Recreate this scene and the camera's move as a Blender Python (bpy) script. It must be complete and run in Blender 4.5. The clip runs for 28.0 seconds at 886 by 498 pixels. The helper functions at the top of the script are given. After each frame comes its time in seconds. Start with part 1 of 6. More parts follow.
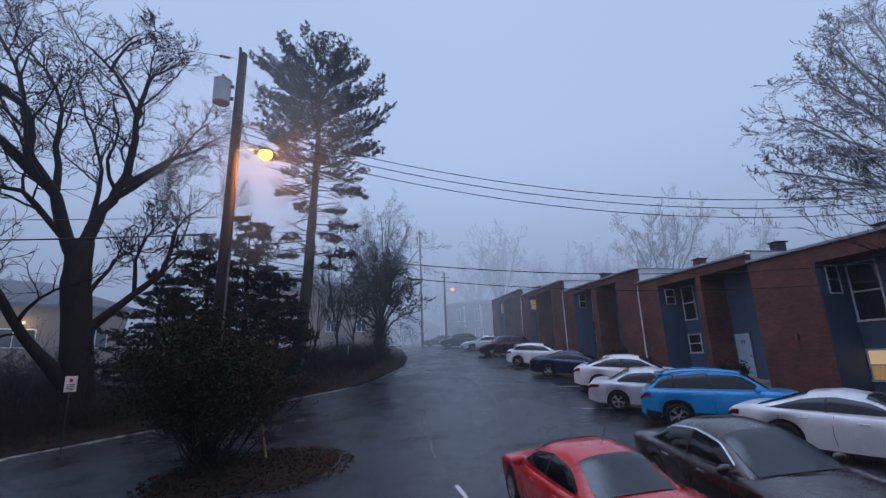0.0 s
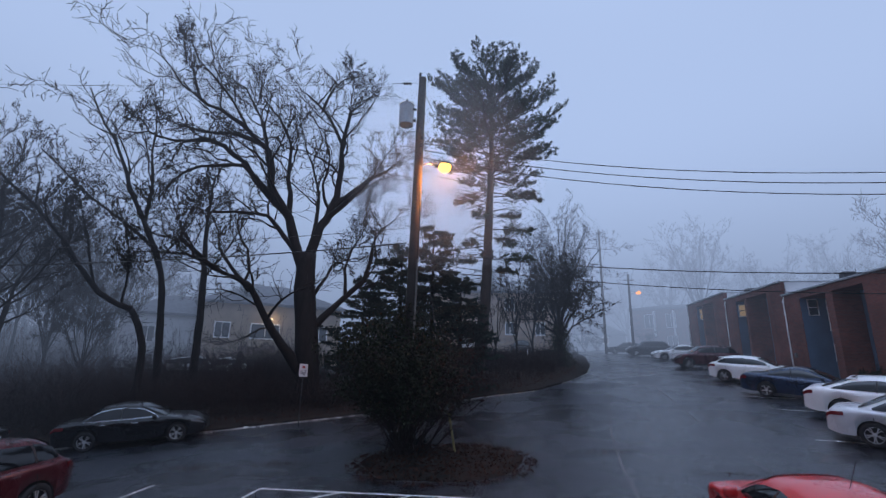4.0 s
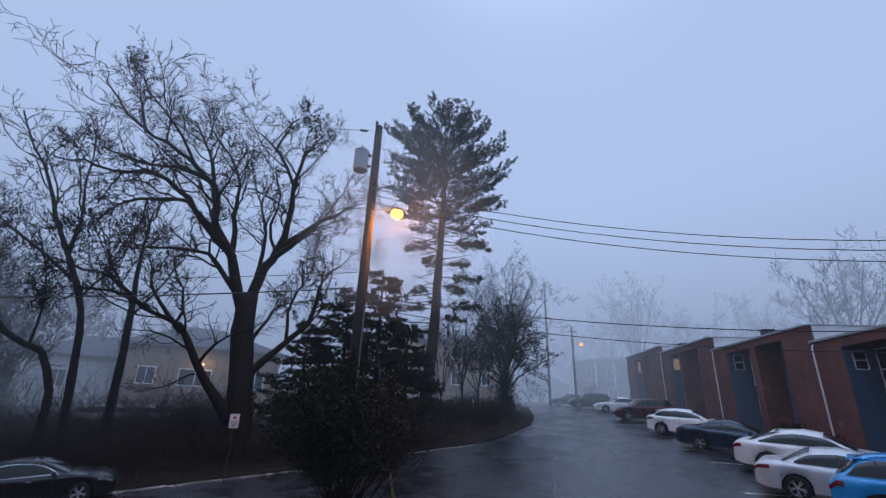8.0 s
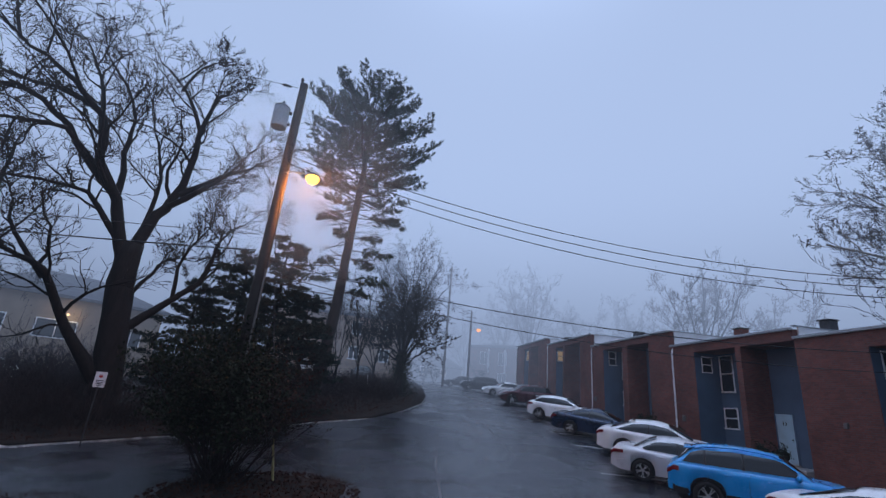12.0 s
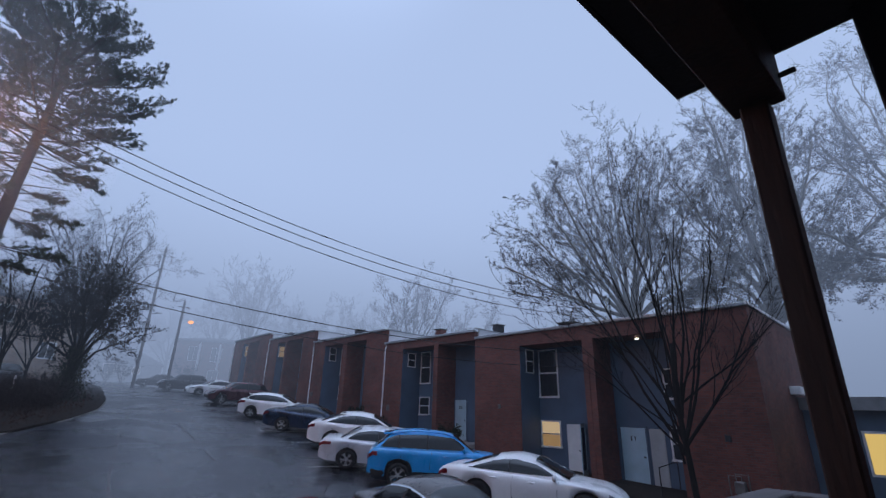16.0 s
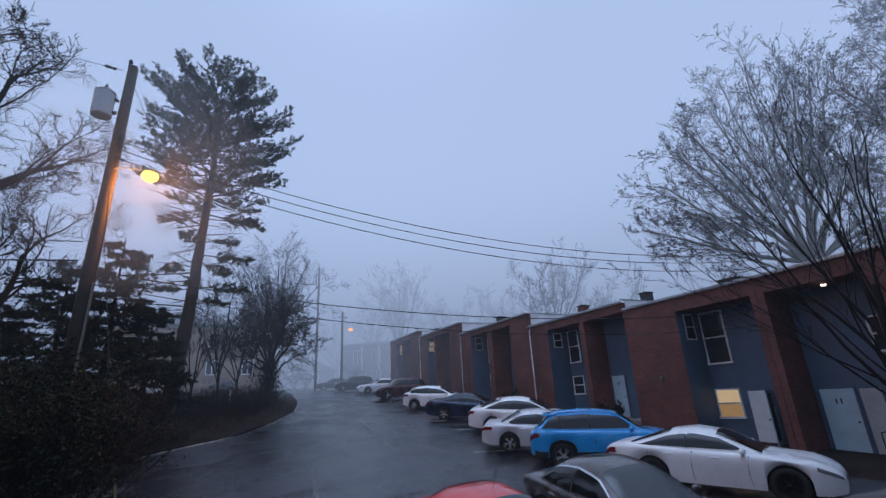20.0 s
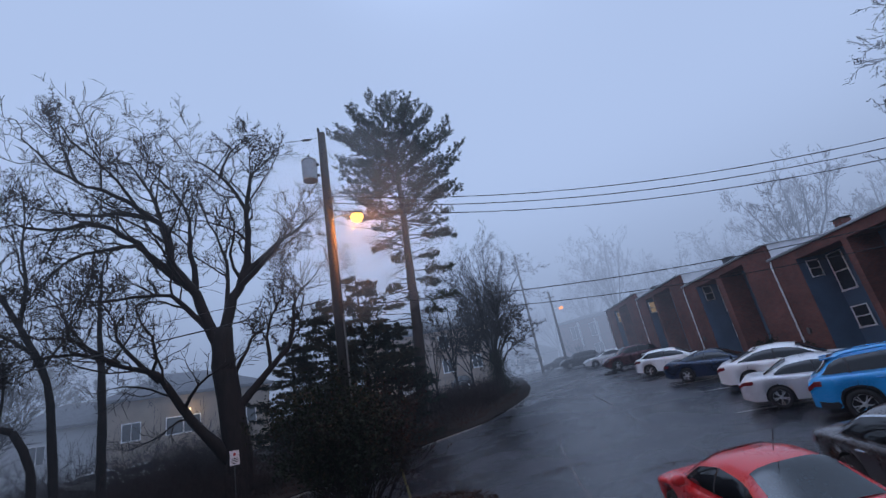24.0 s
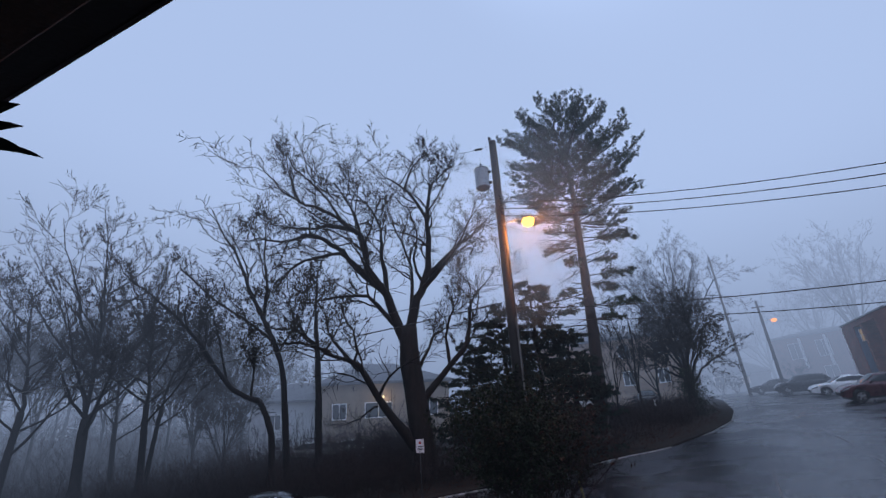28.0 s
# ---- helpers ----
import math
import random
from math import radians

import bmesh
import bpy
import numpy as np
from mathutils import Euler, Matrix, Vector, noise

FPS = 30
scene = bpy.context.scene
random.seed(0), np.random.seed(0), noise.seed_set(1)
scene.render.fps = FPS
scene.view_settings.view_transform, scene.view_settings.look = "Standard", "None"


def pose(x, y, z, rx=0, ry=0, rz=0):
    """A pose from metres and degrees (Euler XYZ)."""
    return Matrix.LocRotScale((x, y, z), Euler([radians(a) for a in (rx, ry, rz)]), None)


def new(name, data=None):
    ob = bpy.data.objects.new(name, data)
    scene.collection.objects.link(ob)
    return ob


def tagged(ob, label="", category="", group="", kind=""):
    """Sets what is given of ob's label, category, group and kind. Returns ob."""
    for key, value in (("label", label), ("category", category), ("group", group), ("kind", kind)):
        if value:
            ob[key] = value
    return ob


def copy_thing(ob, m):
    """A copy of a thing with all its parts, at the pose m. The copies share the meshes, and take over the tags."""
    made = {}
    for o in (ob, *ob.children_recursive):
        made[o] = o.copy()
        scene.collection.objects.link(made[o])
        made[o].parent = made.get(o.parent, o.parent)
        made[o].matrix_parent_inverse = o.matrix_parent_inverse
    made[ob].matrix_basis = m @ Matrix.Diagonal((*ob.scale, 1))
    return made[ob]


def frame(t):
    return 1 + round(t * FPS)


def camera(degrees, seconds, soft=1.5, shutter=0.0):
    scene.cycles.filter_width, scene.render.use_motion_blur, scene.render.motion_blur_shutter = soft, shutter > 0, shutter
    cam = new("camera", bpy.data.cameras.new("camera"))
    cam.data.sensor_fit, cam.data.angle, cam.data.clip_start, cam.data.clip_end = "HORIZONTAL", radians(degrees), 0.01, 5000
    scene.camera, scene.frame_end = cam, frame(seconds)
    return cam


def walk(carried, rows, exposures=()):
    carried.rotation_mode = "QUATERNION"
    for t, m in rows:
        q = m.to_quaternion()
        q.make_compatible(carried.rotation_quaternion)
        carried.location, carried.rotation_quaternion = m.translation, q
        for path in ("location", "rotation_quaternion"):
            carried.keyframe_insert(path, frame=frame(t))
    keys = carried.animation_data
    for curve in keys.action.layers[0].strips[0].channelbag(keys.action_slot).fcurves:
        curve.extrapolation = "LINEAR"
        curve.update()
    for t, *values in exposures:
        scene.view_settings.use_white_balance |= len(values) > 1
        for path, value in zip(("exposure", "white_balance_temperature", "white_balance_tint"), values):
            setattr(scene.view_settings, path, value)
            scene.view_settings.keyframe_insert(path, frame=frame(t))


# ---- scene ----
cam = camera(88.24, 28.0)
EYE = (0.0, 0.0, 3.0)
# seconds, then the turn about x, y and z in degrees
ROWS = [
    (0.0, 103.79, 2.11, -12.98),
    (0.5, 104.49, 2.04, -12.43),
    (1.0, 104.75, 2.10, -12.43),
    (1.5, 104.77, 2.90, -12.16),
    (2.0, 106.34, 3.06, -11.35),
    (2.5, 106.98, 2.25, -5.80),
    (3.0, 107.48, 1.23, -2.16),
    (3.5, 106.34, 0.11, 1.24),
    (4.0, 104.39, -1.24, 8.66),
    (4.5, 102.24, -1.46, 15.04),
    (6.5, 108.05, -2.12, 8.34),
    (7.0, 109.42, -1.91, 4.41),
    (7.5, 110.15, -1.82, 2.93),
    (8.0, 110.42, -1.55, 1.96),
    (8.5, 111.06, -1.46, 1.79),
    (9.0, 111.01, -1.38, 1.57),
    (9.5, 111.07, -1.42, 1.46),
    (10.0, 111.13, -1.81, 1.17),
    (10.5, 111.18, -2.73, 0.02),
    (11.0, 111.30, -3.22, -1.60),
    (11.5, 110.65, -3.42, -4.47),
    (12.0, 108.48, -4.86, -10.79),
    (12.5, 107.25, -5.58, -18.09),
    (13.0, 107.52, -5.98, -27.47),
    (13.5, 107.17, -4.70, -37.13),
    (15.5, 109.58, -1.94, -43.78),
    (16.0, 109.86, -1.51, -43.72),
    (16.5, 109.89, -1.14, -43.35),
    (17.0, 109.87, -1.00, -42.88),
    (17.5, 109.84, -1.11, -41.80),
    (18.0, 109.49, -0.81, -40.73),
    (18.5, 109.15, -0.24, -39.52),
    (19.0, 108.82, 0.62, -35.23),
    (19.5, 108.12, 2.02, -31.02),
    (20.0, 108.31, 2.92, -25.46),
    (20.5, 108.40, 4.14, -19.70),
    (21.0, 108.49, 5.78, -14.08),
    (21.5, 108.65, 6.41, -9.68),
    (23.5, 108.66, 10.00, -0.97),
    (24.0, 109.24, 10.56, 1.99),
    (24.5, 109.84, 9.42, 6.33),
    (25.0, 110.68, 8.96, 11.21),
    (25.5, 111.28, 7.66, 15.15),
    (26.0, 111.70, 6.69, 18.60),
    (26.5, 111.88, 6.25, 20.37),
    (27.0, 112.13, 5.66, 21.66),
    (27.5, 112.24, 4.44, 22.26),
    (28.0, 112.34, 3.80, 22.39),
]
walk(cam, [(t, pose(*EYE, rx, ry, rz)) for t, rx, ry, rz in ROWS])

# ---- world: dusk fog, light from the whole sky ----
SKY = (0.395, 0.51, 0.77)
ZENITH = 2.6  # an overcast sky is brightest overhead
world = bpy.data.worlds.new("world")
scene.world = world
world.use_nodes = True
wn, wl = world.node_tree.nodes, world.node_tree.links
wn["Background"].inputs["Color"].default_value = (*SKY, 1)
wn["Background"].inputs["Strength"].default_value = 1.0
world.cycles.volume_step_size = 6.0


def world_math(op, a, b_):
    n = wn.new("ShaderNodeMath")
    n.operation = op
    for k, v in enumerate((a, b_)):
        if isinstance(v, (int, float)):
            n.inputs[k].default_value = v
        else:
            wl.new(v, n.inputs[k])
    return n.outputs[0]


# haze put in by distance from mid car park, thickest up lane, woods and roofs
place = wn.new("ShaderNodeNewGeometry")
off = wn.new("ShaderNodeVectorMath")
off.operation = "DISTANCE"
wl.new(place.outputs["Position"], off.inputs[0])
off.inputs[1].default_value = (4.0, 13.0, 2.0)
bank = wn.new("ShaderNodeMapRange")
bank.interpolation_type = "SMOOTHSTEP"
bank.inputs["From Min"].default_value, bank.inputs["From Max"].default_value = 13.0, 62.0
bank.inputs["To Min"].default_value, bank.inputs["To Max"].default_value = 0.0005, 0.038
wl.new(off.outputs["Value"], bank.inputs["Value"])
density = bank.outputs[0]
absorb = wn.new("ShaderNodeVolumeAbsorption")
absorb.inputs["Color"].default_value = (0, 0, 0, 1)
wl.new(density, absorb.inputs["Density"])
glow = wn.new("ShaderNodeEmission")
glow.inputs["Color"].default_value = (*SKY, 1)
# emission put in as the fog's glow, brightening with steepness seen from mid car park
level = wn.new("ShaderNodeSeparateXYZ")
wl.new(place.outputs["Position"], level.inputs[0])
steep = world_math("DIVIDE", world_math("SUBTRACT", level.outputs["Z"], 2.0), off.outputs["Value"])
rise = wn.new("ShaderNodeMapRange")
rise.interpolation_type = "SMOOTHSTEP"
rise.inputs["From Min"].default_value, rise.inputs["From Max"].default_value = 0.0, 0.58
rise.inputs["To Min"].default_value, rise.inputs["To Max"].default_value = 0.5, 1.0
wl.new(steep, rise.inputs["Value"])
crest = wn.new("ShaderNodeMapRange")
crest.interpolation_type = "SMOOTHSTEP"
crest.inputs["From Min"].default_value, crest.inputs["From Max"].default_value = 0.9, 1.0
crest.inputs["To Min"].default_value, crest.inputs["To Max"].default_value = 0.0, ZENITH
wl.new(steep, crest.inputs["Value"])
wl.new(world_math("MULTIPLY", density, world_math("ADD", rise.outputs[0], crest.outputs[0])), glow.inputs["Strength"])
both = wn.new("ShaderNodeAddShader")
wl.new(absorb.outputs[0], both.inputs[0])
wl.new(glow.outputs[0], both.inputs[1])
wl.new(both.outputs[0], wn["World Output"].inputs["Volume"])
scene.view_settings.exposure = 0.1


# ---- materials ----
def material(name, color, rough=0.7, metal=0.0, vary=0.25, scale=6.0, bump=0.0, bump_scale=40.0, dark=None, rand=0.0,
             rough_vary=0.1, spec=0.5, stretch=(1, 1, 1), coat=0.0):
    """A procedural surface: two scales of noise in the colour, noise in the roughness, and fine relief."""
    m = bpy.data.materials.new(name)
    m.use_nodes = True
    n, l = m.node_tree.nodes, m.node_tree.links
    b = n["Principled BSDF"]
    b.inputs["Metallic"].default_value = metal
    b.inputs["Specular IOR Level"].default_value = spec
    b.inputs["Coat Weight"].default_value = coat
    b.inputs["Coat Roughness"].default_value = 0.06
    tc = n.new("ShaderNodeTexCoord")
    mp = n.new("ShaderNodeMapping")
    mp.inputs["Scale"].default_value = stretch
    l.new(tc.outputs["Object"], mp.inputs["Vector"])
    coarse = n.new("ShaderNodeTexNoise")
    coarse.inputs["Scale"].default_value = scale
    coarse.inputs["Detail"].default_value = 5
    fine = n.new("ShaderNodeTexNoise")
    fine.inputs["Scale"].default_value = bump_scale
    fine.inputs["Detail"].default_value = 4
    for t in (coarse, fine):
        l.new(mp.outputs[0], t.inputs["Vector"])
    mixf = n.new("ShaderNodeMath")
    mixf.operation = "MULTIPLY_ADD"
    mixf.inputs[1].default_value = 0.35
    l.new(fine.outputs["Fac"], mixf.inputs[0])
    sc = n.new("ShaderNodeMath")
    sc.operation = "MULTIPLY"
    sc.inputs[1].default_value = 0.65
    l.new(coarse.outputs["Fac"], sc.inputs[0])
    l.new(sc.outputs[0], mixf.inputs[2])
    ramp = n.new("ShaderNodeValToRGB")
    low = dark if dark else tuple(c * (1 - vary) for c in color)
    high = color if dark else tuple(min(1, c * (1 + vary)) for c in color)
    ramp.color_ramp.elements[0].position, ramp.color_ramp.elements[0].color = 0.35, (*low, 1)
    ramp.color_ramp.elements[1].position, ramp.color_ramp.elements[1].color = 0.65, (*high, 1)
    l.new(mixf.outputs[0], ramp.inputs[0])
    out = ramp.outputs[0]
    if rand:
        info = n.new("ShaderNodeObjectInfo")
        hsv = n.new("ShaderNodeHueSaturation")
        vr = n.new("ShaderNodeMapRange")
        vr.inputs["To Min"].default_value, vr.inputs["To Max"].default_value = 1 - rand, 1 + rand
        l.new(info.outputs["Random"], vr.inputs["Value"])
        l.new(vr.outputs[0], hsv.inputs["Value"])
        l.new(out, hsv.inputs["Color"])
        out = hsv.outputs[0]
    l.new(out, b.inputs["Base Color"])
    rr = n.new("ShaderNodeMapRange")
    rr.inputs["From Min"].default_value, rr.inputs["From Max"].default_value = 0.3, 0.7
    rr.inputs["To Min"].default_value = max(0.02, rough - rough_vary)
    rr.inputs["To Max"].default_value = min(1, rough + rough_vary)
    l.new(mixf.outputs[0], rr.inputs["Value"])
    l.new(rr.outputs[0], b.inputs["Roughness"])
    if bump:
        bp = n.new("ShaderNodeBump")
        bp.inputs["Strength"].default_value = bump
        bp.inputs["Distance"].default_value = 0.02
        l.new(fine.outputs["Fac"], bp.inputs["Height"])
        l.new(bp.outputs[0], b.inputs["Normal"])
    return m


def lamp_material(name, color, strength):
    m = bpy.data.materials.new(name)
    m.use_nodes = True
    n, l = m.node_tree.nodes, m.node_tree.links
    e = n.new("ShaderNodeEmission")
    e.inputs["Color"].default_value = (*color, 1)
    e.inputs["Strength"].default_value = strength
    l.new(e.outputs[0], n["Material Output"].inputs["Surface"])
    return m


def brick_material(name, c1, c2, mortar):
    m = material(name, c1, rough=0.75, bump=0.15)
    n, l = m.node_tree.nodes, m.node_tree.links
    b = n["Principled BSDF"]
    tc = n.new("ShaderNodeTexCoord")
    sep = n.new("ShaderNodeSeparateXYZ")
    l.new(tc.outputs["Object"], sep.inputs[0])
    add = n.new("ShaderNodeMath")
    add.operation = "ADD"
    l.new(sep.outputs["X"], add.inputs[0])
    l.new(sep.outputs["Y"], add.inputs[1])
    com = n.new("ShaderNodeCombineXYZ")
    l.new(add.outputs[0], com.inputs["X"])
    l.new(sep.outputs["Z"], com.inputs["Y"])
    br = n.new("ShaderNodeTexBrick")
    br.inputs["Scale"].default_value = 1.0
    br.inputs["Brick Width"].default_value = 0.215
    br.inputs["Row Height"].default_value = 0.075
    br.inputs["Mortar Size"].default_value = 0.006
    br.inputs["Bias"].default_value = 0.0
    br.inputs["Color1"].default_value = (*c1, 1)
    br.inputs["Color2"].default_value = (*c2, 1)
    br.inputs["Mortar"].default_value = (*mortar, 1)
    l.new(com.outputs[0], br.inputs["Vector"])
    stain = n.new("ShaderNodeTexNoise")
    stain.inputs["Scale"].default_value = 0.8
    stain.inputs["Detail"].default_value = 6
    l.new(tc.outputs["Object"], stain.inputs["Vector"])
    mr = n.new("ShaderNodeMapRange")
    mr.inputs["From Min"].default_value, mr.inputs["From Max"].default_value = 0.3, 0.7
    mr.inputs["To Min"].default_value, mr.inputs["To Max"].default_value = 0.65, 1.15
    l.new(stain.outputs["Fac"], mr.inputs["Value"])
    hsv = n.new("ShaderNodeHueSaturation")
    l.new(br.outputs["Color"], hsv.inputs["Color"])
    l.new(mr.outputs[0], hsv.inputs["Value"])
    l.new(hsv.outputs[0], b.inputs["Base Color"])
    bp = n.new("ShaderNodeBump")
    bp.inputs["Strength"].default_value = 0.5
    bp.inputs["Distance"].default_value = 0.008
    bp.invert = True
    l.new(br.outputs["Fac"], bp.inputs["Height"])
    l.new(bp.outputs[0], b.inputs["Normal"])
    return m


M = {
    "asphalt": material("wet_asphalt", (0.026, 0.0285, 0.036), 0.28, vary=0.45, scale=0.45, bump=0.3, bump_scale=55, rough_vary=0.17, spec=0.65),
    "leaf_litter": material("leaf_litter", (0.032, 0.022, 0.0175), 0.95, scale=1.5, bump=0.8, bump_scale=14, dark=(0.008, 0.0065, 0.0055), spec=0.2),
    "line_paint": material("road_line_paint", (0.75, 0.75, 0.73), 0.5, scale=5, vary=0.25, bump=0.2),
    "concrete": material("concrete", (0.3, 0.29, 0.28), 0.7, scale=3, bump=0.3),
    "brick": brick_material("red_brick", (0.195, 0.061, 0.043), (0.13, 0.043, 0.034), (0.12, 0.08, 0.072)),
    "tan_brick": brick_material("tan_brick", (0.36, 0.24, 0.16), (0.3, 0.19, 0.13), (0.3, 0.25, 0.2)),
    "blue_board": material("blue_grey_siding", (0.075, 0.115, 0.175), 0.6, scale=1.2, vary=0.15, bump=0.1, bump_scale=25),
    "grey_board": material("grey_siding", (0.2, 0.21, 0.23), 0.65, scale=1.2, vary=0.15, bump=0.1),
    "white_trim": material("white_trim", (0.72, 0.72, 0.72), 0.5, scale=4, vary=0.08),
    "flashing": material("white_flashing", (0.8, 0.81, 0.82), 0.45, scale=2, vary=0.12),
    "door_paint": material("pale_blue_door_paint", (0.42, 0.58, 0.66), 0.45, scale=2, vary=0.1),
    "roofing": material("roof_membrane", (0.2, 0.2, 0.21), 0.7, scale=2, bump=0.2),
    "dark_metal": material("dark_metal", (0.06, 0.06, 0.065), 0.5, metal=0.6),
    "bark": material("wet_bark", (0.015, 0.0125, 0.012), 0.85, scale=5, vary=0.4, bump=0.9, bump_scale=16, stretch=(1, 1, 0.25), spec=0.25),
    "twig": material("twig_bark", (0.022, 0.019, 0.018), 0.9, vary=0.2, spec=0.2),
    "pole_wood": material("creosote_pole_wood", (0.04, 0.031, 0.026), 0.8, scale=3, vary=0.35, bump=0.5, bump_scale=30, stretch=(1, 1, 0.08)),
    "porch_wood": material("weathered_porch_wood", (0.055, 0.025, 0.015), 0.75, scale=4, vary=0.35, bump=0.5, bump_scale=40, stretch=(1, 1, 0.1)),
    "porch_dark": material("dark_brown_paint", (0.022, 0.014, 0.012), 0.7, scale=4, vary=0.3, bump=0.3),
    "rail_cap": material("weathered_grey_board", (0.11, 0.1, 0.1), 0.75, scale=5, vary=0.35, bump=0.5, bump_scale=30, stretch=(0.1, 1, 1)),
    "needle": material("pine_needles", (0.045, 0.06, 0.044), 0.85, vary=0.35, scale=2, spec=0.2),
    "spruce": material("spruce_needles", (0.03, 0.042, 0.036), 0.85, vary=0.35, scale=2, spec=0.15),
    "shrub_leaf": material("shrub_leaves", (0.018, 0.022, 0.011), 0.65, vary=0.5, scale=3, spec=0.12),
    "red_leaf": material("dead_leaves", (0.055, 0.024, 0.016), 0.85, vary=0.4, scale=3, spec=0.15),
    "bramble": material("bramble_stems", (0.036, 0.025, 0.024), 0.9, vary=0.3, scale=2, spec=0.2),
    "pine_bark": material("pine_bark", (0.03, 0.022, 0.019), 0.85, scale=4, vary=0.4, bump=0.6, bump_scale=18, stretch=(1, 1, 0.3)),
    "pale_bark": material("pale_bark", (0.09, 0.083, 0.078), 0.8, scale=2, vary=0.4, bump=0.3),
    "guard": material("faded_yellow_plastic", (0.45, 0.38, 0.16), 0.5, vary=0.2),
    "tank": material("grey_transformer_paint", (0.38, 0.4, 0.42), 0.4, scale=3, vary=0.1),
    "cable": material("black_cable", (0.02, 0.02, 0.022), 0.6, vary=0.1),
    "glass": material("dark_window_glass", (0.03, 0.034, 0.04), 0.06, vary=0.2, rough_vary=0.03),
    "car_glass": material("tinted_car_glass", (0.006, 0.007, 0.009), 0.05, vary=0.2, rough_vary=0.03, spec=0.5),
    "curtain": material("drawn_curtain", (0.35, 0.34, 0.33), 0.85, scale=8, vary=0.15),
    "tyre": material("tyre_rubber", (0.018, 0.018, 0.019), 0.8, vary=0.2),
    "rim": material("alloy_rim", (0.52, 0.53, 0.54), 0.35, metal=0.35, vary=0.1),
    "dark_rim": material("black_alloy_rim", (0.03, 0.03, 0.032), 0.35, metal=0.7),
    "cladding": material("black_plastic_cladding", (0.022, 0.022, 0.024), 0.6, vary=0.15),
    "chrome": material("chrome_trim", (0.65, 0.66, 0.68), 0.2, metal=1.0, vary=0.05),
    "tail": material("red_tail_lens", (0.16, 0.008, 0.012), 0.2, vary=0.2, coat=0.5),
    "head": material("clear_headlight_lens", (0.2, 0.21, 0.23), 0.12, vary=0.3, scale=14, coat=0.8),
    "sign_white": material("white_sign_metal", (0.7, 0.7, 0.71), 0.45, vary=0.06),
    "sign_red": material("red_sign_print", (0.4, 0.03, 0.03), 0.5, vary=0.1),
    "plate": material("number_plate", (0.6, 0.6, 0.6), 0.4, vary=0.05),
    "lit_window": lamp_material("lit_window_light", (1.0, 0.74, 0.45), 0.42),
    "lit_lower": lamp_material("lit_window_shaded_light", (1.0, 0.62, 0.3), 0.23),
    "lit_dim": lamp_material("dim_window_light", (1.0, 0.7, 0.42), 0.17),
    "yellow_window": lamp_material("yellow_window_light", (1.0, 0.7, 0.22), 0.6),
    "sodium": lamp_material("sodium_lamp_light", (1.0, 0.4, 0.06), 5.5),
    "sodium_far": lamp_material("far_sodium_lamp_light", (1.0, 0.36, 0.1), 1.7),
    "house_lamp": lamp_material("house_lamp_glow", (1.0, 0.75, 0.4), 2.0),
    "seam": material("asphalt_seam", (0.1, 0.1, 0.105), 0.4, vary=0.3, scale=3),
    "ceiling_glow": lamp_material("porch_light", (1.0, 0.9, 0.75), 2.0),
}


# ---- building helpers ----
def mesh_from(bm, name, mat, smooth=False):
    me = bpy.data.meshes.new(name)
    bm.normal_update()
    bm.to_mesh(me)
    bm.free()
    if mat:
        me.materials.append(mat)
    if smooth:
        for p in me.polygons:
            p.use_smooth = True
    return me


def part(name, bm, mat, parent=None, label="", smooth=False, m=None):
    """One mesh object out of a bmesh, under a thing or a part."""
    ob = new(name, mesh_from(bm, name, mat, smooth))
    if parent is not None:
        ob.parent = parent
    if m is not None:
        ob.matrix_basis = m
    if label:
        ob["label"] = label
    return ob


def thing(name, label, category, m=None, group="", kind=""):
    ob = new(name)
    ob.empty_display_size = 0.2
    if m is not None:
        ob.matrix_basis = m
    return tagged(ob, label, category, group, kind)


def box(x0, x1, y0, y1, z0, z1, bevel=0.0, bm=None):
    bm = bm or bmesh.new()
    made = bmesh.ops.create_cube(bm, size=1)
    for v in made["verts"]:
        v.co = Vector((x0 + (v.co.x + 0.5) * (x1 - x0), y0 + (v.co.y + 0.5) * (y1 - y0), z0 + (v.co.z + 0.5) * (z1 - z0)))
    if bevel:
        edges = list({e for v in made["verts"] for e in v.link_edges})
        bmesh.ops.bevel(bm, geom=edges, offset=bevel, segments=1, affect="EDGES")
    return bm


def tube(points, radii, sides=8, bm=None, caps=True):
    """A tapering tube along points."""
    bm = bm or bmesh.new()
    pts = [Vector(p) for p in points]
    if not hasattr(radii, "__len__"):
        radii = [radii] * len(pts)
    rings, prev = [], None
    for i, p in enumerate(pts):
        d = (pts[min(i + 1, len(pts) - 1)] - pts[max(i - 1, 0)]).normalized()
        if prev is None:
            a = d.orthogonal().normalized()
        else:
            a = (prev - d * prev.dot(d))
            a = a.normalized() if a.length > 1e-6 else d.orthogonal().normalized()
        prev = a
        b = d.cross(a)
        rings.append([bm.verts.new(p + (a * math.cos(k * math.tau / sides) + b * math.sin(k * math.tau / sides)) * radii[i]) for k in range(sides)])
    for r0, r1 in zip(rings, rings[1:]):
        for k in range(sides):
            bm.faces.new((r0[k], r0[(k + 1) % sides], r1[(k + 1) % sides], r1[k]))
    if caps:
        bm.faces.new(list(reversed(rings[0])))
        bm.faces.new(rings[-1])
    return bm


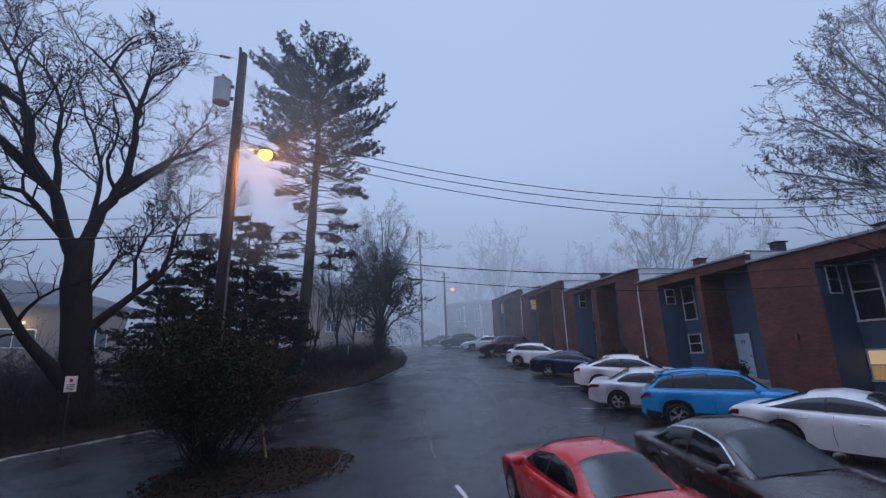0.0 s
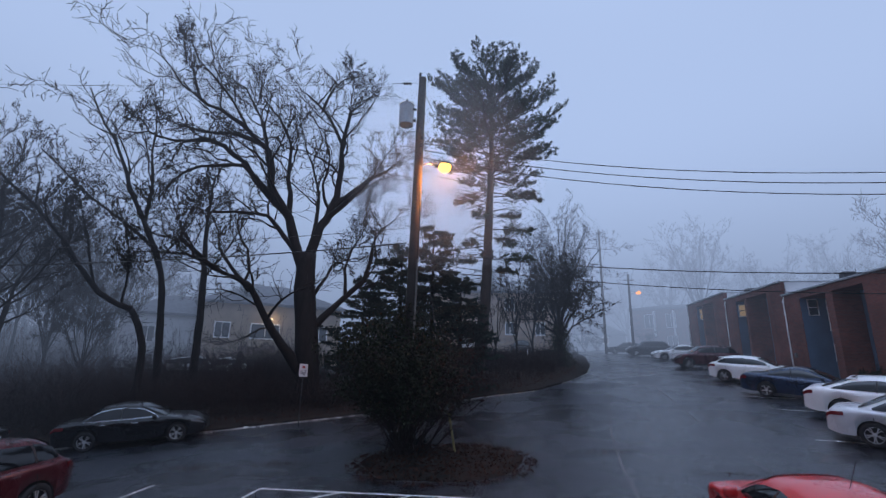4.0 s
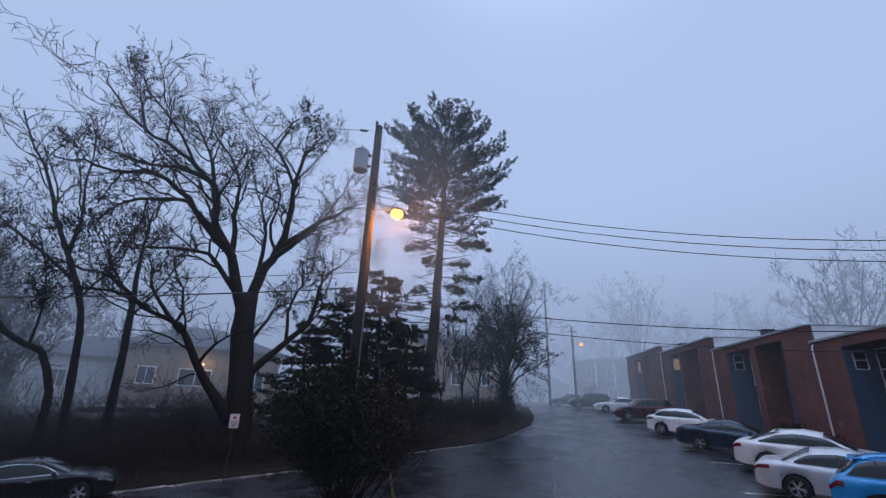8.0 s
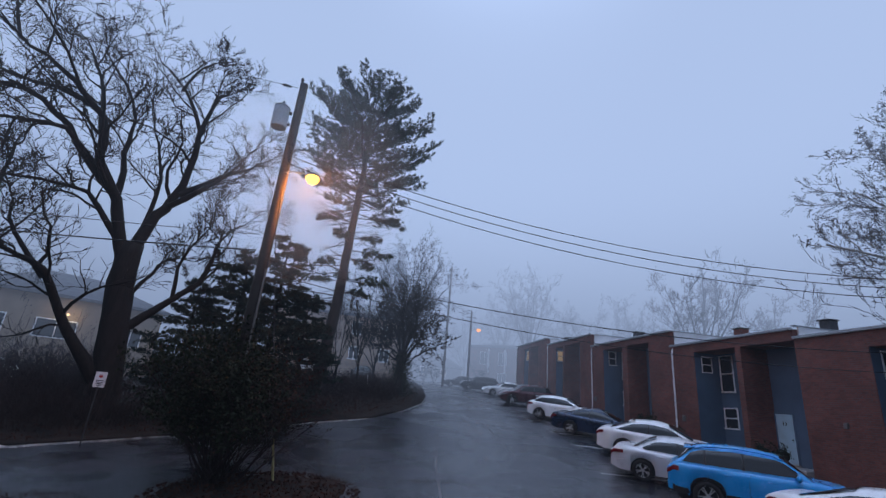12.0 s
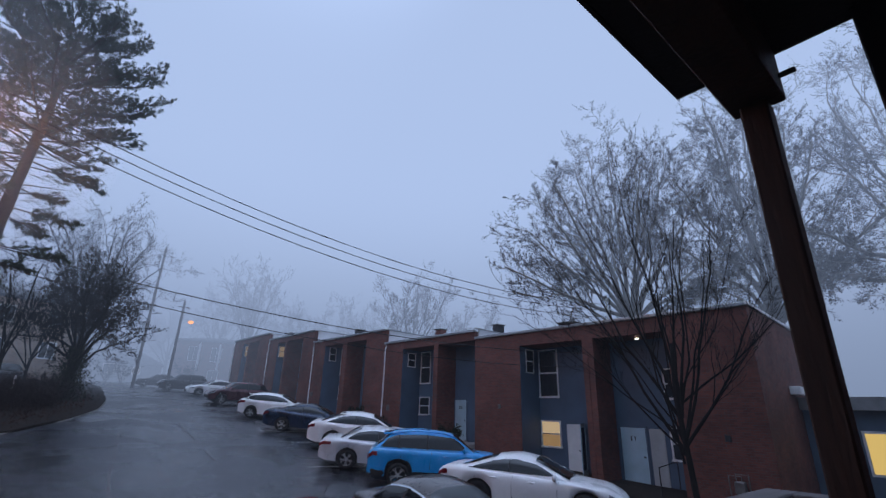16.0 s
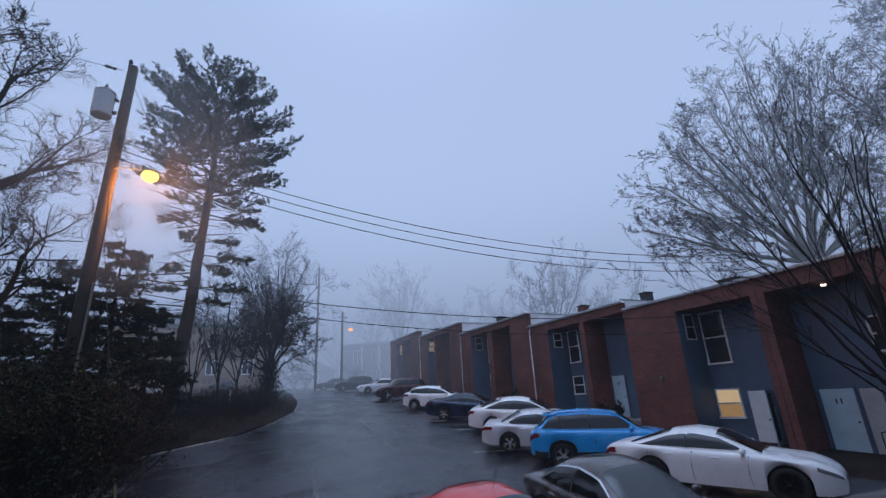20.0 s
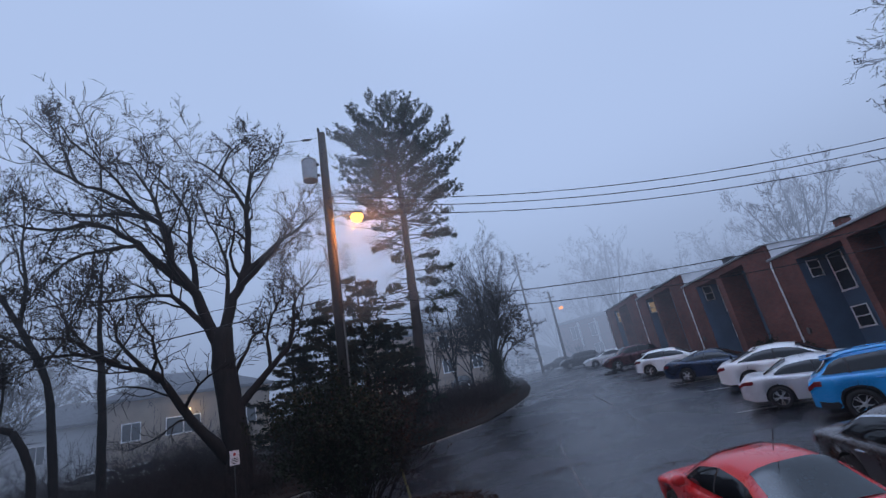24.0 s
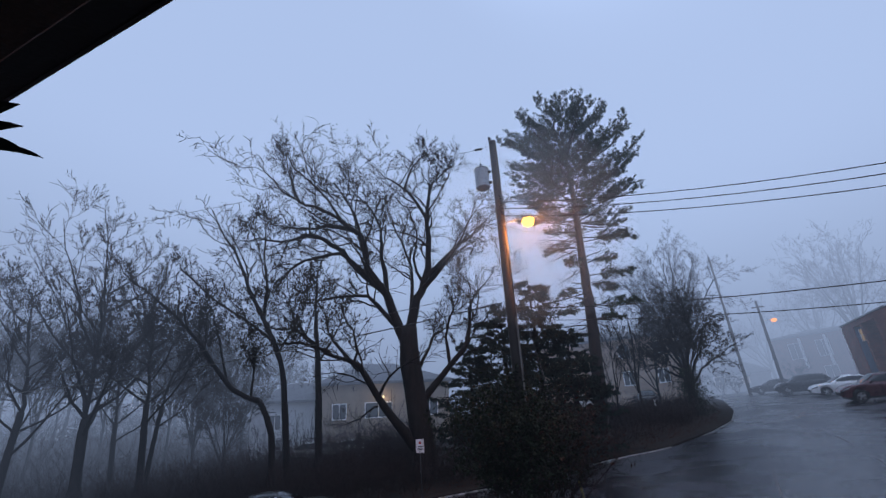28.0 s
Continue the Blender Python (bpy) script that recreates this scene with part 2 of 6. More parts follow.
def lathe(profile, sides=16, bm=None, axis="z"):
    """Rings of (radius, height) turned about an axis."""
    bm = bm or bmesh.new()
    rings = []
    for r, h in profile:
        ring = []
        for k in range(sides):
            a = k * math.tau / sides
            c, s = r * math.cos(a), r * math.sin(a)
            ring.append(bm.verts.new((c, s, h) if axis == "z" else (c, h, s)))
        rings.append(ring)
    for r0, r1 in zip(rings, rings[1:]):
        for k in range(sides):
            q = (r0[k], r0[(k + 1) % sides], r1[(k + 1) % sides], r1[k])
            bm.faces.new(q if axis == "z" else tuple(reversed(q)))
    bm.faces.new(list(reversed(rings[0])) if axis == "z" else rings[0])
    bm.faces.new(rings[-1] if axis == "z" else list(reversed(rings[-1])))
    return bm


def lerp_table(v, keys, vals):
    return float(np.interp(v, keys, vals))


# ---- the lie of the land (heights above the datum; the eye is at 3.0) ----
GY = [-60, 0, 5, 13, 24, 28, 38, 46, 70, 110, 160]
GZ = [0.1, 0.3, 0.45, 0.85, 1.95, 2.4, 3.3, 4.0, 5.6, 7.2, 7.6]
EDGE_Y = [2.0, 9.65, 17.65, 20.8, 24.65, 26.0, 29.4, 33.5, 38.9, 50.4, 70, 120]
EDGE_X = [-40, -26, -12.15, -6.4, -1.65, 0.8, 3.1, 4.8, 5.9, 7.1, 8.0, 8.0]


def lie(x, y):
    return lerp_table(y, GY, GZ) + 0.05 * (min(max(x, -26), 9) - 9)


def left_edge(y):
    return lerp_table(y, EDGE_Y, EDGE_X)


def right_edge(y):
    return lerp_table(y, [2, 30, 46, 60, 75, 120], [15.2, 15.2, 17.0, 17.0, 15.0, 13.0])


def ground_height(x, y):
    h = lie(x, y)
    if 1.5 < y < 118:
        d = min(x - left_edge(y), right_edge(y) - x, y - 2.0)
        h += 0.1 - 0.3 * min(1, max(0, (d + 0.15) / 0.5))
    else:
        h += 0.1
    if y > 15 and x < left_edge(y) - 0.5 and x > -30:
        h += 0.35 * min(1, (left_edge(y) - 0.5 - x) / 4)
    s = min(1, max(0, (-24 - x) / 24)) * min(1, max(0, (y + 2) / 16)) * (1 if y < 70 else max(0, 1 - (y - 70) / 60))
    return h + 4.2 * s * s * (3 - 2 * s)


def axis_steps(lo, hi, step, far):
    a = list(np.arange(lo, hi + 1e-6, step))
    s, v = step, hi
    right = []
    while v < far:
        s *= 1.25
        v += s
        right.append(v)
    s, v = step, lo
    left = []
    while v > -far:
        s *= 1.25
        v -= s
        left.append(v)
    return left[::-1] + a + right


def grid_object(name, xs, ys, height, mat):
    nx = len(xs)
    verts = [(x, y, height(x, y)) for y in ys for x in xs]
    faces = [(j * nx + i, j * nx + i + 1, (j + 1) * nx + i + 1, (j + 1) * nx + i) for j in range(len(ys) - 1) for i in range(nx - 1)]
    me = bpy.data.meshes.new(name)
    me.from_pydata(verts, [], faces)
    me.materials.append(mat)
    for p in me.polygons:
        p.use_smooth = True
    return new(name, me)


ground = grid_object("ground", axis_steps(-40, 24, 0.5, 900), axis_steps(-4, 80, 0.5, 900), ground_height, M["leaf_litter"])
tagged(ground, "dark wet ground covered in brown leaf litter", "ground", kind="structure")

bm = bmesh.new()
rows_v = []
for y in np.arange(2.0, 116, 0.5):
    a, b = left_edge(y), right_edge(y)
    rows_v.append([bm.verts.new((a + (b - a) * k / 40, y, lie(a + (b - a) * k / 40, y))) for k in range(41)])
for r0, r1 in zip(rows_v, rows_v[1:]):
    for k in range(40):
        bm.faces.new((r0[k], r0[k + 1], r1[k + 1], r1[k]))
road = part("road", bm, M["asphalt"], smooth=True)
tagged(road, "wet dark asphalt car park and lane running uphill", "road", kind="structure")


def stripe(points, width, name="road_marking", label="white painted parking line on wet asphalt", lift=0.012):
    """A painted stripe that follows the asphalt."""
    bm = bmesh.new()
    pts = []
    for (ax, ay), (bx, by) in zip(points, points[1:]):
        n = max(2, int(math.hypot(bx - ax, by - ay) / 0.5))
        pts += [(ax + (bx - ax) * i / n, ay + (by - ay) * i / n) for i in range(n)]
    pts.append(points[-1])
    last = None
    for i, (x, y) in enumerate(pts):
        x0, y0 = pts[max(i - 1, 0)]
        x1, y1 = pts[min(i + 1, len(pts) - 1)]
        dx, dy = x1 - x0, y1 - y0
        s = width / 2 / math.hypot(dx, dy)
        p = [(x - dy * s, y + dx * s), (x + dy * s, y - dx * s)]
        pair = [bm.verts.new((u, v, lie(u, v) + lift)) for u, v in p]
        if last:
            bm.faces.new((last[0], last[1], pair[1], pair[0]))
        last = pair
    return tagged(part(name, bm, M["line_paint"]), label, "road marking", kind="structure")


# ---- the foggy sky that closes the place ----
def sky_dome(radius=150.0, sides=64, rows=20):
    bm = bmesh.new()
    rings = []
    for k in range(rows):
        e = radians(-14 + 104 * k / rows)
        rings.append([bm.verts.new((radius * math.cos(e) * math.cos(i * math.tau / sides), radius * math.cos(e) * math.sin(i * math.tau / sides), radius * math.sin(e))) for i in range(sides)])
    for r0, r1 in zip(rings, rings[1:]):
        for i in range(sides):
            bm.faces.new((r0[i], r1[i], r1[(i + 1) % sides], r0[(i + 1) % sides]))
    top = bm.verts.new((0, 0, radius))
    for i in range(sides):
        bm.faces.new((rings[-1][i], top, rings[-1][(i + 1) % sides]))
    m = lamp_material("foggy_sky", SKY, 1.0)
    n, l = m.node_tree.nodes, m.node_tree.links
    tc = n.new("ShaderNodeTexCoord")
    sep = n.new("ShaderNodeSeparateXYZ")
    l.new(tc.outputs["Object"], sep.inputs[0])
    mr = n.new("ShaderNodeMapRange")
    mr.interpolation_type = "SMOOTHSTEP"
    mr.inputs["From Min"].default_value, mr.inputs["From Max"].default_value = 0.0, 0.58 * radius
    mr.inputs["To Min"].default_value, mr.inputs["To Max"].default_value = 0.5, 1.0
    l.new(sep.outputs["Z"], mr.inputs["Value"])
    top_light = n.new("ShaderNodeMapRange")
    top_light.interpolation_type = "SMOOTHSTEP"
    top_light.inputs["From Min"].default_value, top_light.inputs["From Max"].default_value = 0.9 * radius, radius
    top_light.inputs["To Min"].default_value, top_light.inputs["To Max"].default_value = 0.0, ZENITH
    l.new(sep.outputs["Z"], top_light.inputs["Value"])
    total = n.new("ShaderNodeMath")
    total.operation = "ADD"
    l.new(mr.outputs[0], total.inputs[0])
    l.new(top_light.outputs[0], total.inputs[1])
    l.new(total.outputs[0], n["Emission"].inputs["Strength"])
    ob = part("backdrop", bm, m, smooth=True, m=pose(4.0, 13.0, 2.0))
    return tagged(ob, "pale blue-grey foggy dusk sky", "sky", kind="structure")


sky_dome()

# ---- cars ----
PAINT = {}


def paint(name, color, metal=0.3):
    if name not in PAINT:
        PAINT[name] = material(name + "_car_paint", color, 0.28, metal=metal, vary=0.08, scale=1.5, rough_vary=0.08, coat=0.6)
    return PAINT[name]


SHAPES = {
    # length, width, height, belt height, hood height, deck height, windscreen base, roof front, roof rear, rear glass base (along the car from its nose), wheel radius
    "sedan": dict(L=4.75, W=1.82, H=1.45, belt=0.93, hood=0.88, deck=0.98, ws=1.25, rf=2.15, rr=3.25, rg=4.15, wr=0.33, front=0.92, rear=3.72, nose=0.62, tail=0.85, sill=0.24),
    "compact": dict(L=4.5, W=1.71, H=1.38, belt=0.9, hood=0.84, deck=0.94, ws=1.25, rf=2.1, rr=3.1, rg=3.95, wr=0.31, front=0.9, rear=3.5, nose=0.6, tail=0.82, sill=0.22),
    "coupe": dict(L=4.8, W=1.84, H=1.42, belt=0.95, hood=0.86, deck=1.02, ws=1.3, rf=2.2, rr=3.0, rg=4.35, wr=0.33, front=0.95, rear=3.75, nose=0.6, tail=0.88, sill=0.23),
    "maxi": dict(L=4.9, W=1.86, H=1.44, belt=0.95, hood=0.9, deck=1.02, ws=1.35, rf=2.3, rr=3.2, rg=4.5, wr=0.36, front=0.97, rear=3.75, nose=0.62, tail=0.9, sill=0.22),
    "hatch": dict(L=4.36, W=1.82, H=1.48, belt=0.97, hood=0.95, deck=1.06, ws=1.0, rf=1.95, rr=3.55, rg=4.2, wr=0.33, front=0.88, rear=3.53, nose=0.65, tail=0.95, sill=0.24),
    "suv": dict(L=4.6, W=1.86, H=1.69, belt=1.1, hood=1.06, deck=1.12, ws=1.2, rf=1.95, rr=3.85, rg=4.45, wr=0.37, front=0.93, rear=3.62, nose=0.75, tail=1.0, sill=0.33),
    "crossover": dict(L=4.85, W=1.9, H=1.6, belt=1.05, hood=1.0, deck=1.12, ws=1.2, rf=2.15, rr=3.3, rg=4.5, wr=0.38, front=0.96, rear=3.75, nose=0.7, tail=1.0, sill=0.3),
    "jeep": dict(L=4.4, W=1.8, H=1.66, belt=1.08, hood=1.05, deck=1.1, ws=1.2, rf=1.9, rr=3.75, rg=4.2, wr=0.36, front=0.9, rear=3.5, nose=0.8, tail=1.0, sill=0.33),
}


def side_y(s, x, v):
    """Half width at x from the nose and v from sill (0) to belt (1)."""
    L, W = s["L"], s["W"]
    u = x / L
    plan = 1 - 0.36 * max(0, (0.15 - u) / 0.15) ** 2.6 - 0.2 * max(0, (u - 0.88) / 0.12) ** 2.2
    belly = 0.93 + 0.07 * math.sin(min(1, v * 1.25) * math.pi * 0.5) - 0.045 * max(0, (v - 0.7) / 0.3) ** 2
    return W / 2 * plan * belly


def top_z(s, x):
    """Height of the lower body's top edge along the car."""
    keys = [0, 0.05, 0.18, 0.45, s["ws"], s["rg"], s["L"] - 0.12, s["L"]]
    return lerp_table(x, keys, [s["nose"] - 0.11, s["nose"], s["nose"] + 0.09, s["hood"] - 0.07, s["hood"] + 0.02, s["deck"] - 0.02, s["deck"] - 0.06, s["tail"] - 0.05])


def bottom_z(s, x):
    z = s["sill"]
    u = x / s["L"]
    z += 0.07 * max(0, 1 - x / 0.3) + 0.08 * max(0, 1 - (s["L"] - x) / 0.3) + (0.09 if x < 0.03 else 0)
    for wx in (s["front"], s["rear"]):
        r = s["wr"] + 0.055
        d = abs(x - wx)
        if d < r:
            z = max(z, s["wr"] + math.sqrt(max(0, r * r - d * d)))
    return z


def stations(s):
    xs = set(np.linspace(0, s["L"], 30)) | {0.04, 0.1, 0.2, s["L"] - 0.04, s["L"] - 0.1}
    for wx in (s["front"], s["rear"]):
        r = s["wr"] + 0.055
        xs |= {wx + r * math.sin(a) for a in np.linspace(-math.pi / 2, math.pi / 2, 11)} | {wx - r - 0.002, wx + r + 0.002}
    return sorted(xs)


def roof_z(s, x):
    """Height of the cabin's centre line above the belt base."""
    top = s["H"] - 0.03
    base = s["belt"] - 0.04
    mid = (s["rf"] + s["rr"]) / 2
    keys = [s["ws"], s["ws"] + (s["rf"] - s["ws"]) * 0.5, s["rf"] - 0.12, s["rf"] + 0.12, mid, s["rr"] - 0.1, s["rr"] + 0.15, s["rr"] + (s["rg"] - s["rr"]) * 0.55, s["rg"]]
    h = top - base
    vals = [0.03, h * 0.56, h * 0.89, h * 0.975, h + 0.03, h * 0.985, h * 0.9, h * 0.5, 0.04]
    if s["rg"] - s["rr"] < 0.8:
        vals[5:] = [h * 0.97, h * 0.8, h * 0.45, 0.05]
    return lerp_table(x, keys, vals)


def cabin_point(s, x, f=None, g=None, lift=0.0):
    """On the cabin's skin at x: f of the way up its side, or g of the way across its top."""
    base, h = s["belt"] - 0.04, roof_z(s, x)
    u = (x - s["ws"]) / (s["rg"] - s["ws"])
    w = (side_y(s, (s["ws"] + s["rg"]) / 2, 1.0) - 0.025) * (1 - 0.10 * abs(2 * u - 1) ** 3)
    n = 3.4
    if f is not None:
        y, z = w * max(0.0, 1 - f ** n) ** (1 / n), h * f
    else:
        y, z = w * abs(g), h * max(0.0, 1 - abs(g) ** n) ** (1 / n)
    y *= 1 - 0.2 * z / (s["H"] - s["belt"])
    return x, y + lift, base + z + (lift if g is not None else 0)


def quad_patch(corner, nu, nv, thick_dir=None):
    bm = bmesh.new()
    vs = [[bm.verts.new(corner(i / nu, j / nv)) for j in range(nv + 1)] for i in range(nu + 1)]
    for i in range(nu):
        for j in range(nv):
            bm.faces.new((vs[i][j], vs[i + 1][j], vs[i + 1][j + 1], vs[i][j + 1]))
    return bm


def make_car(shape, colour, label, x, y, heading, rim="rim", cladding=False, rails=False, chrome=False, handles=True, z=None, spoiler=False, sunshade=False, antenna=False, group=""):
    """A parked car; heading is the way its nose points, in degrees from +y towards -x."""
    s = SHAPES[shape]
    L, W = s["L"], s["W"]
    a = radians(heading)
    fx, fy = -math.sin(a), math.cos(a)
    zf, zb = lie(x + fx * 1.4, y + fy * 1.4), lie(x - fx * 1.4, y - fy * 1.4)
    zl, zr = lie(x - fy * 0.8, y + fx * 0.8), lie(x + fy * 0.8, y - fx * 0.8)
    h = (zf + zb + zl + zr) / 4 if z is None else z
    m = pose(x, y, h, math.degrees(math.atan2(zf - zb, 2.8)) if z is None else 0, math.degrees(math.atan2(zl - zr, 1.6)) if z is None else 0, heading)
    car = thing("car", label, "car", m, group)
    body_paint = colour

    def P(px, py, pz):  # from nose-based to car space: y forward
        return (py, L / 2 - px, pz)

    xs = stations(s)
    bm = bmesh.new()
    R = 8
    sides = {}
    for sg in (1, -1):
        cols = []
        for px in xs:
            zb_, zt = bottom_z(s, px), top_z(s, px)
            cols.append([bm.verts.new(P(px, sg * side_y(s, px, k / R), zb_ + (zt - zb_) * (k / R))) for k in range(R + 1)])
        sides[sg] = cols
        for c0, c1 in zip(cols, cols[1:]):
            for k in range(R):
                f = (c0[k], c1[k], c1[k + 1], c0[k + 1])
                bm.faces.new(f if sg > 0 else tuple(reversed(f)))
    T = 6
    tops = []
    for i, px in enumerate(xs):
        yl = side_y(s, px, 1.0)
        crown = 0.05 * min(1, px / 0.4, (L - px) / 0.3)
        mid = [bm.verts.new(P(px, yl * (1 - 2 * k / T), top_z(s, px) + crown * (1 - (1 - 2 * k / T) ** 2) ** 0.6)) for k in range(1, T)]
        tops.append([sides[1][i][R]] + mid + [sides[-1][i][R]])
    for t0, t1 in zip(tops, tops[1:]):
        for k in range(T):
            bm.faces.new((t0[k], t1[k], t1[k + 1], t0[k + 1]))
    for i, end in ((0, 1), (-1, -1)):
        cl, cr = sides[1][i], sides[-1][i]
        for k in range(R):
            f = (cl[k], cl[k + 1], cr[k + 1], cr[k])
            bm.faces.new(f if end > 0 else tuple(reversed(f)))
        bm.faces.new(tops[i])
    bmesh.ops.recalc_face_normals(bm, faces=bm.faces)
    body = part("body", bm, body_paint, car, smooth=True)
    part("underbody", box(-W / 2 + 0.28, W / 2 - 0.28, -L / 2 + 0.25, L / 2 - 0.3, 0.2, 0.62), M["cladding"], car)

    # cabin: one rounded shell, with panes laid on it
    bm = bmesh.new()
    ringv = []
    cx = sorted(set(np.linspace(s["ws"], s["rg"], 26)) | {s["rf"], s["rr"]})
    angles = [k / 22 * math.pi for k in range(23)]
    for px in cx:
        ring = []
        for t in angles:
            sg = 1 if math.cos(t) >= 0 else -1
            if abs(math.cos(t)) > 0.72:
                _, py, pz = cabin_point(s, px, f=min(0.93, math.sin(t) * 1.32))
            else:
                _, py, pz = cabin_point(s, px, g=abs(math.cos(t)) * 1.0)
            ring.append(bm.verts.new(P(px, sg * py, pz)))
        ringv.append(ring)
    for r0, r1 in zip(ringv, ringv[1:]):
        for k in range(22):
            bm.faces.new((r0[k], r1[k], r1[k + 1], r0[k + 1]))
    bm.faces.new(ringv[0])
    bm.faces.new(list(reversed(ringv[-1])))
    bmesh.ops.recalc_face_normals(bm, faces=bm.faces)
    part("roof", bm, body_paint, car, smooth=True)

    def pane(x0, x1, g_in, g_out, lift):
        def corner(i, j):
            px = x0 + (x1 - x0) * j
            g = (1 - 2 * i) * (g_in + (g_out - g_in) * j)
            _, py, pz = cabin_point(s, px, g=g)
            return P(px - (lift * 0.5 if x0 < x1 and x0 < 2 else -lift * 0.5), py if g >= 0 else -py, pz + lift)
        return quad_patch(corner, 12, 7)

    part("windscreen", pane(s["ws"] + 0.05, s["rf"] - 0.04, 0.86, 0.8, 0.014), M["sunshade"] if sunshade else M["windscreen"], car, "silver sunshade behind the glass" if sunshade else "", smooth=True)
    part("rear_window", pane(s["rg"] - 0.12, s["rr"] + 0.08, 0.82, 0.76, 0.014), M["windscreen"], car, smooth=True)
    long_side = shape in ("suv", "hatch", "jeep")
    side_len = s["rg"] - s["ws"]
    a0, a1 = s["ws"] + 0.38, s["rg"] - (0.22 if long_side else 0.42)
    spans = [(0.0, 0.44), (0.445, 0.78), (0.785, 1.0)] if long_side else [(0.0, 0.5), (0.505, 1.0)]
    for sg in (1, -1):
        for n, (g0, g1) in enumerate(spans):
            def corner(i, j, g0=g0, g1=g1):
                px = a0 + (a1 - a0) * (g0 + (g1 - g0) * i)
                h = roof_z(s, px)
                full = s["H"] - s["belt"]
                lo_, hi_ = 0.1 / h, max(0.1 / h, 1 - 0.115 / h - 0.03)
                f = min(0.84, lo_ + (hi_ - lo_) * j)
                px, py, pz = cabin_point(s, px, f=f, lift=0.01)
                return P(px, sg * py, pz)
            part("side_window", quad_patch(corner, 8, 4), M["car_glass"], car, smooth=True)
            if n:
                def pillar(i, j, g0=g0):
                    px = a0 + (a1 - a0) * (g0 - 0.012 + 0.02 * i)
                    h = roof_z(s, px)
                    f = min(0.84, 0.085 / h + (max(0.1 / h, 1 - 0.115 / h - 0.03) - 0.085 / h) * j)
                    px, py, pz = cabin_point(s, px, f=f, lift=0.014)
                    return P(px, sg * py, pz)
                part("door_pillar", quad_patch(pillar, 1, 4), M["cladding"], car)
        if chrome:
            def strip(i, j):
                px = a0 - 0.1 + (a1 - a0 + 0.2) * i
                px, py, pz = cabin_point(s, px, f=(0.055 + 0.028 * j) / roof_z(s, px), lift=0.016)
                return P(px, sg * py, pz)
            part("window_trim", quad_patch(strip, 12, 1), M["chrome"], car)

            def strip_top(i, j):
                px = a0 + (a1 - a0) * i
                h = roof_z(s, px)
                px, py, pz = cabin_point(s, px, f=min(0.87, max(0.12 / h, 1 - 0.115 / h - 0.03) + 0.022 * j / h), lift=0.014)
                return P(px, sg * py, pz)
            part("window_trim", quad_patch(strip_top, 16, 1), M["chrome"], car)
        # mirrors
        mx, my, mz = cabin_point(s, s["ws"] + 0.36, f=0.12)
        bm = lathe([(0.02, -0.1), (0.075, -0.08), (0.085, 0.03), (0.06, 0.09), (0.01, 0.11)], 10)
        part("door_mirror", bm, body_paint, car, smooth=True, m=Matrix.Translation(P(mx + 0.02, sg * (my + 0.12), mz + 0.06)) @ pose(0, 0, 0, 0, 90 * sg, 0) @ Matrix.Diagonal((1.0, 0.75, 1, 1)))
        if handles:
            for hx in (0.47, 0.68):
                px = s["L"] * hx
                yy = side_y(s, px, 0.86)
                part("door_handle", box(-0.012, 0.022, -0.1, 0.1, -0.018, 0.018, 0.008), body_paint if not chrome else M["chrome"], car, m=Matrix.Translation(P(px, sg * (yy + 0.008), s["sill"] + (top_z(s, px) - s["sill"]) * 0.84)))
        # door seams and sill
        for dx in (0.33, 0.565, 0.77):
            px = s["L"] * dx
            seam = [P(px + 0.06 * math.sin(v * 3), sg * (side_y(s, px, v) + 0.002), s["sill"] + (top_z(s, px) - s["sill"]) * v) for v in (0.12, 0.4, 0.7, 0.98)]
            part("door_seam", tube(seam, 0.006, 4), M["cladding"], car)
        # lamps
        def lamp(x_from, x_to, v0, v1, lift=0.01):
            def corner(i, j):
                px = x_from + (x_to - x_from) * i
                v = v0 + (v1 - v0) * j
                zb_, zt = s["sill"] + 0.06, top_z(s, px)
                return P(px + (-lift if px < 1 else lift), sg * (side_y(s, px, v) + lift), zb_ + (zt - zb_) * v)
            return quad_patch(corner, 8, 3)
        part("headlight", lamp(0.06, 0.46, 0.76, 0.9), M["head"], car, smooth=True)
        part("tail_light", lamp(L - (0.42 if shape in ("sedan", "hatch") else 0.3), L, 0.73, 0.9), M["tail"], car, smooth=True)
        def tail_in(i, j):
            zz = s["sill"] + 0.06 + (top_z(s, L) - s["sill"] - 0.06) * (0.74 + 0.15 * j)
            return P(L + 0.012, sg * side_y(s, L, 0.8) * (1 - 0.2 * i), zz)
        part("tail_light", quad_patch(tail_in, 2, 2), M["tail"], car)
        if cladding:
            def skirt(i, j):
                px = 0.12 + (L - 0.24) * i
                zb_ = bottom_z(s, px)
                w = 0.1 if zb_ > s["sill"] + 0.07 else 0.16
                return P(px, sg * (side_y(s, px, 0.12 * j) + 0.012), zb_ + w * j)
            part("wheel_arch_trim", quad_patch(skirt, 60, 1), M["cladding"], car)
        if rails:
            pts = []
            for g in np.linspace(0, 1, 11):
                px, py, pz = cabin_point(s, s["rf"] - 0.1 + (s["rr"] - s["rf"] + 0.15) * g, g=0.8)
                pts.append(P(px, sg * py, pz + 0.06 * math.sin(math.pi * g) ** 0.35 + 0.005))
            part("roof_rail", tube(pts, 0.022, 6), body_paint, car, smooth=True)
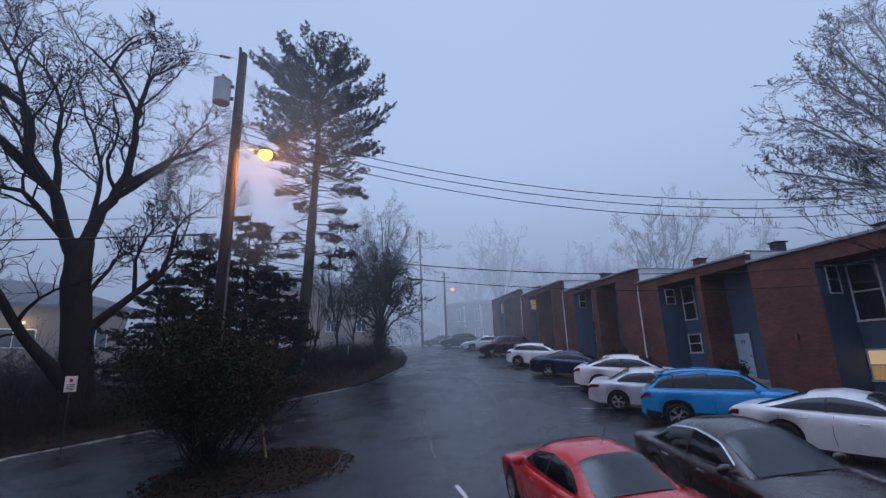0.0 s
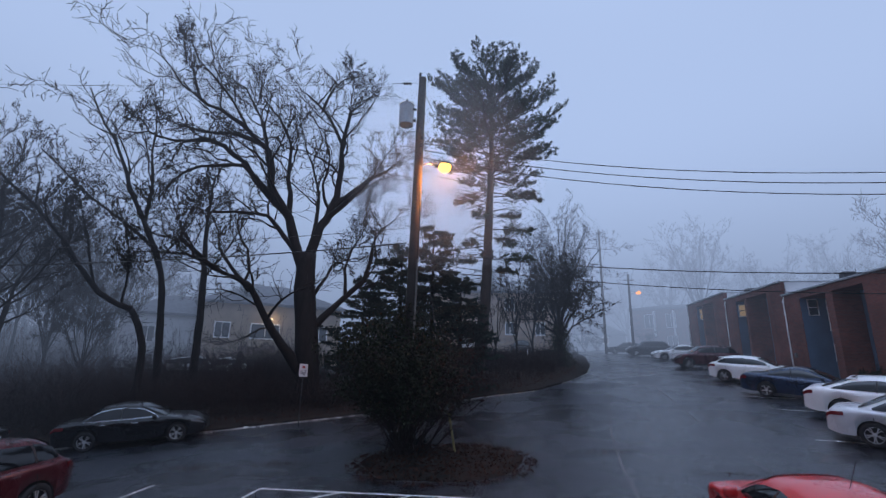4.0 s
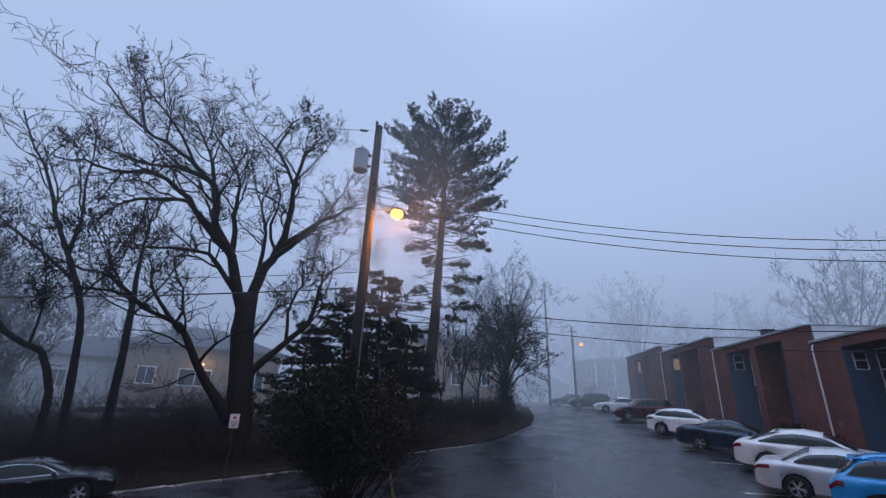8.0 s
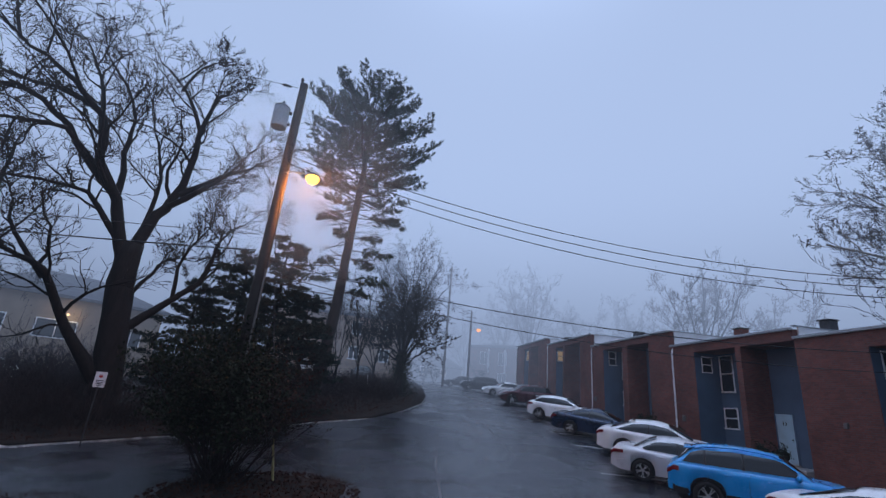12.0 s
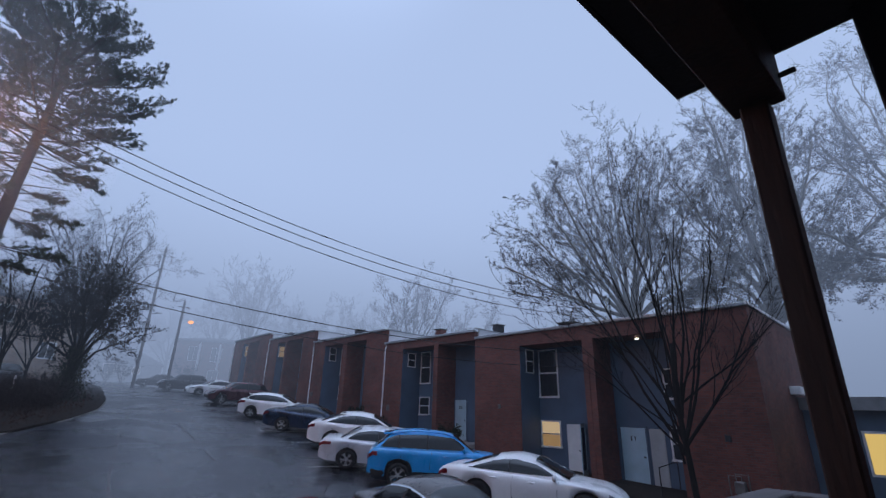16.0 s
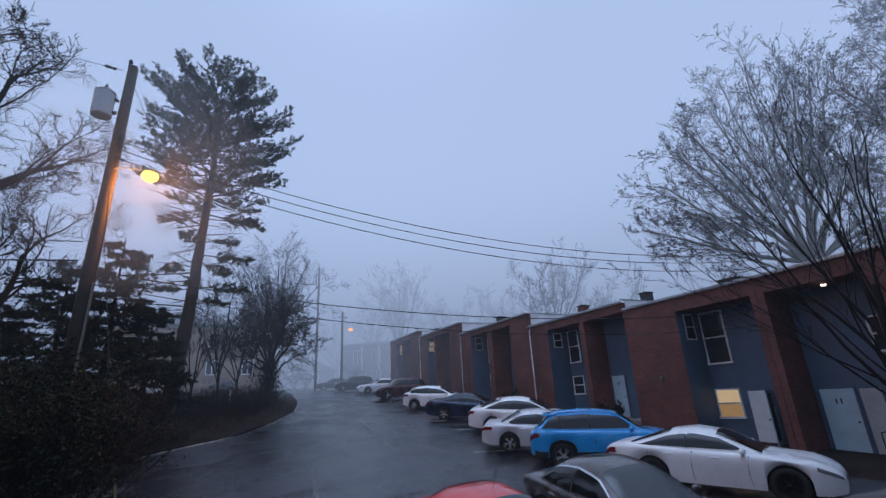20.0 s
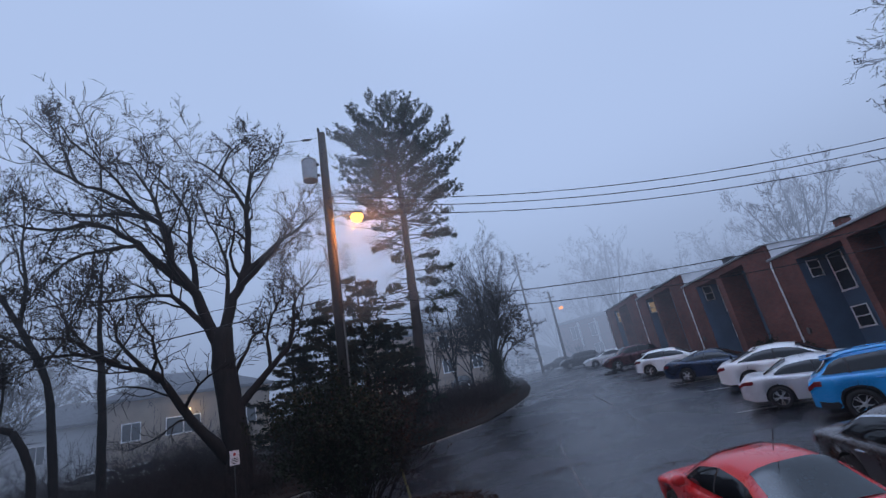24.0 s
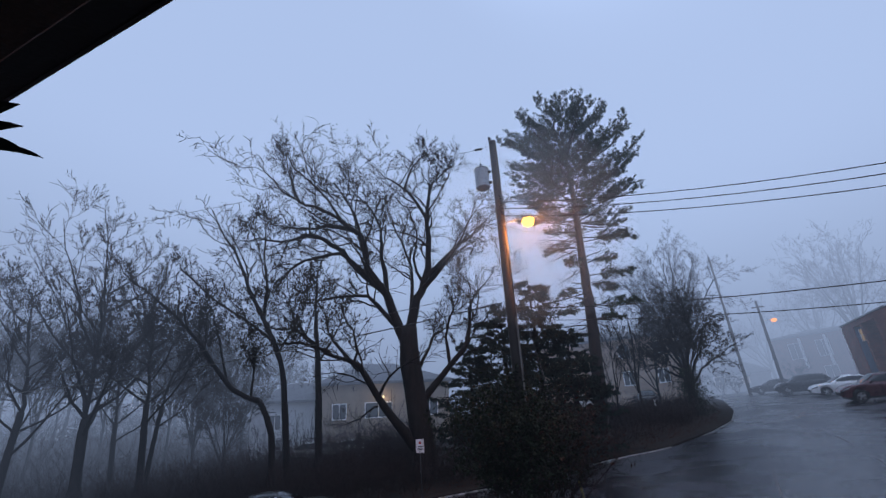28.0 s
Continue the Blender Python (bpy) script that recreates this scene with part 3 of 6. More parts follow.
        for wx in (s["front"], s["rear"]):
            wy = sg * (W / 2 - 0.115)
            wm = Matrix.Translation(P(wx, wy, s["wr"])) @ pose(0, 0, 0, 0, 90 * sg, 0)
            wheel = new("wheel")
            wheel.parent = car
            wheel.matrix_basis = wm
            r = s["wr"]
            part("tyre", lathe([(r * 0.66, -0.1), (r * 0.93, -0.1), (r, -0.07), (r, 0.07), (r * 0.93, 0.1), (r * 0.66, 0.1), (r * 0.64, 0.03)], 28), M["tyre"], wheel, smooth=True)
            bm = lathe([(r * 0.66, 0.02), (r * 0.68, 0.095), (r * 0.645, 0.1), (r * 0.63, 0.06)], 28)
            bmesh.ops.delete(bm, geom=[f for f in bm.faces if len(f.verts) > 4], context="FACES_ONLY")
            lathe([(0.055, 0.04), (0.055, 0.09), (0.02, 0.1)], 12, bm)
            for k in range(5):
                an = k * math.tau / 5
                for da in (-0.16, 0.16):
                    q = []
                    for rr_, w, zz in ((0.05, 0.012, 0.09), (r * 0.62, 0.013, 0.085)):
                        c, sn = math.cos(an + (da if rr_ > 0.1 else da * 0.5)), math.sin(an + (da if rr_ > 0.1 else da * 0.5))
                        for e in (-1, 1):
                            q.append((c * rr_ - sn * w * e, sn * rr_ + c * w * e, zz))
                    top = [bm.verts.new(v) for v in q]
                    low = [bm.verts.new((v[0], v[1], v[2] - 0.035)) for v in q]
                    bm.faces.new((top[0], top[2], top[3], top[1]))
                    bm.faces.new((low[0], low[2], top[2], top[0]))
                    bm.faces.new((top[1], top[3], low[3], low[1]))
            part("rim", bm, M[rim], wheel)
            part("brake_disc", lathe([(0.05, 0.0), (r * 0.64, 0.0), (r * 0.64, 0.025), (0.05, 0.03)], 20), M["dark_metal"], wheel)
    # ends
    part("number_plate", box(-0.16, 0.16, -0.006, 0.006, -0.08, 0.08, 0.003), M["plate"], car, m=Matrix.Translation(P(L + 0.014, 0, s["sill"] + 0.36)))
    part("grille", quad_patch(lambda i, j: P(-0.006 - 0.004, (1 - 2 * i) * side_y(s, 0, 0.5) * 0.72, s["sill"] + 0.08 + 0.2 * j), 4, 1), M["cladding"], car)
    part("rear_bumper", box(-W / 2 * 0.7, W / 2 * 0.7, -0.02, 0.03, -0.06, 0.06, 0.015), M["cladding"] if cladding else body_paint, car, m=Matrix.Translation(P(L - 0.005, 0, s["sill"] + 0.14)))
    for sg in (1, -1):
        part("wiper", tube([P(s["ws"] + 0.02, sg * 0.1 + 0.25, s["belt"] + 0.03), P(s["ws"] - 0.02, sg * 0.1 - 0.3, s["belt"] + 0.045)], 0.008, 4), M["cladding"], car)
    if spoiler:
        _, yy, zz = cabin_point(s, s["rr"] + 0.05, g=0.8)
        part("spoiler", box(-yy, yy, -0.2, 0.1, -0.015, 0.025, 0.012), body_paint, car, m=Matrix.Translation(P(s["rr"] + 0.12, 0, zz + 0.04)) @ pose(0, 0, 0, 6, 0, 0))
    if antenna:
        part("antenna", tube([P(s["rr"] - 0.1, 0, s["H"] + 0.03), P(s["rr"] + 0.15, 0, s["H"] + 0.42)], 0.005, 5), M["cladding"], car)
    return car


M["windscreen"] = material("wet_car_glass", (0.02, 0.028, 0.032), 0.08, vary=0.3, scale=9, rough_vary=0.06, spec=0.85)
M["sunshade"] = material("silver_sunshade", (0.42, 0.6, 0.6), 0.35, metal=0.3, vary=0.1)
WHITE = paint("white", (0.9, 0.9, 0.9), 0.0)
SILVER = paint("silver", (0.68, 0.69, 0.71), 0.15)
BLUE = paint("bright_blue", (0.018, 0.33, 0.74), 0.0)
DARK_BLUE = paint("dark_blue", (0.012, 0.03, 0.07), 0.4)
RED = paint("red", (0.68, 0.028, 0.032), 0.0)
MAROON = paint("maroon", (0.085, 0.008, 0.013), 0.2)
DARK_RED = paint("dark_red", (0.075, 0.012, 0.018), 0.3)
BROWN = paint("grey_brown", (0.075, 0.062, 0.06), 0.5)
BLACK = paint("black", (0.012, 0.013, 0.016), 0.2)

ROW = "cars parked along the townhouses"
make_car("compact", RED, "red sedan with wet rear window and dark side windows", 4.05, 7.5, -3, antenna=True, group="cars by the porch")
make_car("sedan", BROWN, "grey-brown sedan with chrome window trim", 6.6, 6.75, 171, chrome=True, group="cars by the porch")
make_car("maxi", WHITE, "long white sedan with dark glass and sloping roof", 11.35, 8.32, -155, rim="dark_rim", group=ROW)
make_car("suv", BLUE, "bright blue suv with roof rails and black arches", 11.4, 12.12, -128, cladding=True, rails=True, spoiler=True, group=ROW)
make_car("sedan", SILVER, "silver sedan with red tail lights", 11.42, 15.08, -128, group=ROW)
make_car("crossover", WHITE, "white crossover with spoiler beside a silver sedan", 12.8, 18.5, -128, spoiler=True, group=ROW)
make_car("coupe", DARK_BLUE, "dark blue sedan with low sloping roof", 13.0, 23.8, -128, group=ROW)
make_car("hatch", WHITE, "white hatchback with silver wheels", 13.3, 28.8, -128, spoiler=True, group=ROW)
make_car("suv", DARK_RED, "dark red suv nosed towards the lane", 14.2, 38.0, 85, group=ROW)
make_car("sedan", WHITE, "white sedan nosed towards the lane", 14.9, 45.6, 85, group=ROW)
make_car("suv", BLACK, "black car faint in the fog", 14.2, 53.0, 85, group=ROW)
make_car("sedan", BLACK, "dark car faint in the fog", 13.6, 60.0, 85, group=ROW)
make_car("sedan", BLACK, "black sedan with chrome window trim by the kerb", -13.95, 16.3, -62, chrome=True, group="cars along the kerb")
make_car("sedan", BLACK, "dark sedan with wet windscreen by the kerb", -19.6, 13.2, 120, group="cars along the kerb")
make_car("jeep", MAROON, "maroon suv with a silver sunshade", -10.75, 7.85, 180, chrome=False, sunshade=True, group="cars by the porch")

# ---- townhouses: a row of brick units that steps up the lane ----
FX = 17.5
RX = 18.93
BACK = 27.0


def wall_block(name, x0, x1, y0, y1, z0, z1, mat, parent, label="", bevel=0.0):
    return part(name, box(x0, x1, y0, y1, z0, z1, bevel), mat, parent, label)


def window(parent, x, y0, y1, z0, z1, lit=None, split=True, facing=-1, curtain=False, bar=0.5):
    """A sash window in a wall that faces -x: frame, sill, glass panes."""
    w = new("window")
    w.parent = parent
    t = 0.06
    out = x - 0.035
    part("frame", box(out, x + 0.05, y0 - 0.01, y0 + t, z0, z1, 0.006), M["white_trim"], w)
    part("frame", box(out, x + 0.05, y1 - t, y1 + 0.01, z0, z1, 0.006), M["white_trim"], w)
    part("frame", box(out, x + 0.05, y0 + t, y1 - t, z1 - t, z1, 0.006), M["white_trim"], w)
    part("sill", box(out - 0.03, x + 0.05, y0 - 0.03, y1 + 0.03, z0 - 0.02, z0 + t, 0.006), M["white_trim"], w)
    zm = z0 + (z1 - z0) * bar
    if split:
        part("meeting_rail", box(out, x + 0.04, y0 + t, y1 - t, zm - 0.03, zm + 0.03, 0.006), M["white_trim"], w)
    for a, b in ((z0 + t, zm - 0.03), (zm + 0.03, z1 - t)) if split else ((z0 + t, z1 - t),):
        part("pane", box(x - 0.004, x + 0.006, y0 + t, y1 - t, a, b), (M["lit_lower"] if lit is M["lit_window"] and a < zm - 0.1 and split else lit) if lit else M["glass"], w)
    return w


def door(parent, x, y0, y1, z0, mat, h=2.03, wreath=False, number=False, panels=False):
    d = new("door")
    d.parent = parent
    part("leaf", box(x - 0.03, x + 0.02, y0, y1, z0, z0 + h, 0.008), mat, d)
    for a, b in ((y0 - 0.07, y0), (y1, y1 + 0.07)):
        part("jamb", box(x - 0.05, x + 0.03, a, b, z0, z0 + h + 0.07, 0.006), M["blue_board"], d)
    part("head", box(x - 0.05, x + 0.03, y0, y1, z0 + h, z0 + h + 0.07, 0.006), M["blue_board"], d)
    part("threshold", box(x - 0.12, x + 0.02, y0 - 0.05, y1 + 0.05, z0 - 0.06, z0 - 0.004, 0.01), M["concrete"], d)
    part("knob", lathe([(0.02, 0), (0.035, -0.02), (0.035, -0.05), (0.01, -0.06)], 10, axis="y"), M["dark_metal"], d, m=Matrix.Translation((x - 0.03, y0 + 0.09, z0 + 0.98)) @ pose(0, 0, 0, 0, 0, -90))
    if number:
        for k in (-0.09, 0.05):
            part("number_bar", box(x - 0.036, x - 0.03, (y0 + y1) / 2 + k, (y0 + y1) / 2 + k + 0.045, z0 + 1.55, z0 + 1.72), M["dark_metal"], d)
    if wreath:
        part("wreath", ring_mesh(0.2, 0.06), M["spruce"], d, "dark green wreath", m=Matrix.Translation((x - 0.07, (y0 + y1) / 2, z0 + 1.5)) @ pose(0, 0, 0, 0, 90, 0))
    return d


def ring_mesh(R, r):
    bm = bmesh.new()
    rnd = random.Random(5)
    rings = []
    for i in range(20):
        a = i * math.tau / 20
        rings.append([bm.verts.new(((R + rr * math.cos(b)) * math.cos(a), (R + rr * math.cos(b)) * math.sin(a), rr * math.sin(b))) for b, rr in ((k * math.tau / 7, r * rnd.uniform(0.7, 1.3)) for k in range(7))])
    for i in range(20):
        for k in range(7):
            bm.faces.new((rings[i][k], rings[(i + 1) % 20][k], rings[(i + 1) % 20][(k + 1) % 7], rings[i][(k + 1) % 7]))
    return bm


def downspout(x, y, z0, z1, parent):
    part("downspout", tube([(x, y, z0), (x, y, z1 - 0.25), (x + 0.06, y, z1 - 0.1), (x + 0.12, y, z1)], 0.045, 8), M["white_trim"], parent, "white metal downspout")


def side_window(parent, y, x0, x1, z0, z1, lit=None):
    """A narrow sash window in a return wall that faces -y."""
    w = new("window")
    w.parent = parent
    t = 0.05
    for a, b, c, d in ((x0, x0 + t, z0, z1), (x1 - t, x1, z0, z1), (x0 + t, x1 - t, z0, z0 + t), (x0 + t, x1 - t, z1 - t, z1), (x0 + t, x1 - t, (z0 + z1) / 2 - 0.025, (z0 + z1) / 2 + 0.025)):
        part("frame", box(a, b, y - 0.035, y + 0.04, c, d, 0.005), M["white_trim"], w)
    for c, d in ((z0 + t, (z0 + z1) / 2 - 0.025), ((z0 + z1) / 2 + 0.025, z1 - t)):
        part("pane", box(x0 + t, x1 - t, y - 0.006, y + 0.004, c, d), lit if lit else M["glass"], w)


def unit(y0, y1, top, head, floor_z, b0, fin, a1, upper, lower, side, doors, extras=(), side_lit=None):
    """One townhouse from y0 to y1: near recess b0..fin, brick fin, far recess fin..a1, brick pier a1..y1; heights above the datum."""
    h = thing("townhouse", "two-storey red brick townhouse with blue recessed bays", "house", group="row of townhouses")
    lo = floor_z - 2.0
    if b0 > y0 + 0.05:
        wall_block("brick_pier", FX, BACK, y0, b0, lo, top, M["brick"], h)
    wall_block("brick_pier", FX, BACK, a1, y1, lo, top, M["brick"], h)
    wall_block("brick_fin", FX + 0.012, RX, fin[0], fin[1], lo, head, M["brick"], h)
    wall_block("brick_fascia", FX, BACK, b0, a1, head, top, M["brick"], h)
    for c, d in ((b0, fin[0]), (fin[1], a1)):
        wall_block("recessed_wall", RX, BACK, c, d, lo, head, M["blue_board"], h, "blue-grey painted recessed wall")
        wall_block("doorstep", FX - 0.3, RX, c + 0.02, d - 0.02, lo, floor_z - 0.06, M["concrete"], h, "concrete step")
    wall_block("return_board", FX + 0.03, RX, a1 - 0.02, a1, floor_z - 0.05, head, M["blue_board"], h, "blue-grey painted side wall")
    wall_block("roof", FX + 0.1, BACK, y0 + 0.1, y1 - 0.1, top, top + 0.03, M["roofing"], h)
    wall_block("gutter", FX - 0.1, FX + 0.06, y0 + 0.01, y1 - 0.01, top - 0.03, top + 0.09, M["roof_edge"], h, "grey metal roof edge", 0.015)
    for w in upper + lower:
        window(h, RX, *w[:4], lit=w[4] if len(w) > 4 else None)
    if side:
        side_window(h, a1 - 0.02, *side, lit=side_lit)
    for d in doors:
        door(h, RX, d[0], d[1], floor_z, d[2], wreath=len(d) > 3 and d[3], number=d[2] is WD)
    for e in extras:
        e(h)
    return h


M["conduit_grey"] = material("weathered_box_metal", (0.12, 0.105, 0.1), 0.6, vary=0.2)
M["roof_edge"] = material("grey_roof_edge_metal", (0.32, 0.34, 0.36), 0.4, metal=0.3, vary=0.1)


def party_wall(y, z0, z1, depth=8.0):
    """White flashed side of the higher roof next door."""
    def add(h):
        wall_block("party_wall", FX + 0.25, FX + depth, y - 0.06, y - 0.004, z0, z1, M["flashing"], h, "white flashed side wall above the lower roof")
        wall_block("coping", FX, FX + depth, y - 0.1, y + 0.06, z1, z1 + 0.05, M["roof_edge"], h)
    return add


def roof_vent(x, y, z, w=0.7, d=0.5, hh=0.5, skin="dark_metal"):
    def add(h):
        part("roof_vent", box(x, x + w, y, y + d, z, z + hh, 0.03), M[skin], h, "dark roof vent box" if skin == "dark_metal" else "brick roof stack")
        part("roof_vent_cap", box(x - 0.06, x + w + 0.06, y - 0.06, y + d + 0.06, z + hh, z + hh + 0.06, 0.02), M["dark_metal"], h)
    return add


def spout(y, z0, z1):
    return lambda h: downspout(FX - 0.06, y, z0, z1, h)


def wall_box(y, z, w=0.16, hh=0.2, mat="conduit_grey"):
    def add(h):
        part("meter_box", box(FX - 0.1, FX, y, y + w, z, z + hh, 0.015), M[mat], h, "small grey meter box")
    return add


def porch_lamp(y, z):
    return lambda h: part("ceiling_lamp", lathe([(0.02, 0.04), (0.09, 0.03), (0.09, 0.0), (0.06, -0.03), (0.01, -0.035)], 14), M["ceiling_glow"], h, "lit round ceiling lamp", m=pose(FX + 0.55, y, z))


def storm_door(y, z):
    def add(h):
        d = new("storm_door")
        d.parent = h
        d.matrix_basis = pose(RX - 0.06, y, z, 0, 0, 17)
        for a, b, c, e in ((-0.8, -0.7, 0, 2.05), (-0.1, 0, 0, 2.05), (-0.7, -0.1, 1.93, 2.05), (-0.7, -0.1, 0, 0.3)):
            part("frame", box(a, b, -0.02, 0.02, c, e, 0.005), M["door_paint"], d, "pale blue open storm door")
        part("pane", box(-0.7, -0.1, -0.004, 0.004, 0.3, 1.93), M["glass"], d)
    return add


def slab_panel(y0, y1, z, h_):
    return lambda h: part("side_panel", box(RX - 0.04, RX + 0.02, y0, y1, z, z + h_, 0.01), M["pale_panel"], h, "pale grey panel beside the door")


M["pale_panel"] = material("pale_panel", (0.4, 0.42, 0.43), 0.5, scale=2, vary=0.15)
WD = M["door_paint"]
unit(3.9, 9.78, 6.68, 6.09, 0.66, 6.6, (9.53, 9.77), 9.775,
     [(6.66, 7.45, 3.75, 4.9)], [(6.66, 7.45, 1.6, 2.78)], None, [(8.37, 9.37, WD)],
     [lambda h: wall_block("coping", FX - 0.05, BACK, 3.82, 3.96, 6.682, 6.79, M["flashing"], h, "pale metal coping along the end wall", 0.01), wall_box(5.0, 2.4, 0.16, 0.2, "dark_metal"), porch_lamp(7.9, 6.0), slab_panel(7.65, 8.22, 0.62, 2.05), roof_vent(19.6, 11.6, 6.68, 0.6, 0.8, 0.66)])
unit(9.78, 16.05, 6.68, 6.09, 0.7, 9.785, (9.79, 10.02), 13.25,
     [(12.15, 13.2, 3.85, 6.04)], [(12.15, 13.2, 1.72, 2.86, M["lit_window"])], (17.93, 18.55, 4.9, 6.0), [(11.15, 11.85, M["white_trim"])],
     [storm_door(10.95, 0.7), wall_box(14.4, 3.3, 0.14, 0.2), party_wall(16.05, 6.72, 7.2)])
unit(16.05, 23.75, 7.07, 6.62, 1.72, 16.06, (18.85, 19.17), 21.94,
     [(20.95, 21.85, 4.68, 6.55)], [(20.95, 21.85, 2.92, 3.94)], (17.9, 18.52, 5.6, 6.45), [(17.95, 18.8, WD)],
     [spout(23.6, 1.5, 7.0), wall_box(22.9, 3.1, 0.2, 0.3), party_wall(23.75, 7.1, 7.96), roof_vent(19.6, 20.9, 7.07, 0.5, 0.5, 0.92, "brick"), roof_vent(19.7, 16.3, 7.07, 0.5, 0.45, 0.68)])
unit(23.75, 33.0, 7.96, 7.55, 2.82, 25.83, (28.21, 28.78), 31.25,
     [(30.1, 31.15, 5.6, 7.45)], [(30.2, 31.1, 3.82, 4.8)], (17.9, 18.5, 6.5, 7.5), [(27.0, 27.9, M["pale_panel"], True)],
     [spout(32.85, 2.3, 7.9), wall_box(32.3, 4.0, 0.2, 0.3), party_wall(33.0, 8.0, 8.9), roof_vent(19.6, 30.2, 7.96, 0.6, 0.5, 1.0)])
unit(33.0, 41.4, 8.9, 8.5, 3.75, 34.87, (37.8, 38.1), 39.5,
     [], [], (17.65, 18.3, 7.3, 8.25), [(36.2, 37.1, WD)],
     [spout(41.25, 3.3, 8.85), party_wall(41.4, 8.95, 9.5), roof_vent(20.5, 43.6, 9.5, 0.8, 0.8, 0.7)], side_lit=M["lit_dim"])
unit(41.4, 49.9, 9.53, 9.1, 4.5, 43.7, (46.0, 46.3), 47.6,
     [], [], (17.75, 18.25, 7.9, 8.9), [(44.4, 45.3, WD)],
     [spout(49.75, 4.0, 9.48)], side_lit=M["lit_dim"])

# low wing at the end of the row, with a yellow lit window
wing = thing("low_wing", "low grey wing with a dark roof and a yellow lit window", "house")
wall_block("wall", 22.6, 27, -7.0, 3.88, -1.0, 3.5, M["blue_board"], wing)
wall_block("roof", 22.2, 27.2, -7.2, 3.88, 3.5, 3.95, M["roofing"], wing)
wall_block("window_light", 22.57, 22.6, 0.6, 2.25, 1.45, 2.75, M["yellow_window"], wing, "yellow lit window")
for a, b, c, d in ((0.52, 0.6, 1.37, 2.83), (2.25, 2.33, 1.37, 2.83), (0.6, 2.25, 2.75, 2.83), (0.6, 2.25, 1.37, 1.45), (1.4, 1.45, 1.45, 2.75)):
    wall_block("window_frame", 22.55, 22.62, a, b, c, d, M["white_trim"], wing)
vent_hood = thing("wall_hood", "white metal hood on the brick end wall", "vent")
part("hood", box(21.3, 22.2, 3.55, 3.9, 4.0, 4.3, 0.03), M["flashing"], vent_hood)

# ---- markings and kerb ----
for pts in ([(-6.17, 11.4), (-0.04, 10.75)], [(-0.04, 10.75), (-0.1, 3.2)], [(-6.17, 11.4), (-6.5, 3.2)],
            [(-6.3, 9.3), (-4.07, 11.15)], [(-6.35, 7.3), (-2.36, 10.95)], [(-6.4, 5.0), (-0.7, 10.8)], [(-4.4, 4.5), (-0.1, 8.8)],
            [(-9.2, 11.65), (-9.4, 5.0)], [(2.59, 10.4), (2.55, 5.0)], [(5.7, 10.2), (5.7, 5.0)],
            [(8.7, 15.9), (12.6, 15.1)], [(10.0, 20.9), (13.0, 20.2)], [(10.3, 24.1), (14.0, 23.4)], [(10.2, 17.9), (12.9, 17.3)], [(10.0, 10.8), (13.5, 10.1)]):
    stripe(pts, 0.09)

M["worn_paint"] = material("worn_white_paint", (0.62, 0.62, 0.6), 0.6, scale=3.0, vary=0.3, bump=0.3, dark=(0.05, 0.05, 0.05))
kerb = thing("kerb", "low kerb with a worn white painted edge", "kerb", kind="structure")
line = [(left_edge(y), y) for y in np.arange(9.7, 60, 0.5)]
def kerb_strip(off0, off1, h0, h1, mat, name, gaps=None):
    bm = bmesh.new()
    prev = None
    for i, (x, y) in enumerate(line):
        x0, y0 = line[max(0, i - 1)]
        x1, y1 = line[min(len(line) - 1, i + 1)]
        dx, dy = x1 - x0, y1 - y0
        k = math.hypot(dx, dy)
        nx, ny = -dy / k, dx / k
        cur = []
        for o, hh in ((off0, h0), (off1, h1)):
            u, v = x + nx * o, y + ny * o
            cur.append(bm.verts.new((u, v, lie(u, v) + hh)))
        cur += [bm.verts.new(v.co - Vector((0, 0, 0.3))) for v in cur]
        if prev and not (gaps and gaps(y)):
            bm.faces.new((prev[0], cur[0], cur[1], prev[1]))
            bm.faces.new((prev[2], cur[2], cur[0], prev[0]))
            bm.faces.new((prev[1], cur[1], cur[3], prev[3]))
        prev = cur
    return part(name, bm, mat, kerb)
kerb_strip(-0.05, 0.75, 0.1, 0.16, M["leaf_litter"], "earth_bank")
kerb_strip(-0.1, -0.035, 0.05, 0.05, M["worn_paint"], "painted_edge", lambda y: 21.2 < y < 24.0 or 26.2 < y < 28.8 or y > 41 or 12.4 < y < 13.4)

def painted_words(text, y, size):
    """Words painted along the kerb, to be read from the car park."""
    x, dx = left_edge(y), left_edge(y + 0.5) - left_edge(y)
    turn = math.degrees(math.atan2(0.5, dx))
    fc = bpy.data.curves.new("painted_words", "FONT")
    fc.body, fc.size, fc.extrude, fc.space_character = text, size, 0.002, 1.5
    fc.materials.append(M["line_paint"])
    ob = new("painted_words", fc)
    ob.parent = kerb
    ob["label"] = "white painted capital letters along the kerb"
    ob.matrix_basis = pose(x + 0.1, y - 0.3, lie(x, y) + 0.02, 12, 0, turn)


painted_words("NO", 17.5, 0.36)
painted_words("PARKING", 18.35, 0.36)

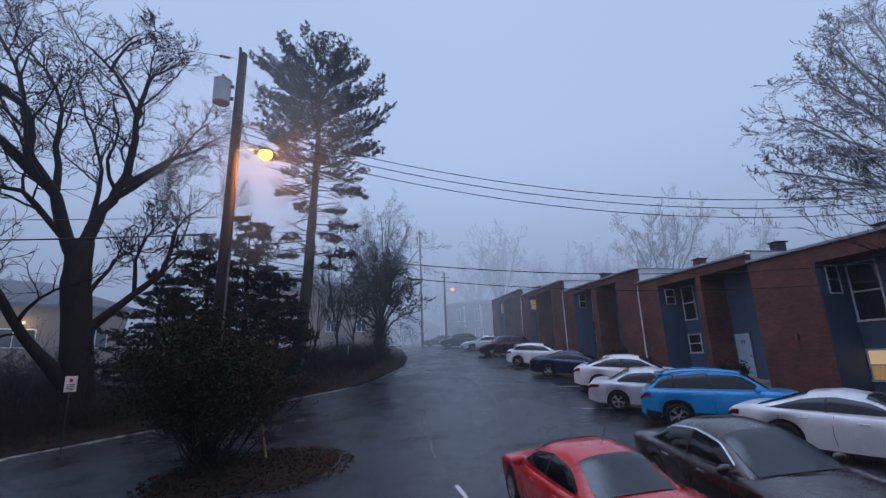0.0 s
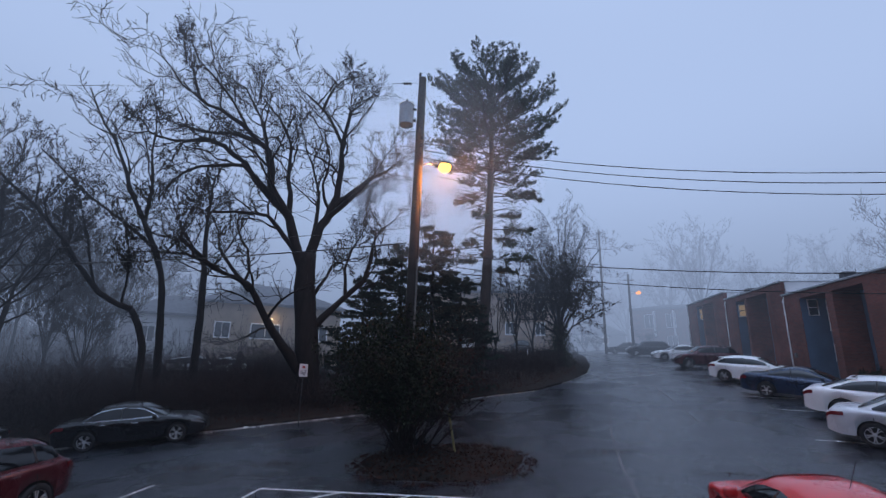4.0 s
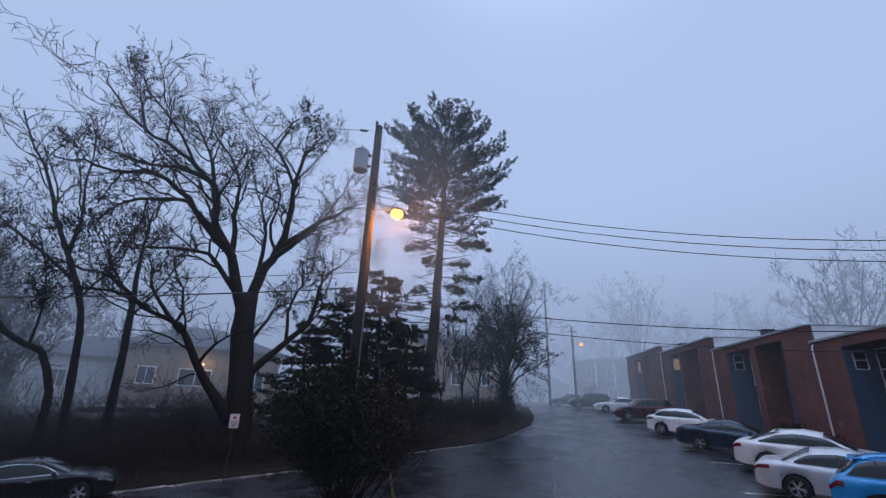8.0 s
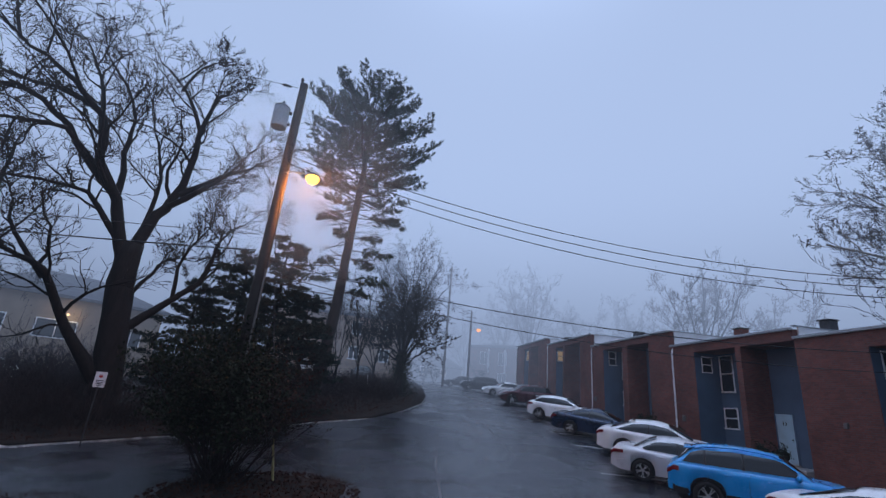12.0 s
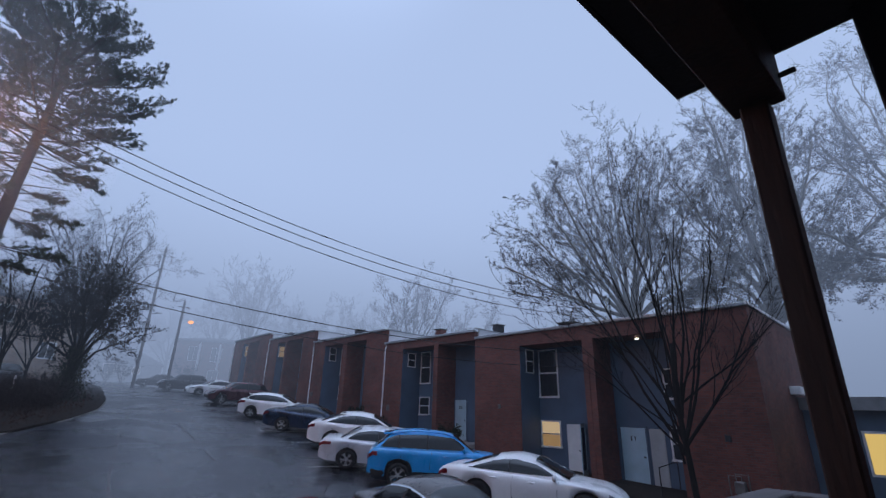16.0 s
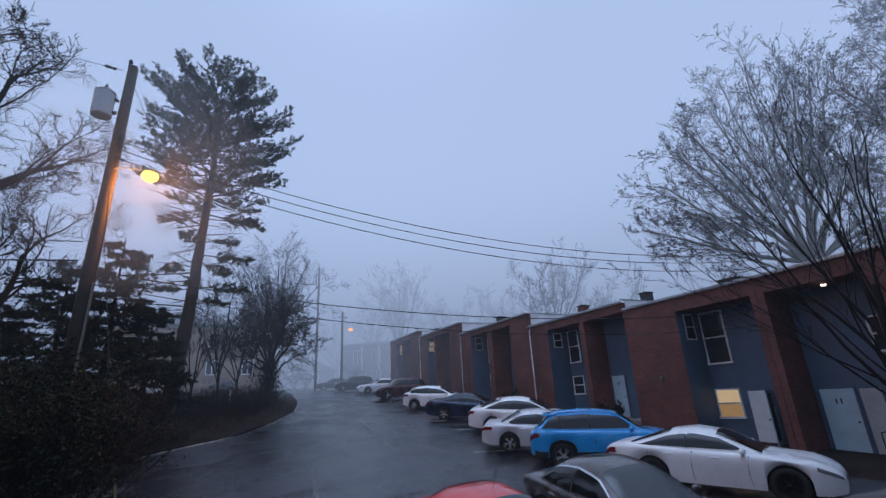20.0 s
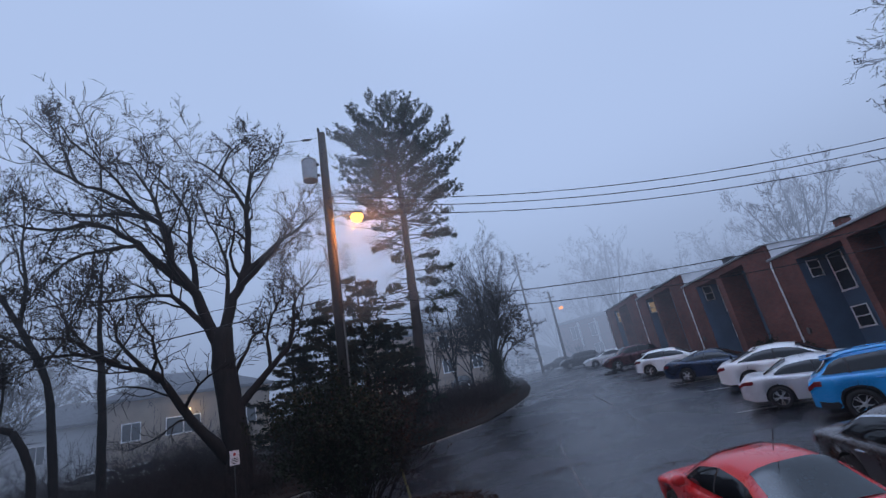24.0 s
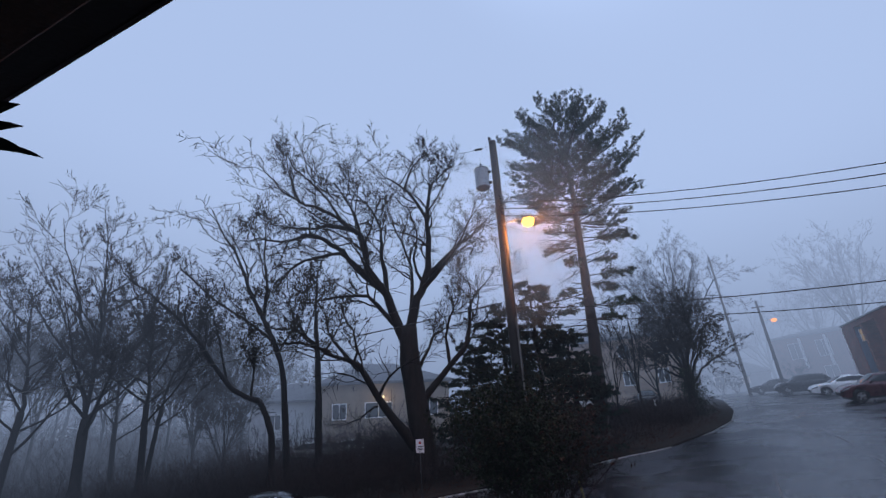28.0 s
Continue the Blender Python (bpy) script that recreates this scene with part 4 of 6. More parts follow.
# ---- porch where the camera stands ----
porch = thing("porch", "dark wooden porch with a post, roof and railing", "porch", pose(0, 0, 0, 0, 0, -2.86))
PR, EV = 2.47, 0.8
part("ceiling_board", box(-2.95, PR, -2.4, EV, 4.8, 4.86), M["porch_dark"], porch)
part("fascia", box(-2.95, PR, EV, EV + 0.025, 4.79, 4.97, 0.004), M["porch_dark"], porch)
part("rake_board", box(PR, PR + 0.025, -2.4, EV + 0.025, 4.79, 4.97, 0.004), M["porch_dark"], porch)
part("roof_deck", box(-3.0, PR + 0.04, -2.4, EV + 0.04, 4.97, 5.02), M["roofing"], porch)
part("beam", box(-2.9, PR + 0.01, 0.33, 0.56, 4.5, 4.8, 0.008), M["porch_wood"], porch)
part("post", box(2.37, 2.49, 0.39, 0.51, 0.3, 4.5, 0.008), M["porch_wood"], porch, "rough-grained square timber post")
part("bolt", tube([(2.43, 0.34, 4.62), (2.43, 0.26, 4.62)], 0.014, 8), M["dark_metal"], porch)
part("rail_cap", box(-2.95, 2.86, 0.72, 0.86, 2.66, 2.7, 0.006), M["rail_cap"], porch, "weathered grey rail cap")
part("rail_cap", box(2.72, 2.86, -2.4, 0.72, 2.66, 2.7, 0.006), M["rail_cap"], porch, "weathered grey rail cap")
part("rail", box(-2.95, 2.84, 0.77, 0.81, 2.52, 2.66), M["porch_dark"], porch)
part("rail", box(2.77, 2.81, -2.4, 0.77, 2.52, 2.66), M["porch_dark"], porch)
part("lower_rail", box(-2.95, 2.84, 0.77, 0.81, 1.84, 1.92), M["porch_dark"], porch)
part("lower_rail", box(2.77, 2.81, -2.4, 0.77, 1.84, 1.92), M["porch_dark"], porch)
for q in np.arange(-2.8, 2.7, 0.13):
    part("baluster", box(q, q + 0.035, 0.772, 0.808, 1.92, 2.52), M["porch_dark"], porch)
for q in np.arange(-2.3, 0.7, 0.13):
    part("baluster", box(2.772, 2.808, q, q + 0.035, 1.92, 2.52), M["porch_dark"], porch)
part("deck", box(-2.95, 2.9, -2.4, 0.9, 1.62, 1.72), M["porch_wood"], porch)
part("corner_post", box(2.4, 2.52, -0.16, 0.02, 1.72, 4.8, 0.008), M["porch_dark"], porch)
part("foundation", box(-2.9, 2.85, -2.4, 0.8, -0.5, 1.62), M["brick"], porch)

# unseen block added behind the porch to keep low light off the end wall
own = thing("apartment_building", "unseen plain brick building behind the porch, sized to shade the end wall", "house", pose(0, 0, 0, 0, 0, -2.86))
part("wall", box(-34, 21.4, -12, -2.42, -0.6, 7.6), M["brick"], own)
part("roof", box(-34.3, 21.7, -12.3, -2.3, 7.6, 7.9), M["roofing"], own)
plant = thing("hanging_plant", "dark leafy plant hanging from the porch roof", "plant", pose(-1.74, 0.46, 3.84))
part("basket", lathe([(0.06, -0.12), (0.13, -0.08), (0.15, 0.02), (0.15, 0.04), (0.13, 0.04), (0.12, 0.0)], 14), M["porch_dark"], plant)
for k in range(3):
    a = k * math.tau / 3
    part("hanger", tube([(0.145 * math.cos(a), 0.145 * math.sin(a), 0.03), (0, 0, 1.05)], 0.004, 4), M["cable"], plant)


def pointed_leaf(length, width, bend):
    bm = bmesh.new()
    rows = []
    for k in range(9):
        f = k / 8
        w = width * math.sin(math.pi * min(1, f * 0.96 + 0.03)) ** 0.8
        z = bend * math.sin(f * 2.4)
        rows.append([bm.verts.new((length * f, w * e, z + (0.25 * w if e else 0))) for e in (-1, 0, 1)])
    for r0, r1 in zip(rows, rows[1:]):
        for e in (0, 1):
            bm.faces.new((r0[e], r1[e], r1[e + 1], r0[e + 1]))
    bmesh.ops.solidify(bm, geom=bm.faces[:], thickness=0.003)
    return bm


for k in range(22):
    a = k * 2.4
    part("leaf", pointed_leaf(0.16 + 0.03 * (k % 3), 0.028, 0.035), M["shrub_leaf"], plant, m=pose(0.05 * math.cos(a), 0.05 * math.sin(a), 0.02 + 0.012 * (k % 5), 0, -12 - 55 * ((k * 7) % 11) / 11, math.degrees(a)))

# ---- utility poles, lamps and wires ----
def sagging(a, b, sag, n=24):
    a, b = Vector(a), Vector(b)
    return [a.lerp(b, i / n) - Vector((0, 0, sag * 4 * (i / n) * (1 - i / n))) for i in range(n + 1)]


def wire(a, b, sag, r=0.012, label="black overhead cable between poles"):
    w = part("overhead_cable", tube(sagging(a, b, sag), r, 5), M["cable"], smooth=True)
    return tagged(w, label, "cable", group="overhead cables")


M["conduit"] = material("weathered_conduit", (0.14, 0.13, 0.125), 0.6, scale=4, vary=0.25)
PX, PY = -3.45, 14.9
pole = thing("utility_pole", "tall dark wooden utility pole with transformer and lamp", "utility pole")
pb = lie(PX, PY)
PT = Vector((-3.3, 15.0, 13.65))
part("shaft", tube([(PX, PY, pb - 0.3), Vector((PX, PY, pb)).lerp(PT, 0.5), PT], [0.2, 0.175, 0.14], 12), M["pole_wood"], pole, smooth=True)
part("pin_insulator", lathe([(0.03, 0), (0.05, 0.05), (0.035, 0.12), (0.06, 0.16), (0.05, 0.24), (0.02, 0.28)], 10), M["dark_metal"], pole, m=pose(PT.x - 0.1, PT.y, PT.z))
tank = new("transformer")
tank.parent = pole
tank.matrix_basis = pose(PX - 0.36, PY - 0.15, 11.55)
part("tank", lathe([(0.24, 0), (0.27, 0.02), (0.27, 0.78), (0.25, 0.8)], 20), M["tank"], tank, "grey cylindrical steel tank", smooth=False)
part("lid", lathe([(0.285, 0.8), (0.285, 0.83), (0.2, 0.9), (0.05, 0.93)], 20), M["tank"], tank)
part("bushing", lathe([(0.03, 0.9), (0.05, 0.95), (0.03, 1.0), (0.05, 1.05), (0.02, 1.12)], 8), M["dark_metal"], tank)
part("bracket", box(0.2, 0.36, -0.05, 0.05, 0.15, 0.22), M["dark_metal"], tank)
part("bracket", box(0.2, 0.36, -0.05, 0.05, 0.6, 0.67), M["dark_metal"], tank)
for dz in (11.0, 10.7, 10.35):
    part("spool_insulator", lathe([(0.05, 0), (0.06, 0.02), (0.04, 0.06), (0.06, 0.1), (0.05, 0.12)], 10), M["dark_metal"], pole, m=pose(PX + 0.22, PY - 0.05, dz))
arm = [(PX + 0.1, PY - 0.05, 9.9), (PX + 0.4, PY, 10.05), (PX + 0.85, PY + 0.05, 10.05)]
part("lamp_arm", tube(arm, 0.022, 8), M["tank"], pole, smooth=True)
head = new("street_lamp_head")
head.parent = pole
head.matrix_basis = pose(PX + 1.08, PY + 0.08, 10.0, 0, 0, -15)
part("housing", lathe([(0.03, 0.18), (0.13, 0.16), (0.2, 0.07), (0.22, 0.0)], 14), M["tank"], head, smooth=True)
part("lens", lathe([(0.2, 0.0), (0.23, -0.06), (0.2, -0.17), (0.11, -0.25), (0.01, -0.27)], 16), M["sodium"], head, "glowing orange sodium lens", smooth=True)
part("riser_pipe", tube([(PX + 0.16, PY - 0.1, pb + 0.1), (PX + 0.24, PY - 0.1, 6.5)], 0.028, 6), M["conduit"], pole, "grey conduit up the pole")
part("riser_cable", tube([(PX + 0.24, PY - 0.12, 6.5), (PX + 0.3, PY - 0.2, 8.0), (PX + 0.2, PY - 0.1, 9.2)], 0.018, 5), M["cable"], pole)

light = bpy.data.lights.new("street_lamp_light", "POINT")
light.color, light.energy, light.shadow_soft_size = (1.0, 0.33, 0.055), 560.0, 0.12
lo = new("street_lamp_light", light)
lo.location = (PX + 1.12, PY + 0.12, 9.62)
# a ball of fog added close round the lamp, which scatters its light as halo
mist = bpy.data.materials.new("lamp_lit_fog")
mist.use_nodes = True
mn, ml = mist.node_tree.nodes, mist.node_tree.links
mn.remove(mn["Principled BSDF"])
scatter = mn.new("ShaderNodeVolumeScatter")
scatter.inputs["Density"].default_value = 0.015
# sky-coloured emission in place of the sky light this ball would scatter
veil = mn.new("ShaderNodeEmission")
veil.inputs["Color"].default_value = (*SKY, 1)
veil.inputs["Strength"].default_value = 0.015 * 0.4
mix_fog = mn.new("ShaderNodeAddShader")
ml.new(scatter.outputs[0], mix_fog.inputs[0])
ml.new(veil.outputs[0], mix_fog.inputs[1])
ml.new(mix_fog.outputs[0], mn["Material Output"].inputs["Volume"])
bm = bmesh.new()
bmesh.ops.create_icosphere(bm, subdivisions=3, radius=3.6)
tagged(part("fog", bm, mist, m=pose(PX + 1.12, PY + 0.12, 9.62)), "thin fog lit orange round the street lamp", "fog", kind="stuff")

pole2 = thing("utility_pole", "wooden utility pole with a small street lamp, faint in fog", "utility pole")
p2 = (14.0, 58.3)
part("shaft", tube([(p2[0], p2[1], lie(*p2) - 0.2), (p2[0] + 0.0, p2[1], 14.5)], [0.17, 0.13], 10), M["pole_wood"], pole2, smooth=True)
part("cross_arm", box(p2[0] - 0.6, p2[0] + 0.6, p2[1] - 0.08, p2[1] - 0.16, 13.7, 13.82), M["pole_wood"], pole2)
part("lamp_arm", tube([(p2[0], p2[1], 12.2), (p2[0] + 0.9, p2[1] - 0.3, 12.3)], 0.03, 6), M["tank"], pole2)
part("lens", lathe([(0.05, 0.16), (0.3, 0.04), (0.3, -0.1), (0.1, -0.24)], 14), M["sodium_far"], pole2, "glowing orange lamp lens", m=pose(p2[0] + 1.0, p2[1] - 0.3, 12.2))
pole3 = thing("utility_pole", "tall thin utility pole faint in fog", "utility pole")
p3 = (10.8, 58.0)
part("shaft", tube([(p3[0], p3[1], lie(*p3) - 0.2), (p3[0], p3[1], 20.2)], [0.17, 0.12], 10), M["pole_wood"], pole3, smooth=True)
for zz in (9.5, 12.5):
    part("step_bracket", tube([(p3[0], p3[1], zz), (p3[0] + 1.1, p3[1], zz + 0.2)], 0.03, 5), M["dark_metal"], pole3)



def far_point(az, el, d):
    """A place d metres off on the level at a bearing from the lane's way, el degrees above the eye."""
    return Vector((d * math.sin(radians(az)), d * math.cos(radians(az)), 3.0 + d * math.tan(radians(el))))


S0 = Vector((PX + 0.25, PY - 0.02, 0))
for z0, z1 in ((10.88, 8.3), (10.6, 8.0), (10.3, 7.66)):
    wire((S0.x, S0.y, z0), (21.0, 10.5, z1), 1.4, 0.014)
wire((S0.x, S0.y, 6.83), (17.45, 9.65, 5.5), 0.75, 0.013)
wire((S0.x, S0.y, 6.43), (17.45, 9.75, 4.95), 0.75, 0.011)
wire((PX - 0.2, PY, 7.1), (-38.6, 10.4, 6.6), 0.85, 0.022)
wire((PX - 0.2, PY, 7.65), (-38.6, 10.4, 7.3), 0.85, 0.01)
wire((PX - 0.05, PY, 13.4), (-38.6, 10.4, 14.2), 0.5, 0.009)
wire((PX + 0.15, PY, 13.2), (-1.2, 22.0, 11.2), 0.4, 0.009)
part("strain_insulator", lathe([(0.02, 0), (0.06, 0.05), (0.03, 0.1), (0.06, 0.15), (0.03, 0.2), (0.06, 0.25), (0.02, 0.32)], 8), M["dark_metal"], pole, m=pose(PX - 0.25, PY, 13.39, 0, -88, 8))
for gx, gy in ((-1.75, 14.3), (-1.95, 15.2)):
    part("guy_wire", tube([(PX + 0.12, PY, 8.6), (gx, gy, lie(gx, gy) + 0.02)], 0.006, 5), M["dark_metal"], pole)
part("guy_guard", tube([(-1.75, 14.3, lie(-1.75, 14.3)), (-1.98, 14.38, lie(-1.75, 14.3) + 1.2)], 0.035, 7), M["guard"], pole, "faded yellow guy wire guard")

# the mast on the roof that takes the three cables
mast = thing("service_mast", "grey conduit mast on the roof", "mast")
part("conduit", tube([(21.0, 10.5, 6.7), (21.0, 10.5, 8.6)], 0.04, 8), M["tank"], mast)
part("cap", lathe([(0.05, 0), (0.08, 0.04), (0.05, 0.12), (0.01, 0.14)], 8), M["dark_metal"], mast, m=pose(21.0, 10.5, 8.6))


# ---- trees ----
def smooth_line(points, step):
    """Points along a soft curve through the given ones."""
    p = [Vector(q) for q in points]
    p = [p[0] * 2 - p[1]] + p + [p[-1] * 2 - p[-2]]
    out = []
    for i in range(1, len(p) - 2):
        n = max(2, int((p[i + 1] - p[i]).length / step))
        for k in range(n):
            t = k / n
            a, b, c, d = p[i - 1], p[i], p[i + 1], p[i + 2]
            out.append(0.5 * ((2 * b) + (c - a) * t + (2 * a - 5 * b + 4 * c - d) * t * t + (3 * b - a - 3 * c + d) * t ** 3))
    out.append(p[-2])
    return out


def sprout(rnd, pts, rad, level, counts, out, up=0.35, spread=0.9, ratio=0.5, wander=0.22, min_r=0.005, first=0.25, fine=1.0):
    """Side branches along a branch, each with its own side branches, down to twigs."""
    out.append((pts, rad, level))
    if level == 0:
        return
    length = sum((b - a).length for a, b in zip(pts, pts[1:]))
    n = len(pts) - 1
    for k in range(counts[-level]):
        f = min(1.0, first + (1 - first) * (k + rnd.random()) / counts[-level])
        i = min(n - 1, int(f * n))
        p = pts[i].lerp(pts[i + 1], f * n - i)
        t = (pts[i + 1] - pts[i]).normalized()
        a = t.orthogonal().normalized()
        a.rotate(Matrix.Rotation(rnd.uniform(0, math.tau), 3, t))
        d = (t * rnd.uniform(0.5, 1.0) + a * spread * rnd.uniform(0.6, 1.2) + Vector((0, 0, up * rnd.uniform(0.2, 1.4)))).normalized()
        ln = length * (ratio[-level] if isinstance(ratio, tuple) else ratio * (1.0 if level > 1 else 1.15)) * rnd.uniform(0.5, 1.2) * (1.15 - 0.45 * f)
        r = max(min_r, min(rad[i] * rnd.uniform(0.4, 0.62), 0.02 * ln + 0.006))
        if level == 1:
            r *= 0.75
        m = 6 if level > 1 else 3
        q, rr = [p], [r]
        for j in range(m):
            w_ = wander if level > 1 else wander * 0.5
            d = (d + Vector((rnd.gauss(0, w_), rnd.gauss(0, w_), rnd.gauss(0, w_) + up * 0.16))).normalized()
            q.append(q[-1] + d * (ln / m))
            rr.append(max(min_r * (0.6 if j > 1 else 1), r * (1 - 0.75 * (j + 1) / m)))
        sprout(rnd, q, rr, level - 1, counts, out, up, spread, ratio, wander, min_r, first, fine)


def branch_mesh(name, branches, mat, parent, sides=(3, 3, 4, 7, 16)):
    verts, faces = [], []
    for pts, rad, level in branches:
        s = sides[min(level, len(sides) - 1)]
        prev, base = None, len(verts)
        for i, p in enumerate(pts):
            d = (pts[min(i + 1, len(pts) - 1)] - pts[max(i - 1, 0)]).normalized()
            a = d.orthogonal().normalized() if prev is None else (prev - d * prev.dot(d)).normalized()
            prev = a
            b = d.cross(a)
            for k in range(s):
                t = k * math.tau / s
                r = rad[i]
                if s >= 6 and r > 0.08:
                    q = p + a * (r * math.cos(t)) + b * (r * math.sin(t))
                    r *= 1 + 0.2 * noise.noise(Vector((q.x * 2.2, q.y * 2.2, q.z * 0.8))) + 0.09 * noise.noise(q * 6)
                verts.append(tuple(p + a * (r * math.cos(t)) + b * (r * math.sin(t))))
        for i in range(len(pts) - 1):
            for k in range(s):
                u, v = base + i * s + k, base + i * s + (k + 1) % s
                faces.append((u, v, v + s, u + s))
        faces.append(tuple(range(base + (len(pts) - 1) * s, base + len(pts) * s)))
    return raw_mesh(name, verts, faces, mat, parent, True)


def raw_mesh(name, verts, faces, mat, parent, smooth=False):
    me = bpy.data.meshes.new(name)
    me.from_pydata(verts, [], faces)
    me.materials.append(mat)
    if smooth:
        me.polygons.foreach_set("use_smooth", [True] * len(me.polygons))
    ob = new(name, me)
    if parent is not None:
        ob.parent = parent
    return ob


def leaf_cloud(name, spots, mat, parent, size, rnd, flat=0.45, label=""):
    verts, faces = [], []
    for p in spots:
        s = size * rnd.uniform(0.6, 1.35)
        a = Vector((rnd.gauss(0, 1), rnd.gauss(0, 1), rnd.gauss(0, 1))).normalized()
        b = a.orthogonal().normalized()
        b.rotate(Matrix.Rotation(rnd.uniform(0, math.tau), 3, a))
        u = len(verts)
        verts += [tuple(p - a * s), tuple(p + b * s * flat), tuple(p + a * s), tuple(p - b * s * flat)]
        faces.append((u, u + 1, u + 2, u + 3))
    ob = raw_mesh(name, verts, faces, mat, parent)
    ob["kind"] = "stuff"
    if label:
        ob["label"] = label
    return ob


def limbed_tree(seed, label, trunk, trunk_r, limbs, counts=(8, 6, 5), ratio=0.45, up=0.35, spread=0.9, wander=0.22, min_r=0.006, group="bare trees", leaves=0, bark="bark", twig="twig", first=0.25, end_r=0.3, sway=0.07):
    """A bare tree from a trunk line and main limbs, (points, radius) each; side branches and twigs grow by themselves."""
    rnd = random.Random(seed)
    base = Vector(trunk[0])
    t = thing("tree", label, "tree", pose(*base), group)
    tl = [p - base for p in smooth_line(trunk, 0.8)]
    n = len(tl)
    tr = [trunk_r * (1 + 0.55 * max(0, 1 - k / (n * 0.12)) ** 2) * (1 - 0.28 * k / n) for k in range(n)]
    branch_mesh("trunk", [(tl, tr, 4)], M[bark], t)
    small = []
    for pts, r in limbs:
        line = [p - base for p in smooth_line(pts, 0.7)]
        m = len(line) - 1
        ph = [rnd.uniform(0, math.tau) for _ in range(6)]
        line = [p + Vector([amp_ * math.sin(k * 0.7 * w_ + ph[c]) + 0.4 * amp_ * math.sin(k * 1.9 * w_ + ph[c + 3]) for c in range(3)]) * min(1.0, k / 3) for k, p in enumerate(line) for amp_, w_ in ((sway, 1.6),)]
        rad = [max(min_r, r * (end_r + (1 - end_r) * (1 - k / m) ** 1.35)) for k in range(m + 1)]
        own = []
        sprout(rnd, line, rad, len(counts), counts, own, up, spread, ratio, wander, min_r, first)
        branch_mesh("limb", [b for b in own if b[2] >= 2], M[bark], t)
        small += [b for b in own if b[2] < 2]
    branch_mesh("twig_growth", small, M[twig], t)["kind"] = "stuff"
    if leaves:
        tips = [b[0][-1] for b in small]
        leaf_cloud("last_leaves", [rnd.choice(tips) + Vector((rnd.gauss(0, 0.12), rnd.gauss(0, 0.12), rnd.gauss(0, 0.12))) for k in range(leaves)], M[twig], t, 0.07, rnd)
    return t


def vase_tree(seed, label, x, y, height, r, n_limbs=6, trunk=0.25, width=0.4, counts=(7, 6, 4), group="bare trees", z=None, lean=(0, 0), leaves=0, bark="bark", twig="twig", min_r=0.008, up=0.35, ratio=0.45, droop=0.0, first=0.25, wander=0.22, straight=False):
    """A bare tree that opens like a vase: limbs rise from the fork and bend outwards."""
    rnd = random.Random(seed * 7 + 1)
    z = ground_height(x, y) - 0.1 if z is None else z
    th = height * trunk
    top = Vector((x + lean[0] * th, y + lean[1] * th, z + th))
    tl = [Vector((x, y, z)), Vector((x + lean[0] * th * 0.4 + rnd.gauss(0, 0.02) * th, y + lean[1] * th * 0.4, z + th * 0.5)), top]
    limbs = []
    for k in range(n_limbs):
        a = k * math.tau / n_limbs + rnd.uniform(-0.4, 0.4)
        w = height * width * rnd.uniform(0.65, 1.1) * (0.25 if k == 0 else 1)
        hh = height * (1 - trunk) * (rnd.uniform(0.95, 1.0) if k == 0 else rnd.uniform(0.6, 0.95))
        c, s = math.cos(a), math.sin(a)
        f0 = 1.0 if k < 3 else rnd.uniform(0.55, 0.95)
        st = tl[1].lerp(top, max(0, f0 * 2 - 1)) if f0 > 0.5 else tl[1]
        lx, ly = lean[0] * hh, lean[1] * hh
        limbs.append(([st, st + Vector((c * w * 0.38 + lx * 0.4, s * w * 0.38 + ly * 0.4, hh * 0.38)), st + Vector((c * w * 0.75 + lx * 0.75, s * w * 0.75 + ly * 0.75, hh * 0.74)), st + Vector((c * w + lx, s * w + ly, hh * (1 - droop)))], r * (0.7 if k == 0 else 0.5)))
    return limbed_tree(seed, label, tl, r, limbs, counts, ratio, up, 0.9, wander, min_r, group, leaves, bark, twig, first)


F = far_point


def arc(points, d0, d1):
    """A limb through bearings and rises, at a distance that goes from d0 to d1."""
    n = len(points) - 1
    return [F(az, el, d0 + (d1 - d0) * k / n) for k, (az, el) in enumerate(points)]


